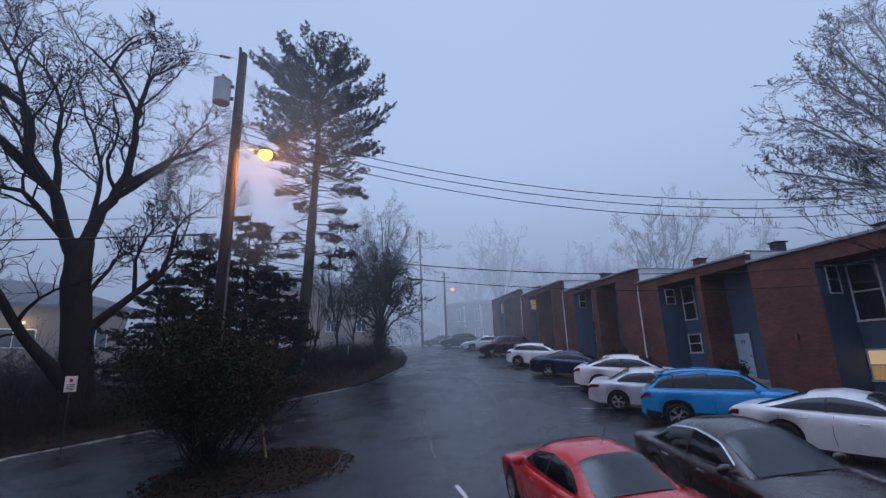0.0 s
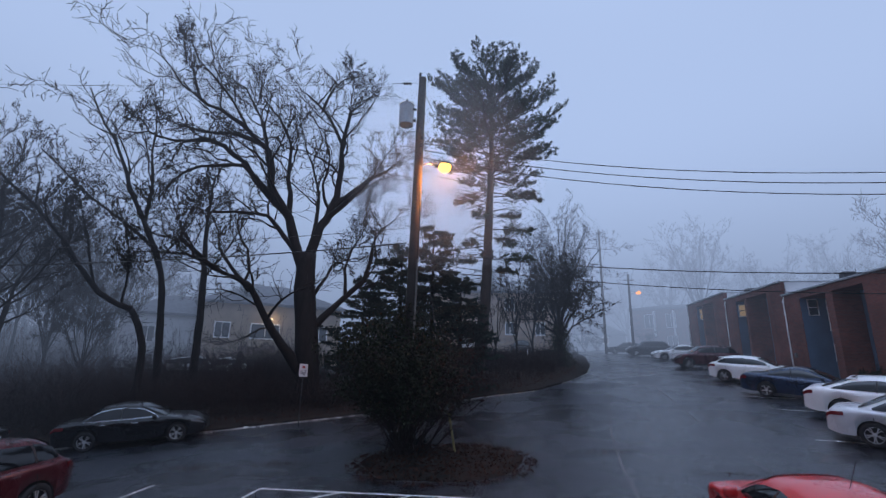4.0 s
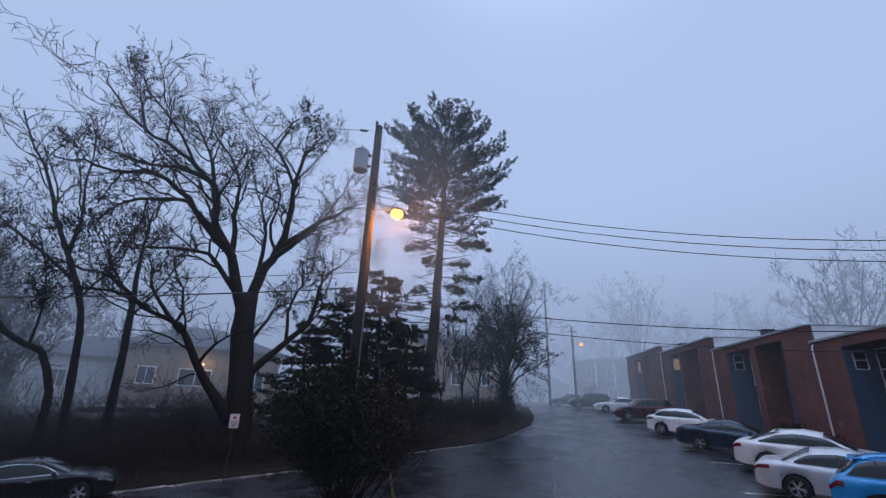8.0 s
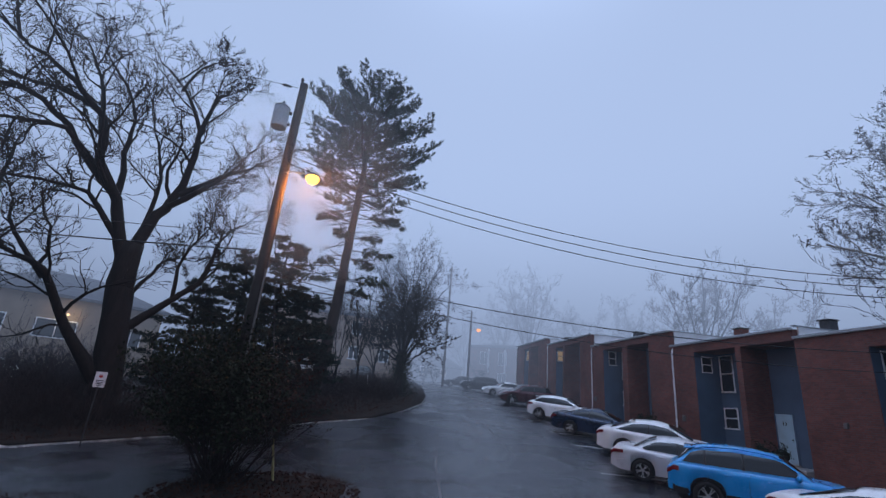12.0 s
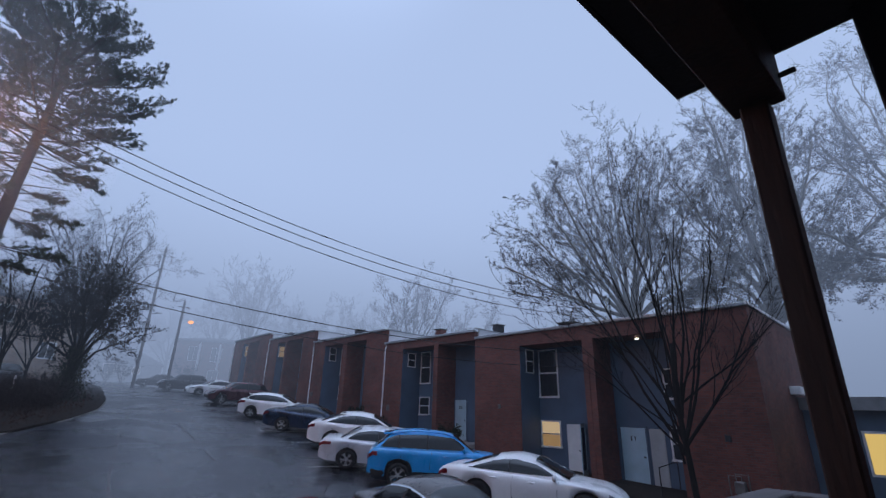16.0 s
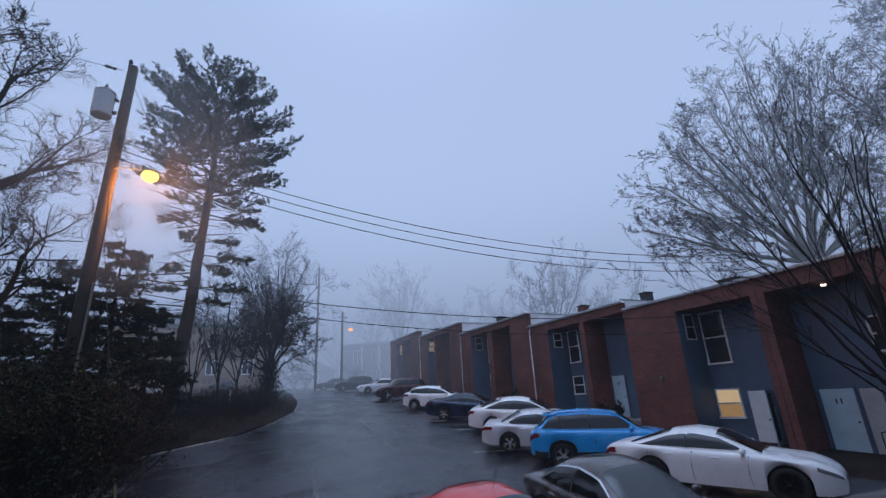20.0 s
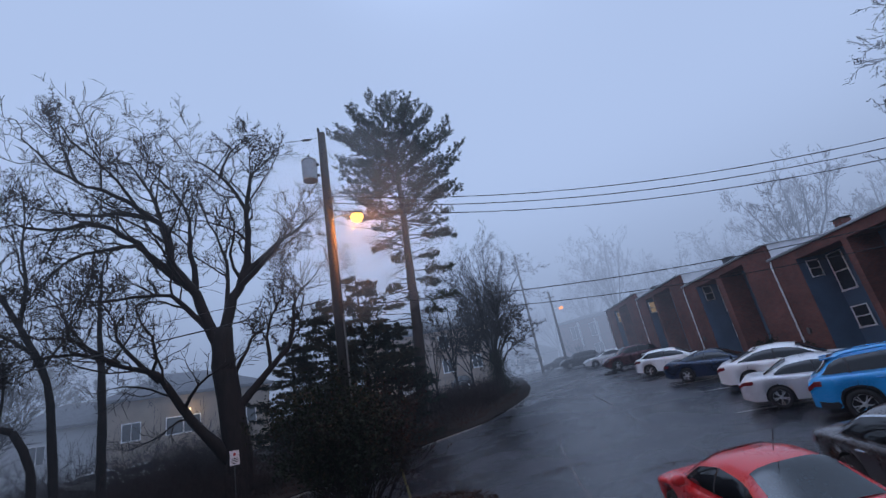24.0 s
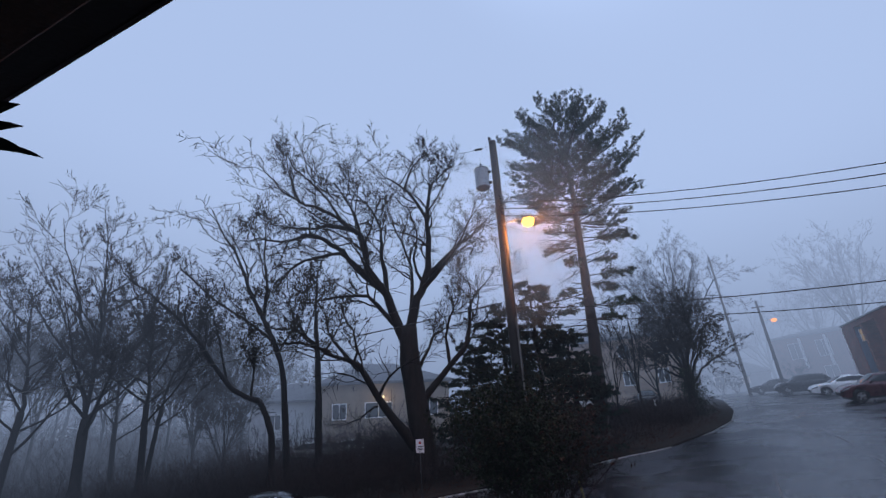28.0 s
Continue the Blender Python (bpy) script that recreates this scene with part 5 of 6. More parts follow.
limbed_tree(11, "large bare tree with dark wet spreading limbs", [F(-24.6, -6.2, 24)] + arc([(-24.8, 0.0), (-25.2, 3.5), (-25.7, 7.1), (-25.9, 10.3), (-26.0, 12.8)], 24, 24), 0.62, [
    (arc([(-26.1, 10.5), (-28.1, 15.7), (-29.4, 18.1), (-30.7, 20.1), (-31.5, 23.5), (-33.4, 25.4), (-36.6, 27.1), (-39.4, 27.9), (-42.1, 29.1), (-44.6, 31.2), (-45.8, 33.0)], 24, 22), 0.295),
    (arc([(-29.2, 17.6), (-32.5, 20.3), (-34.4, 22.4), (-36.6, 23.5), (-39.3, 24.3), (-42.1, 23.1), (-44.4, 23.2), (-46.6, 23.0), (-48.4, 23.4)], 24, 21), 0.189),
    (arc([(-31.0, 19.4), (-34.5, 22.0), (-37.6, 21.7), (-39.9, 20.2), (-42.3, 17.7), (-43.4, 15.4)], 23.8, 20), 0.139),
    (arc([(-31.1, 21.5), (-32.4, 25.3), (-33.8, 28.7), (-35.4, 30.5), (-37.9, 31.1), (-39.4, 33.2)], 24, 26), 0.139),
    (arc([(-28.6, 16.8), (-28.8, 21.2), (-29.5, 25.3), (-30.7, 27.9), (-33.5, 30.2), (-34.3, 34.2)], 24, 24.5), 0.164),
    (arc([(-33.0, 25.0), (-36.4, 25.3), (-39.9, 25.0), (-43.4, 24.9), (-46.7, 25.2)], 23.5, 25), 0.131),
    (arc([(-40.2, 28.2), (-41.2, 30.4), (-42.2, 33.0), (-43.0, 34.2)], 22.8, 24), 0.082),
    (arc([(-25.6, -1.0), (-26.8, 0.6), (-28.9, 3.8), (-31.1, 6.9), (-33.1, 9.1), (-35.9, 10.4), (-38.9, 12.2), (-41.9, 13.1), (-44.9, 14.1)], 24, 21.5), 0.279),
    (arc([(-32.0, 7.9), (-35.1, 11.4), (-35.8, 14.3), (-37.7, 16.3), (-39.6, 17.9)], 23, 24), 0.107),
    (arc([(-35.5, 10.2), (-39.1, 11.3), (-42.4, 11.3), (-45.5, 10.5)], 22.6, 20), 0.107),
    (arc([(-26.2, 12.0), (-30.0, 15.7), (-32.3, 16.8), (-36.9, 16.7), (-40.6, 16.0), (-43.5, 14.6)], 24, 22), 0.164),
    (arc([(-25.9, 10.8), (-25.2, 14.9), (-23.9, 17.2), (-23.1, 20.2), (-22.8, 23.6), (-22.8, 26.4), (-24.3, 28.5), (-26.6, 30.4), (-28.5, 31.7), (-29.8, 32.6)], 24, 24.5), 0.312),
    (arc([(-22.8, 25.8), (-22.0, 29.9), (-19.9, 31.9), (-18.6, 33.2)], 24.2, 26), 0.139),
    (arc([(-23.2, 19.0), (-20.0, 21.6), (-17.3, 23.3), (-15.3, 25.2), (-12.2, 26.7)], 24.1, 25.5), 0.164),
    (arc([(-23.7, 17.6), (-21.0, 20.1), (-18.8, 22.6), (-17.1, 25.4), (-14.3, 28.0)], 24, 22.5), 0.156),
    (arc([(-25.5, 13.0), (-25.2, 18.2), (-25.8, 21.8), (-27.0, 24.8), (-28.3, 27.5), (-29.9, 29.1)], 24, 25.5), 0.139),
    (arc([(-25.8, 29.6), (-24.9, 31.9), (-23.5, 33.5), (-21.8, 34.2), (-22.4, 35.4)], 24.3, 23), 0.082),
    (arc([(-25.0, 3.6), (-21.7, 7.1), (-19.0, 10.3), (-18.0, 13.1), (-17.6, 15.5), (-15.8, 17.8), (-12.6, 20.0)], 24, 24.5), 0.213),
    (arc([(-21.0, 7.9), (-21.2, 11.3), (-20.3, 14.2), (-19.0, 17.0), (-17.3, 20.0)], 24.1, 22.8), 0.107),
    (arc([(-25.0, 7.4), (-23.4, 10.5), (-22.4, 12.0), (-20.0, 12.2), (-18.3, 13.7)], 24, 25), 0.107),
], counts=(17, 9, 5), ratio=(0.34, 0.48, 0.52), min_r=0.0115, wander=0.26, spread=0.9, end_r=0.05, sway=0.1, up=0.16, first=0.22)

# right of the lane, behind the townhouses
HAZY = "tall bare tree behind the townhouses, hazy in fog"


def sycamore(seed, az, d, top, half, n=9):
    rnd = random.Random(seed)
    base = F(az, 0, d)
    gz = ground_height(base.x, base.y)
    base.z = gz - 0.2
    fk = F(az, 10.5, d)
    limbs = []
    for k in range(n):
        f = (k + 0.5) / n * 2 - 1 + rnd.uniform(-0.1, 0.1)
        e = top * (1 - 0.42 * abs(f) ** 1.6) * rnd.uniform(0.9, 1.02)
        dd = d * rnd.uniform(0.85, 1.12)
        mid = F(az + f * half * 0.5, 10.5 + (e - 10.5) * 0.5, (d + dd) / 2)
        limbs.append(([fk + Vector((0, 0, rnd.uniform(-1.5, 0.5))), F(az + f * half * 0.2, 10.5 + (e - 10.5) * 0.22, d), mid, F(az + f * half, e, dd)], 0.21 * rnd.uniform(0.7, 1.1)))
    for k in range(4):
        f = rnd.choice((-1, 1)) * rnd.uniform(0.6, 1.15)
        limbs.append(([fk - Vector((0, 0, 1)), F(az + f * half * 0.5, 13, d), F(az + f * half, rnd.uniform(12, 18), d * rnd.uniform(0.9, 1.1))], 0.13))
    return limbed_tree(seed, HAZY, [base, base.lerp(fk, 0.5), fk], 0.46, limbs, (13, 10, 8), 0.38, 0.1, 0.7, 0.18, 0.0145, leaves=14000, bark="pale_bark", twig="twig")


sycamore(41, 66, 40, 31.5, 15.5, 15)
sycamore(42, 80, 40, 35, 11, 13)
sycamore(43, 94, 40, 34, 12, 9)
rt = random.Random(31)
fan = []
for k in range(20):
    f = (k + rt.random()) / 20 * 2 - 1
    s0 = F(69.7 + rt.uniform(-0.3, 0.3), rt.uniform(-4.5, 4), 15.6)
    top_el = 27 - 15 * abs(f) ** 1.5 + rt.uniform(-4, 2)
    end = F(68.0 + 16 * f, top_el, 15.6 + rt.uniform(-1.6, 1.6))
    e0 = math.degrees(math.atan2(s0.z - 3, 15.6))
    mid = F(69.3 + 16 * f * 0.42, e0 + (top_el - e0) * 0.4, 15.6)
    fan.append(([s0, mid, F(68.5 + 16 * f * 0.75, e0 + (top_el - e0) * 0.75, 15.6), end], rt.uniform(0.025, 0.055)))
limbed_tree(31, "small bare tree in front of the townhouses", [F(70.3, -9.0, 15.6), F(70.0, -4, 15.6), F(69.6, 2.5, 15.6), F(69.9, 8, 15.6)], 0.085, fan,
            counts=(10, 6, 4), ratio=0.36, min_r=0.0045, up=0.45, spread=0.6, wander=0.14, end_r=0.2)

# hazy trees up the lane and over the roofs
FAINT = "bare tree almost lost in fog"
for k, (az, d, top, half) in enumerate(((39.5, 64, 16.3, 5.5), (20.6, 80, 15.2, 3.2), (28, 84, 12.0, 4), (33, 86, 12.2, 3.5), (24.5, 95, 12.4, 3), (17.5, 92, 12.5, 2.5), (46, 70, 12.5, 4), (13, 105, 10.5, 3), (8, 95, 9.5, 3))):
    b = F(az, 0, d)
    gz = ground_height(b.x, b.y)
    hh = 3 + d * math.tan(radians(top)) - gz
    vase_tree(60 + k, FAINT, b.x, b.y, hh, 0.012 * hh + 0.12, 7, 0.3, d * math.tan(radians(half)) / hh * 1.05, (9, 8, 5), "bare trees in fog", min_r=0.024)
rb_ = random.Random(81)
low = []
for k in range(17):
    f = (k + rb_.random()) / 17 * 2 - 1
    e1 = 12.8 - 7.0 * abs(f) ** 2.2 + rb_.uniform(-2.2, 0.8)
    e0 = rb_.uniform(2.2, 5.5)
    dd = 38 + rb_.uniform(-2.5, 2.5)
    a1 = 5.6 + 4.6 * f
    low.append(([F(5.4, e0, 38), F(5.4 + 1.6 * f, e0 + (e1 - e0) * 0.42, (38 + dd) / 2), F(5.5 + 3.4 * f, e0 + (e1 - e0) * 0.85, dd), F(a1 + 0.5 * f, e1, dd)], rb_.uniform(0.05, 0.1)))
bend = limbed_tree(81, "bushy dark bare tree with ivied trunk at the bend", [F(5.5, -0.8, 38), F(5.3, 2.0, 38), F(5.5, 5.5, 38)], 0.3, low,
                   counts=(13, 9, 6), ratio=0.4, min_r=0.013, up=0.12, spread=0.85, wander=0.26, sway=0.16)
ivy = []
for k in range(7000):
    az_, el_ = 5.4 + rb_.gauss(0, 0.75), rb_.uniform(-0.8, 5.2)
    az_ = 5.4 + (az_ - 5.4) * (1.35 - 0.14 * el_)
    ivy.append(F(az_, el_, 38 + rb_.gauss(0, 0.5)) - bend.matrix_basis.translation)
leaf_cloud("ivy_growth", ivy, M["shrub_leaf"], bend, 0.07, rb_, label="dark ivy round the trunk")
vase_tree(82, "thin bare tree behind the bend", *F(2.2, 0, 41).xy, 7.4, 0.1, 6, 0.3, 0.34, (10, 8, 5), min_r=0.01, first=0.2, wander=0.28)
vase_tree(83, "weeping bare tree hazy behind the bend", *F(5.5, 0, 50).xy, 17.0, 0.26, 13, 0.28, 0.32, (11, 9, 6), min_r=0.012, up=0.02, droop=0.12)
vase_tree(84, "thin bare tree beside the pine", *F(0.2, 0, 37).xy, 9.0, 0.1, 6, 0.3, 0.25, (9, 7, 5), min_r=0.008)
vase_tree(85, "thin bare tree beside the pine", *F(-2.2, 0, 33.5).xy, 6.5, 0.07, 6, 0.3, 0.3, (9, 7, 5), min_r=0.007)

# woods beyond the kerb
WOODS = "bare woodland tree beyond the kerb"
limbed_tree(91, "bent bare tree leaning over the verge", [F(-41.3, -4.0, 25), F(-41.5, 1.5, 25), F(-43.0, 5.0, 25)], 0.17, [
    ([F(-43.0, 5.0, 25), F(-46.0, 6.4, 25), F(-49.5, 11, 25), F(-54, 15.2, 25), F(-58, 18, 25)], 0.14),
    ([F(-46.5, 7.0, 25), F(-48, 12, 25.5), F(-50, 18, 26)], 0.07),
    ([F(-44.0, 5.4, 25), F(-44, 10, 24.5), F(-46, 16, 24)], 0.06)], (10, 7, 4), 0.4, min_r=0.011)
limbed_tree(92, WOODS, [F(-39.6, -3.5, 26), F(-40.2, 3, 26), F(-41.0, 9, 26), F(-43.3, 14, 26)], 0.17, [
    ([F(-43.3, 14, 26), F(-46, 19, 26), F(-50.2, 26, 26)], 0.12),
    ([F(-43.3, 14, 26), F(-43.5, 20, 26.5), F(-44.5, 26.5, 27)], 0.1),
    ([F(-42.0, 11.5, 26), F(-47, 15, 25.5), F(-53, 19, 25)], 0.09),
    ([F(-41.5, 10, 26), F(-39, 15, 26), F(-38, 20, 26)], 0.06)], (10, 7, 4), 0.42, min_r=0.011)
limbed_tree(93, WOODS, [F(-36.4, -3, 27), F(-36.6, 4, 27), F(-37.0, 11, 27)], 0.2, [
    ([F(-37.0, 11, 27), F(-37.4, 15, 27), F(-37.2, 20.5, 27)], 0.13),
    ([F(-36.9, 10, 27), F(-39.5, 14, 27), F(-42, 18, 27)], 0.08),
    ([F(-36.9, 9, 27), F(-34.5, 13, 27.5), F(-33, 17, 28)], 0.07)], (11, 8, 5), 0.4, min_r=0.012)


def leader_tree(seed, label, line, d, r, half, n=18, counts=(9, 7, 5), low=0.3, min_r=0.011, group="bare woodland trees"):
    """A woodland tree with one stem to the top and limbs that rise from it all round."""
    rnd = random.Random(seed)
    stem = smooth_line([F(az, el, d) for az, el in line], 0.8)
    limbs = [(stem[int(len(stem) * low):], r * 0.62)]
    for k in range(n):
        f = low + (0.95 - low) * (k + rnd.random()) / n
        i = int(f * (len(stem) - 1))
        a = k * 2.39996 + rnd.uniform(-0.5, 0.5)
        w = half * (1 - 0.6 * f) * rnd.uniform(0.75, 1.2) * 1.25
        h = w * rnd.uniform(0.7, 1.5)
        c, q = math.cos(a) * w, math.sin(a) * w
        p = stem[i]
        limbs.append(([p, p + Vector((c * 0.4, q * 0.4, h * 0.3)), p + Vector((c * 0.75, q * 0.75, h * 0.68)), p + Vector((c, q, h))], r * (0.45 - 0.25 * f)))
    return limbed_tree(seed, label, stem[:int(len(stem) * low) + 2], r, limbs, counts, 0.42, 0.3, 0.8, 0.2, min_r, group, end_r=0.2)


wood = [
    leader_tree(94, WOODS, [(-58.2, -3), (-58.6, 5.2), (-58.7, 9.4), (-58.8, 13.8), (-58.8, 17.6)], 29, 0.25, 4.6, 20, (9, 7, 5)),
    leader_tree(95, WOODS, [(-53.2, -3), (-53.8, 5.1), (-54.4, 11.8), (-56.4, 16.5)], 28, 0.17, 3.2, 16),
    leader_tree(96, WOODS, [(-52.9, -3), (-52.2, 6.1), (-50.7, 10.7), (-50.0, 12.8)], 29, 0.13, 2.6, 14),
    leader_tree(97, WOODS, [(-63.5, -3), (-63.3, 6), (-64.0, 10), (-64.5, 14)], 30, 0.18, 3.6, 17),
    leader_tree(98, WOODS, [(-55.6, -3), (-56.3, 7), (-55.6, 11), (-55.2, 14)], 33, 0.15, 3.2, 16),
]
rw = random.Random(77)
for k, (az, d, top) in enumerate(((-49, 33, 17), (-51.5, 38, 19), (-62, 36, 21), (-69, 36, 20), (-73, 31, 22), (-47, 42, 13), (-44.5, 38, 14), (-60.5, 44, 17), (-38.5, 44, 11), (-34, 40, 12), (-66.5, 45, 16), (-78, 36, 20), (-31, 46, 11.5), (-46, 31, 12), (-57, 40, 17), (-81, 33, 21))):
    d *= 1.15
    b = F(az, 0, d)
    gz = ground_height(b.x, b.y)
    hh = 3 + d * math.tan(radians(top * (0.62 if az < -58 else 0.74))) - gz
    wood.append(vase_tree(100 + k, WOODS, b.x, b.y, hh, 0.006 * hh + 0.03, rw.randint(7, 10), rw.uniform(0.25, 0.42), rw.uniform(0.2, 0.32), (10, 8, 5), "bare woodland trees", lean=(rw.uniform(-0.1, 0.1), rw.uniform(-0.08, 0.08)), min_r=0.014))
# more of the same woods behind
for k, (az, d) in enumerate(((-56, 48), (-71, 42), (-75.5, 40), (-63.5, 47), (-53, 50), (-49.5, 47), (-42.5, 52), (-67, 40), (-60, 52), (-46.5, 55), (-69.5, 52), (-58, 57), (-51, 60), (-78.5, 44), (-64.5, 58), (-72.5, 55), (-40, 50), (-83, 42), (-86, 34))):
    b = F(az, 0, d)
    copy_thing(wood[(2, 4, 3, 7, 1, 6, 9, 8)[k % 8]], pose(b.x, b.y, ground_height(b.x, b.y) - 0.15, 0, 0, rw.uniform(0, 360)))


def brush(name, label, seed, n, place, height, mat="twig", r=0.006):
    """A thicket of thin bent stems with side shoots."""
    rnd = random.Random(seed)
    out = []
    for k in range(n):
        x, y = place(rnd)
        z = ground_height(x, y) - 0.05
        h = height * rnd.uniform(0.35, 1.1)
        d = Vector((rnd.gauss(0, 0.35), rnd.gauss(0, 0.35), 1)).normalized()
        q = [Vector((x, y, z))]
        for j in range(4):
            d = (d + Vector((rnd.gauss(0, 0.28), rnd.gauss(0, 0.28), -0.06))).normalized()
            q.append(q[-1] + d * h / 4)
        out.append((q, [r, r * 0.9, r * 0.8, r * 0.6, r * 0.4], 0))
        for j in range(3):
            i = rnd.randint(1, 3)
            e = (d + Vector((rnd.gauss(0, 0.7), rnd.gauss(0, 0.7), rnd.gauss(0.2, 0.4)))).normalized()
            s = q[i]
            out.append(([s, s + e * h * 0.2, s + e * h * 0.36 + Vector((0, 0, 0.03))], [r * 0.6, r * 0.5, r * 0.3], 0))
    return tagged(branch_mesh(name, out, M[mat], None), label, "undergrowth", kind="stuff")


def verge(lo, hi, near, far):
    def place(rnd):
        y = rnd.uniform(lo, hi)
        return left_edge(y) - rnd.uniform(near, far) * (1 if y > 24 else 1.6) - 0.2, y
    return place


brush("undergrowth", "dark tangled bramble and bare stems along the verge", 5, 9000, verge(6, 23.5, 1.2, 9), 1.9, "bramble", 0.009)


def wood_edge(rnd):
    p = F(rnd.uniform(-86, -24), 0, rnd.uniform(25, 36))
    return p.x, p.y


brush("saplings", "dark thicket of thin stems at the edge of the woods", 9, 8000, wood_edge, 2.8, "bramble", 0.011)


def deep_woods(rnd):
    p = F(rnd.uniform(-84, -26), 0, rnd.uniform(33, 62))
    return p.x, p.y


brush("saplings", "dense thin saplings deep in the woods", 7, 2600, deep_woods, 4.5, "bramble", 0.014)
brush("saplings", "dense low scrub deep in the woods", 8, 5000, deep_woods, 1.9, "bramble", 0.011)


def behind_bend(rnd):
    p = F(rnd.uniform(-7, 4.6), 0, rnd.uniform(32.5, 41))
    return min(p.x, left_edge(p.y) - 1.6), p.y


brush("saplings", "dark thicket of thin stems behind the bend", 10, 2400, behind_bend, 1.7, "bramble", 0.011)
brush("undergrowth", "dark tangled bramble and bare stems along the verge", 6, 1500, verge(24, 45, 1.5, 6), 1.0, "bramble", 0.007)


# ---- evergreens ----
def needles(verts, faces, rnd, p, d, n, length, width, cone):
    for k in range(n):
        v = (d + Vector((rnd.gauss(0, cone), rnd.gauss(0, cone), rnd.gauss(0, cone)))).normalized()
        w = v.orthogonal().normalized()
        w.rotate(Matrix.Rotation(rnd.uniform(0, math.tau), 3, v))
        u = len(verts)
        ln = length * rnd.uniform(0.7, 1.2)
        verts += [tuple(p - w * width), tuple(p + w * width), tuple(p + v * ln)]
        faces.append((u, u + 1, u + 2))


def spray(out, verts, faces, rnd, q, d, bare, n, side_len, tufts, count, length, width, cone, droop, lift):
    """Side shoots in a flat fan along a branch, each set with tufts of needles."""
    m = len(q) - 1
    for k in range(n):
        g = min(0.999, bare + (1 - bare) * (k + rnd.random()) / n)
        i = int(g * m)
        p = q[i].lerp(q[i + 1], g * m - i)
        side = d.cross(Vector((0, 0, 1))).normalized() * (1 if k % 2 else -1)
        e = (d * rnd.uniform(0.5, 1.0) + side * rnd.uniform(0.3, 1.0) + Vector((0, 0, rnd.uniform(*droop)))).normalized()
        sl = side_len * (1.15 - 0.75 * (g - bare) / (1 - bare)) * rnd.uniform(0.5, 1.15)
        out.append(([p, p + e * sl * 0.5, p + e * sl], [0.011, 0.008, 0.005], 0))
        for w in range(tufts):
            c = p + e * sl * (0.25 + 0.75 * (w + rnd.random()) / tufts) + Vector((rnd.gauss(0, 0.05), rnd.gauss(0, 0.05), rnd.gauss(0, 0.03)))
            needles(verts, faces, rnd, c, (e + Vector((0, 0, lift))).normalized(), count, length, width, cone)


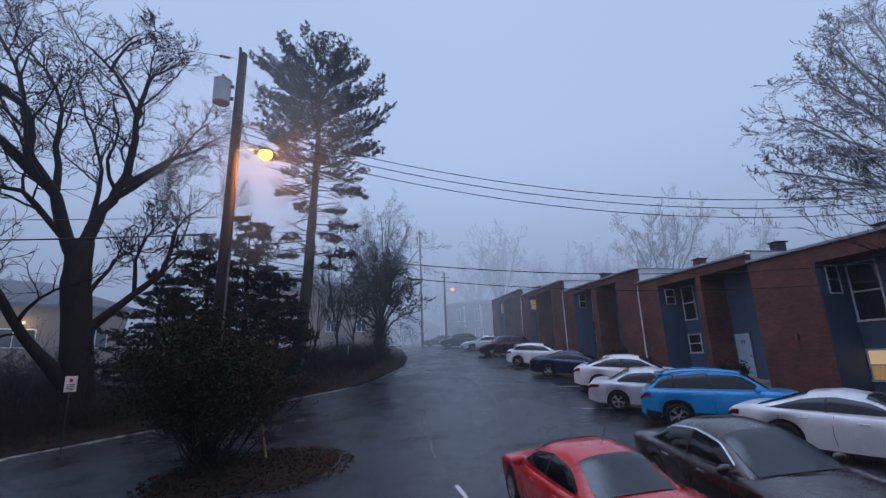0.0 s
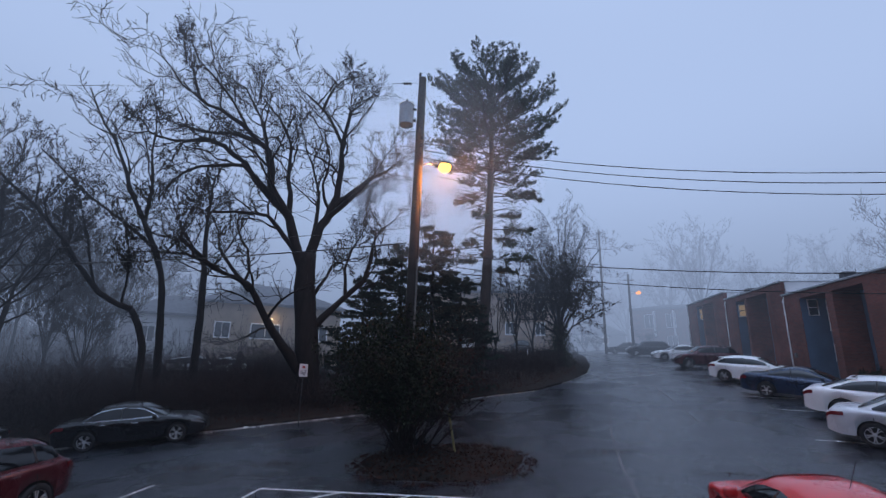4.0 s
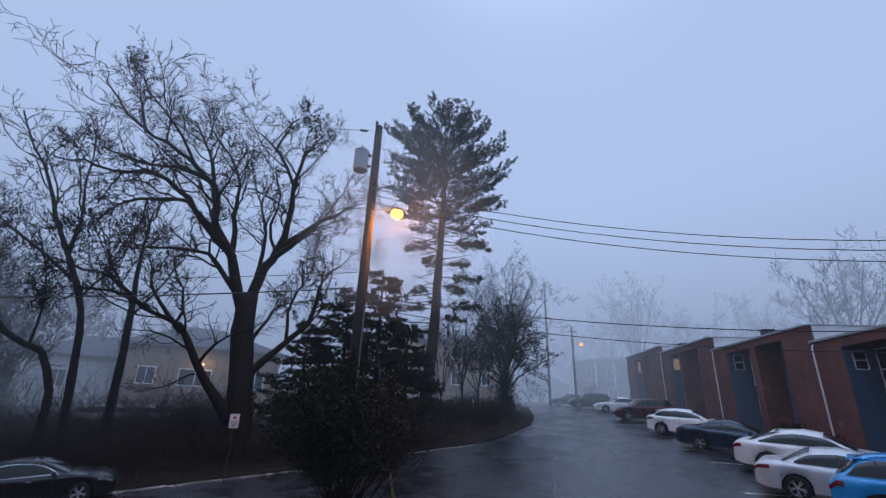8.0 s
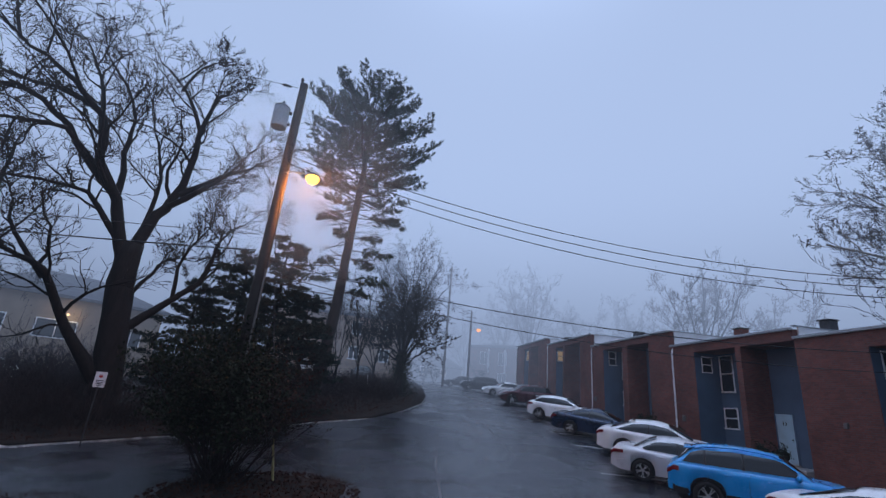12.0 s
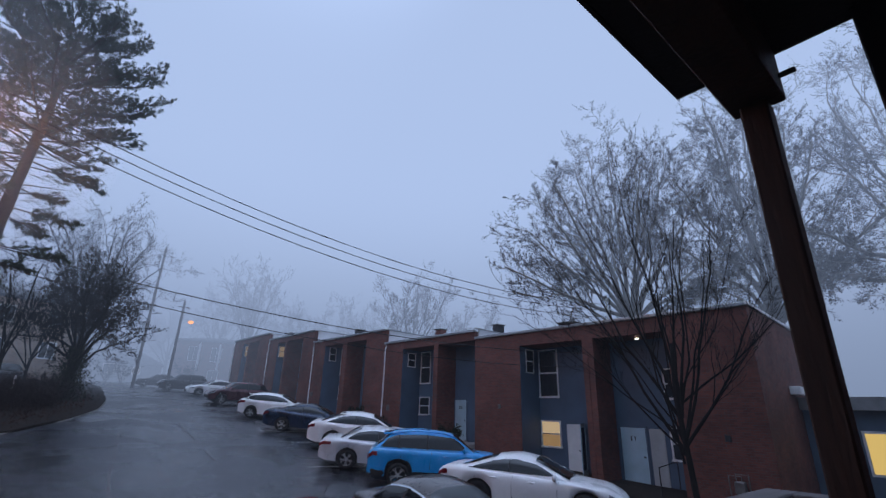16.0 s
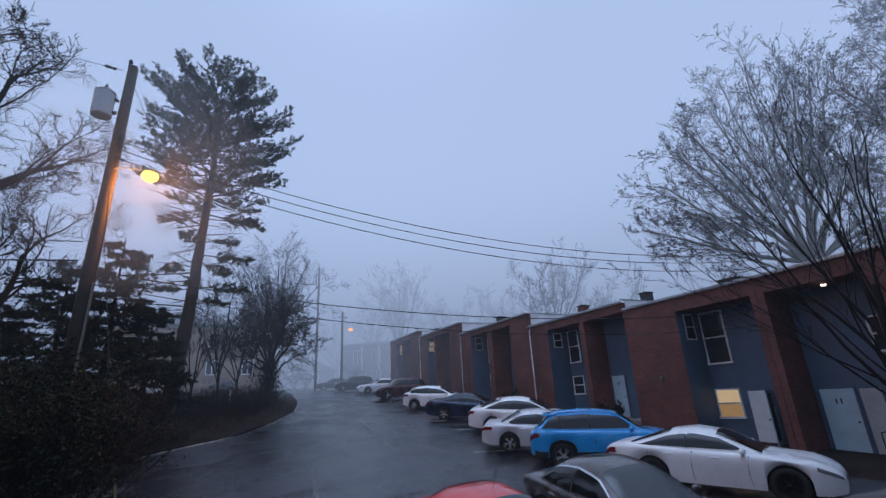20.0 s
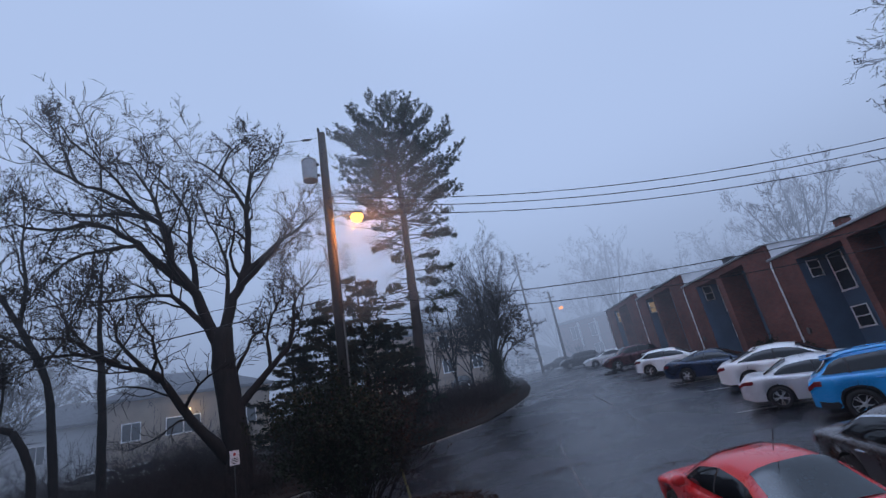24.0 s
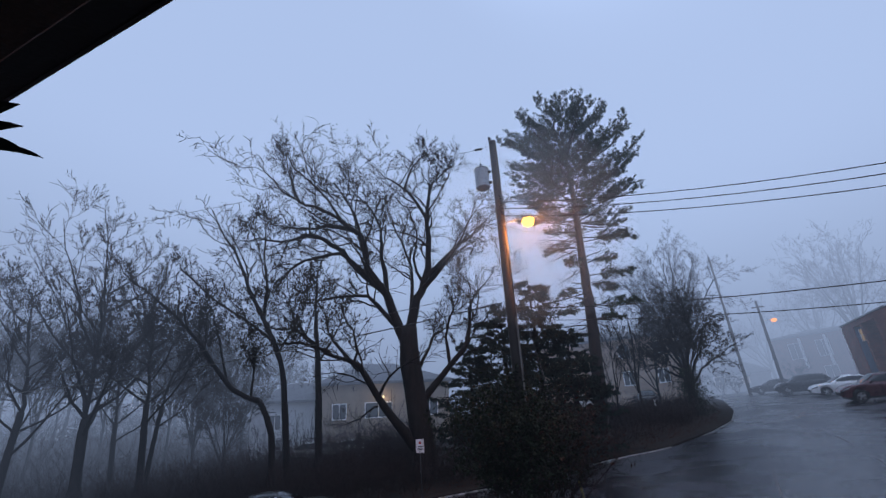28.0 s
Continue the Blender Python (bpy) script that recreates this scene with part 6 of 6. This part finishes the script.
def pine_tree():
    rnd = random.Random(3)
    b = F(-4.4, 0, 31)
    z0 = ground_height(b.x, b.y) - 0.2
    t = thing("pine_tree", "tall dark pine with a bare lower trunk and layered crown", "pine tree", pose(b.x, b.y, z0), "evergreens")
    base = Vector((b.x, b.y, z0))
    trunk = [p - base for p in smooth_line([base, F(-3.5, 8.6, 31), F(-3.1, 16.9, 31), F(-2.7, 25.4, 31), F(-2.6, 31, 31), F(-2.5, 34.2, 31)], 0.6)]
    n = len(trunk)
    branch_mesh("trunk", [(trunk, [0.4 * (1 - 0.86 * (k / n) ** 1.15) + 0.02 for k in range(n)], 4)], M["pine_bark"], t)
    eye = 3.0 - z0
    out, verts, faces = [], [], []

    def on_trunk(z):
        i = max([k for k in range(n) if trunk[k].z <= z] or [0])
        j = min(i + 1, n - 1)
        f = (z - trunk[i].z) / max(0.01, trunk[j].z - trunk[i].z)
        return trunk[i].lerp(trunk[j], min(1, max(0, f)))

    def bough(z, a, ln, rise, tip):
        d = Vector((math.cos(a), math.sin(a), rise)).normalized()
        q = [on_trunk(z)]
        for j in range(8):
            d = (d + Vector((rnd.gauss(0, 0.06), rnd.gauss(0, 0.06), tip * (0.02 + 0.03 * j) + rnd.gauss(0, 0.03)))).normalized()
            q.append(q[-1] + d * ln / 8)
        r = 0.018 + 0.011 * ln
        out.append((q, [r * (1 - 0.82 * j / 8) for j in range(9)], 1))
        return q, d
    # the crown, in loose tiers
    z, turn = 13.4, 0.0
    while z < 20.9:
        env = lerp_table(z, [13, 14.5, 16.5, 18.0, 19.2, 20.2, 21.0], [4.4, 4.8, 5.2, 5.0, 4.6, 3.8, 2.8])
        rise = lerp_table(z, [13, 16, 18.5, 20, 21], [-0.06, 0.02, 0.12, 0.34, 0.75])
        turn += 1.1
        many = 8 if z < 17 else 11
        for k in range(many):
            a = turn + k * math.tau / many + rnd.uniform(-0.35, 0.35)
            ln = env * rnd.choice((rnd.uniform(0.85, 1.12), rnd.uniform(0.85, 1.12), rnd.uniform(0.5, 0.8)))
            q, d = bough(eye + z + rnd.uniform(-0.3, 0.3), a, ln, rise + rnd.uniform(-0.1, 0.1), 0.55)
            spray(out, verts, faces, rnd, q, d, 0.3 if z < 21 else 0.15, int(8 + ln * 3.4), 0.4 + 0.19 * ln, 6, 17, 0.22, 0.012, 0.75, (-0.15, 0.8), 0.5)
        z += lerp_table(z, [13, 18, 23], [0.9, 0.75, 0.5])
    # loose clumps lower down
    for z, a, ln in ((12.2, 0.1, 3.6), (11.8, -0.5, 3.0), (12.0, 2.6, 2.6), (10.6, 0.4, 2.2), (9.4, -0.2, 2.9), (9.0, 0.6, 2.3), (8.4, 3.4, 1.7), (7.4, -0.1, 3.0), (7.2, 2.9, 1.9), (6.6, 0.3, 2.0), (10.0, 4.2, 2.0), (8.0, 1.7, 2.2)):
        q, d = bough(eye + z, a, ln, -0.12, 0.1)
        spray(out, verts, faces, rnd, q, d, 0.25, int(9 + ln * 4.5), 0.45 + 0.2 * ln, 6, 18, 0.25, 0.0125, 0.7, (-0.4, 0.5), 0.1)
    # dead boughs with fine bare twigs
    for k in range(44):
        z = rnd.uniform(5.0, 13.4)
        a = rnd.choice((rnd.uniform(2.2, 4.2), rnd.uniform(0, math.tau)))
        q, d = bough(eye + z, a, rnd.uniform(1.6, 4.4), -0.05 + rnd.uniform(-0.1, 0.15), -0.12)
        sprout(rnd, q, [0.022 - 0.002 * j for j in range(9)], 2, (7, 4), out, -0.05, 0.7, 0.32, 0.2, 0.005, 0.3)
    branch_mesh("branch_growth", out, M["pine_bark"], t)["kind"] = "stuff"
    raw_mesh("needle_growth", verts, faces, M["needle"], t)["kind"] = "stuff"


def spruce_tree(seed, az, d, top_el, half, label):
    rnd = random.Random(seed)
    b = F(az, 0, d)
    z0 = ground_height(b.x, b.y) - 0.15
    H = 3 + d * math.tan(radians(top_el)) - z0
    t = thing("spruce_tree", label, "spruce tree", pose(b.x, b.y, z0), "evergreens")
    branch_mesh("trunk", [([Vector((0, 0, H * k / 8)) for k in range(9)], [0.16 * (1 - k / 8.4) + 0.01 for k in range(9)], 3)], M["bark"], t)
    out, verts, faces = [], [], []
    z = 0.8
    while z < H - 0.15:
        f = z / H
        env = half * (1 - f) ** 0.68 + 0.25
        for k in range(5 if f < 0.8 else 4):
            a = rnd.uniform(0, math.tau)
            ln = env * rnd.choice((rnd.uniform(0.8, 1.25), rnd.uniform(0.35, 0.8)))
            d0 = Vector((math.cos(a), math.sin(a), 0.22))
            q = [Vector((0, 0, z + rnd.uniform(-0.12, 0.12)))]
            for j in range(6):
                d0 = (d0 + Vector((rnd.gauss(0, 0.05), rnd.gauss(0, 0.05), -0.09 + 0.03 * j))).normalized()
                q.append(q[-1] + d0 * ln / 6)
            out.append((q, [0.026 * (1 - j / 7) + 0.004 for j in range(7)], 1))
            spray(out, verts, faces, rnd, q, d0, 0.16, int(7 + ln * 5.5), 0.26 + 0.27 * ln, 5, 11, 0.16, 0.0135, 0.65, (-0.5, 0.2), -0.15)
        z += 0.27 + 0.1 * rnd.random()
    branch_mesh("branch_growth", out, M["bark"], t)["kind"] = "stuff"
    raw_mesh("needle_growth", verts, faces, M["spruce"], t)["kind"] = "stuff"


pine_tree()
SP = "dark drooping spruce behind the utility pole"
spruce_tree(1, -10.2, 23, 17.8, 3.4, SP)
spruce_tree(2, -14.2, 24.5, 15.0, 3.3, SP)
spruce_tree(3, -18.6, 26.0, 10.5, 3.0, SP)
spruce_tree(4, -6.6, 27.0, 11.0, 2.4, SP)


def shrub():
    rnd = random.Random(9)
    bx, by = -3.1, 14.2
    z0 = lie(bx, by) + 0.12
    t = thing("shrub", "large dark evergreen shrub with bare lower stems", "shrub", pose(bx, by, z0))
    out, tips = [], []
    for k in range(50):
        a = rnd.uniform(0, math.tau)
        lean_ = rnd.uniform(0.15, 1.15)
        d = Vector((math.cos(a) * lean_, math.sin(a) * lean_, 1)).normalized()
        ln = rnd.uniform(2.6, 4.1) * (1.08 - 0.22 * lean_)
        q = [Vector((rnd.gauss(-0.1, 0.3), rnd.gauss(0, 0.25), 0))]
        for j in range(7):
            d = (d + Vector((rnd.gauss(0, 0.14), rnd.gauss(0, 0.14), 0.02))).normalized()
            q.append(q[-1] + d * ln / 7)
        r = rnd.uniform(0.015, 0.04)
        own = []
        sprout(rnd, q, [r * (1 - 0.75 * j / 7) for j in range(8)], 2, (9, 6), own, 0.3, 0.9, 0.42, 0.2, 0.004, 0.3)
        out += own
        tips += [b[0][rnd.randint(1, len(b[0]) - 1)] for b in own if b[2] < 2 for _ in range(15)]
    branch_mesh("stem_growth", out, M["bramble"], t)["kind"] = "stuff"
    leafy = [p + Vector((rnd.gauss(0, 0.09), rnd.gauss(0, 0.09), rnd.gauss(0, 0.09))) for p in tips if p.z > 1.15 + rnd.gauss(0, 0.35)]
    green = [p for p in leafy if p.x < 0.7 + rnd.gauss(0, 0.5)]
    leaf_cloud("leaf_growth", green, M["shrub_leaf"], t, 0.05, rnd)
    leaf_cloud("red_leaf_growth", rnd.sample(leafy, len(leafy) // 22), M["red_leaf"], t, 0.045, rnd, label="sparse reddish dead leaves")
    return t


shrub()

# the island under the shrub
bm = bmesh.new()
rings = []
for k in range(9):
    f = k / 8
    rings.append([bm.verts.new((-2.1 + math.cos(a) * f * (2.35 + 0.25 * math.sin(3 * a)), 13.7 + math.sin(a) * f * (1.9 + 0.2 * math.cos(2 * a)), lie(-2.1 + math.cos(a) * f * 2.4, 13.7 + math.sin(a) * f * 1.9) + 0.16 * (1 - f ** 3) + 0.015 * math.sin(7 * a + 5 * f) - (0.03 if k == 8 else 0))) for a in (i * math.tau / 40 for i in range(40))])
for r0, r1 in zip(rings[1:], rings[2:]):
    for i in range(40):
        bm.faces.new((r0[i], r1[i], r1[(i + 1) % 40], r0[(i + 1) % 40]))
bm.faces.new(rings[1])
island = part("island_bed", bm, M["leaf_litter"], smooth=True)
tagged(island, "leaf-covered earth island under the shrub", "ground", kind="structure")
rl = random.Random(12)
spots = []
for k in range(2600):
    a, f = rl.uniform(0, math.tau), math.sqrt(rl.random()) * 1.12
    x, y = -2.1 + math.cos(a) * f * 2.4, 13.7 + math.sin(a) * f * 1.9
    spots.append(Vector((x, y, lie(x, y) + 0.16 * max(0, 1 - f ** 3) + 0.02)))
tagged(leaf_cloud("fallen_leaves", spots, M["red_leaf"], None, 0.05, rl), "wet reddish-brown fallen leaves", "leaves")


# ---- houses and fittings beyond the kerb and up the lane ----
def house(name, label, az, d, width, depth, eave, peak, wall, roof_mat, turn, openings, hip=True, base=None):
    """A house at a bearing, its front turned towards the eye; openings are (kind, across, up, width, height)."""
    c = F(az, 0, d)
    z0 = (ground_height(c.x, c.y) if base is None else base) - 0.3
    h = thing(name, label, "house", pose(c.x, c.y, z0, 0, 0, -az + turn), "houses around")
    w, e = width / 2, eave - z0
    part("wall", box(-w, w, 0, depth, 0, e), wall, h)
    bm = bmesh.new()
    o, p = 0.4, peak - z0
    rx = w - min(w * 0.8, depth / 2) if hip else w + o
    lowv = [bm.verts.new(v) for v in ((-w - o, -o, e), (w + o, -o, e), (w + o, depth + o, e), (-w - o, depth + o, e))]
    lowb = [bm.verts.new(v.co - Vector((0, 0, 0.2))) for v in lowv]
    ra, rb = bm.verts.new((-rx, depth / 2, p)), bm.verts.new((rx, depth / 2, p))
    for f in ((lowv[0], lowv[1], rb, ra), (lowv[2], lowv[3], ra, rb), (lowv[1], lowv[2], rb), (lowv[3], lowv[0], ra), tuple(reversed(lowb))):
        bm.faces.new(f)
    for k in range(4):
        bm.faces.new((lowv[k], lowb[k], lowb[(k + 1) % 4], lowv[(k + 1) % 4]))
    bmesh.ops.recalc_face_normals(bm, faces=bm.faces)
    part("roof", bm, roof_mat, h)
    for kind, x, z, ww, hh in openings:
        o_ = new("window" if kind != "door" else "door")
        o_.parent = h
        if kind == "door":
            part("leaf", box(x, x + ww, -0.05, 0.02, z, z + hh, 0.01), M["white_trim"], o_)
            for k in range(1, 4):
                part("panel_groove", box(x + 0.05, x + ww - 0.05, -0.06, -0.05, z + hh * k / 4 - 0.015, z + hh * k / 4 + 0.015), M["grey_board"], o_)
            continue
        part("pane", box(x, x + ww, -0.03, 0.02, z, z + hh), M["lit_dim"] if kind == "lit" else M["glass"], o_)
        for a, b_, c_, d_ in ((x - 0.08, x, z - 0.08, z + hh + 0.08), (x + ww, x + ww + 0.08, z - 0.08, z + hh + 0.08), (x, x + ww, z + hh, z + hh + 0.08), (x, x + ww, z - 0.08, z), (x + ww / 2 - 0.03, x + ww / 2 + 0.03, z, z + hh)):
            part("frame", box(a, b_, -0.06, 0.02, c_, d_), M["white_trim"], o_)
    return h


M["shingle"] = material("grey_shingles", (0.12, 0.125, 0.14), 0.8, scale=3, vary=0.25, bump=0.4, bump_scale=12)
M["tan_wall"] = material("tan_painted_wall", (0.27, 0.2, 0.14), 0.75, scale=1.2, vary=0.15, bump=0.15)
M["white_wall"] = material("white_clapboard", (0.55, 0.56, 0.58), 0.65, scale=1.0, vary=0.1, bump=0.2, stretch=(0.2, 0.2, 8))
tan = house("tan_house", "tan house with grey hip roof behind the bare trees", -29.0, 44, 12.0, 9, 3 + 44 * math.tan(radians(6.6)), 3 + 44 * math.tan(radians(9.5)), M["tan_wall"], M["shingle"], 6,
      [("glass", -1.75, 3.05, 2.3, 1.2), ("glass", -4.6, 3.05, 1.1, 1.2), ("glass", 3.4, 3.05, 1.4, 1.2)])
lampbox = part("wall_lamp", lathe([(0.03, 0), (0.08, 0.04), (0.08, 0.14), (0.03, 0.2)], 10), M["house_lamp"], tan, "lit wall lamp", m=pose(-0.15, -0.15, 4.65))
hl = bpy.data.lights.new("house_lamp_light", "POINT")
hl.color, hl.energy, hl.shadow_soft_size = (1.0, 0.72, 0.36), 22, 0.15
hlo = new("house_lamp_light", hl)
hlo.location = (tan.matrix_basis @ Vector((-0.15, -0.6, 4.6)))
house("white_house", "white clapboard house hazy behind the woods", -38.6, 46, 8.4, 8, 3 + 46 * math.tan(radians(4.9)), 3 + 46 * math.tan(radians(7.4)), M["white_wall"], M["shingle"], 0,
      [("glass", -2.6, 2.6, 0.9, 1.2), ("glass", 1.6, 2.6, 0.9, 1.2)])
house("grey_house", "long grey house faint behind the woods", -55, 66, 20.0, 9, 3 + 66 * math.tan(radians(3.4)), 3 + 66 * math.tan(radians(5.5)), M["grey_board"], M["shingle"], 0,
      [("glass", -6, 3.0, 1.4, 1.3), ("glass", 0, 3.0, 1.4, 1.3), ("glass", 6, 3.0, 1.4, 1.3)])
apt = house("apartment_house", "tan brick apartment house behind the pine", -2.4, 50, 13.5, 9, 3 + 50 * math.tan(radians(9.2)), 3 + 50 * math.tan(radians(10.8)), M["tan_brick"], M["shingle"], 2,
      [("glass", 1.2, 2.6, 0.9, 1.2), ("glass", -2.4, 2.6, 0.9, 1.2), ("glass", 4.4, 2.6, 0.9, 1.2), ("glass", 1.2, 5.2, 0.9, 1.2), ("glass", -4.6, 5.2, 0.9, 1.2), ("glass", 4.4, 5.2, 0.9, 1.2), ("door", -3.6, 0.35, 2.2, 2.1)])
far = house("far_house", "large brick house with white columns, faint in fog", 18.2, 80, 13.0, 9, 3 + 80 * math.tan(radians(6.9)), 3 + 80 * math.tan(radians(7.6)), M["brick"], M["shingle"], -3,
      [("glass", -1.5, 4.0, 1.3, 2.0), ("glass", 1.6, 4.0, 1.3, 2.0), ("glass", -4.6, 4.0, 1.3, 2.0), ("glass", -1.5, 1.0, 1.3, 1.6), ("glass", 1.6, 1.0, 1.3, 1.6)])
for k in (-3.2, -0.4, 2.4):
    part("column", tube([(k, -0.5, 2.6), (k, -0.5, 6.6)], 0.16, 10), M["white_trim"], far, "white porch column")
house("low_house", "low house faint at the end of the lane", 9.0, 92, 12.0, 8, 3 + 92 * math.tan(radians(4.0)), 3 + 92 * math.tan(radians(5.6)), M["grey_board"], M["shingle"], 0, [("glass", -2, 1.6, 1.4, 1.3), ("lit", 2, 1.6, 1.0, 1.0)])

make_car("suv", WHITE, "white suv parked by the tan house", *F(-35.8, 0, 38).xy, -75, group="cars behind the woods", z=lie(*F(-35.8, 0, 38).xy) + 0.55)
make_car("sedan", WHITE, "white sedan parked by the tan house", *F(-32.6, 0, 40).xy, -70, group="cars behind the woods", z=lie(*F(-32.6, 0, 40).xy) + 0.5)
make_car("suv", BLACK, "dark suv parked before the apartment house", *F(0.9, 0, 43.5).xy, 175, group="cars behind the woods", z=lie(*F(0.9, 0, 43.5).xy) + 0.45)

# marker post and mailbox on the verge
mk = thing("marker_post", "short white marker post on the verge", "post", pose(1.0, 36.3, ground_height(1.0, 36.3)))
part("post", box(-0.05, 0.05, -0.02, 0.02, -0.1, 1.25, 0.008), M["sign_white"], mk)
part("foot", box(-0.08, 0.08, -0.06, 0.06, -0.1, 0.06, 0.01), M["concrete"], mk)
mb = thing("mailbox", "dark mailbox on a wooden post", "mailbox", pose(0.3, 36.0, ground_height(0.3, 36.0)))
part("post", box(-0.05, 0.05, -0.05, 0.05, -0.1, 0.95, 0.008), M["pole_wood"], mb)
bm = tube([(0, -0.3, 1.08), (0, 0.3, 1.08)], 0.13, 14)
part("box", bm, M["dark_metal"], mb)
part("flag", box(0.13, 0.14, 0.0, 0.16, 1.08, 1.16), M["sign_red"], mb)

# parking sign by the big tree
sx, sy = F(-25.1, 0, 20.6).xy
sgn = thing("parking_sign", "small white parking sign on a steel post", "sign", pose(sx, sy, ground_height(sx, sy), 0, 0, 26))
sh = 2.71 - ground_height(sx, sy)
part("post", box(-0.025, 0.025, 0.0, 0.04, -0.2, sh + 0.3, 0.004), M["dark_metal"], sgn)
part("plate", box(-0.17, 0.17, -0.012, 0.0, sh - 0.26, sh + 0.26, 0.004), M["sign_white"], sgn)
part("symbol", lathe([(0.035, -0.016), (0.055, -0.016), (0.055, -0.013), (0.035, -0.013)], 18, axis="y"), M["sign_red"], sgn, m=pose(0, 0, sh + 0.12))
for k, w in enumerate((0.12, 0.1, 0.11, 0.07)):
    part("text_bar", box(-w, w, -0.016, -0.012, sh - 0.04 - 0.055 * k, sh - 0.015 - 0.055 * k), M["dark_metal"], sgn)

# asphalt seams, patches of leaves
for pts in ([(7.9, 33.0), (7.04, 23.5), (6.42, 18.4), (6.0, 13.0)], [(4.6, 25.0), (3.15, 17.0), (2.7, 13.4), (2.5, 11.0)]):
    st = stripe(pts, 0.07, "asphalt_seam", "dull seam between two lanes of asphalt", 0.008)
    st.data.materials[0] = M["seam"]
rp = random.Random(31)
for cx, cy, rx_, ry_, n in ((-7.2, 13.6, 1.5, 0.35, 420), (-9.3, 13.2, 0.9, 0.3, 200), (2.6, 14.8, 0.9, 0.3, 150), (5.0, 12.8, 0.8, 0.25, 120), (3.6, 22.0, 0.7, 0.25, 80), (11.6, 33.0, 0.9, 0.4, 120), (-11.5, 17.0, 2.0, 0.3, 300), (-4.0, 21.3, 3.0, 0.4, 360)):
    spots = []
    for k in range(n):
        u, v = cx + rp.gauss(0, rx_ * 0.5), cy + rp.gauss(0, ry_ * 0.5)
        spots.append(Vector((u, v, lie(u, v) + 0.015)))
    tagged(leaf_cloud("fallen_leaves", spots, M["red_leaf"], None, 0.022, rp), "drift of wet brown leaves on asphalt", "leaves")
rg = random.Random(33)
spots = []
for k in range(9000):
    y = rg.uniform(8, 46)
    x = left_edge(y) - abs(rg.gauss(0, 4)) - 0.25
    spots.append(Vector((x, y, ground_height(x, y) + 0.02)))
tagged(leaf_cloud("fallen_leaves", spots, M["red_leaf"], None, 0.05, rg), "brown fallen leaves over the verge", "leaves")

# low shrubs and meters along the townhouses
def small_shrub(x, y, r, seed, label="small dark evergreen shrub by the doorstep"):
    rnd = random.Random(seed)
    z = ground_height(x, y)
    t = thing("small_shrub", label, "shrub", pose(x, y, z), "small shrubs")
    out, tips = [], []
    for k in range(14):
        a = rnd.uniform(0, math.tau)
        q = [Vector((0, 0, 0)), Vector((math.cos(a) * r * 0.4, math.sin(a) * r * 0.4, r * 0.8)), Vector((math.cos(a) * r * rnd.uniform(0.6, 1), math.sin(a) * r * rnd.uniform(0.6, 1), r * rnd.uniform(1.0, 1.7)))]
        sprout(rnd, q, [0.02, 0.014, 0.006], 1, (8,), out, 0.3, 0.9, 0.4, 0.2, 0.004, 0.2)
    tips = [rnd.choice(b_[0][1:]) + Vector((rnd.gauss(0, 0.06), rnd.gauss(0, 0.06), rnd.gauss(0, 0.06))) for b_ in out for _ in range(14)]
    branch_mesh("stem_growth", out, M["bramble"], t)["kind"] = "stuff"
    leaf_cloud("leaf_growth", tips, M["shrub_leaf"], t, 0.05, rnd)


small_shrub(16.7, 16.9, 0.6, 1)
small_shrub(16.6, 25.0, 0.6, 2)
small_shrub(16.7, 22.6, 0.45, 3)
small_shrub(*F(15.0, 0, 72).xy, 1.8, 4, "dark rounded bush at the foot of the pole")
small_shrub(*F(9.5, 0, 70).xy, 1.7, 5, "dark rounded bush at the end of the lane")
small_shrub(*F(8.2, 0, 74).xy, 1.5, 6, "dark rounded bush at the end of the lane")
gm = thing("gas_meter", "grey gas meter with pipes at the wall", "gas meter", pose(17.25, 4.9, ground_height(17.25, 4.9)))
part("body", box(-0.12, 0.12, -0.15, 0.15, 0.4, 0.75, 0.03), M["conduit"], gm)
part("pipe", tube([(0.0, -0.25, 0), (0, -0.25, 0.95), (0, 0.1, 0.95), (0, 0.1, 0.75)], 0.02, 6), M["conduit"], gm)
part("pipe", tube([(0.0, 0.3, 0), (0, 0.3, 0.9), (0, -0.05, 0.9), (0, -0.05, 0.75)], 0.02, 6), M["conduit"], gm)
hand_rail = thing("step_rail", "thin black handrail by the steps", "handrail")
part("rail", tube([(17.0, 7.2, 0.5), (17.0, 7.2, 1.5), (18.6, 7.2, 1.6), (18.6, 7.2, 0.6)], 0.018, 6), M["cable"], hand_rail)
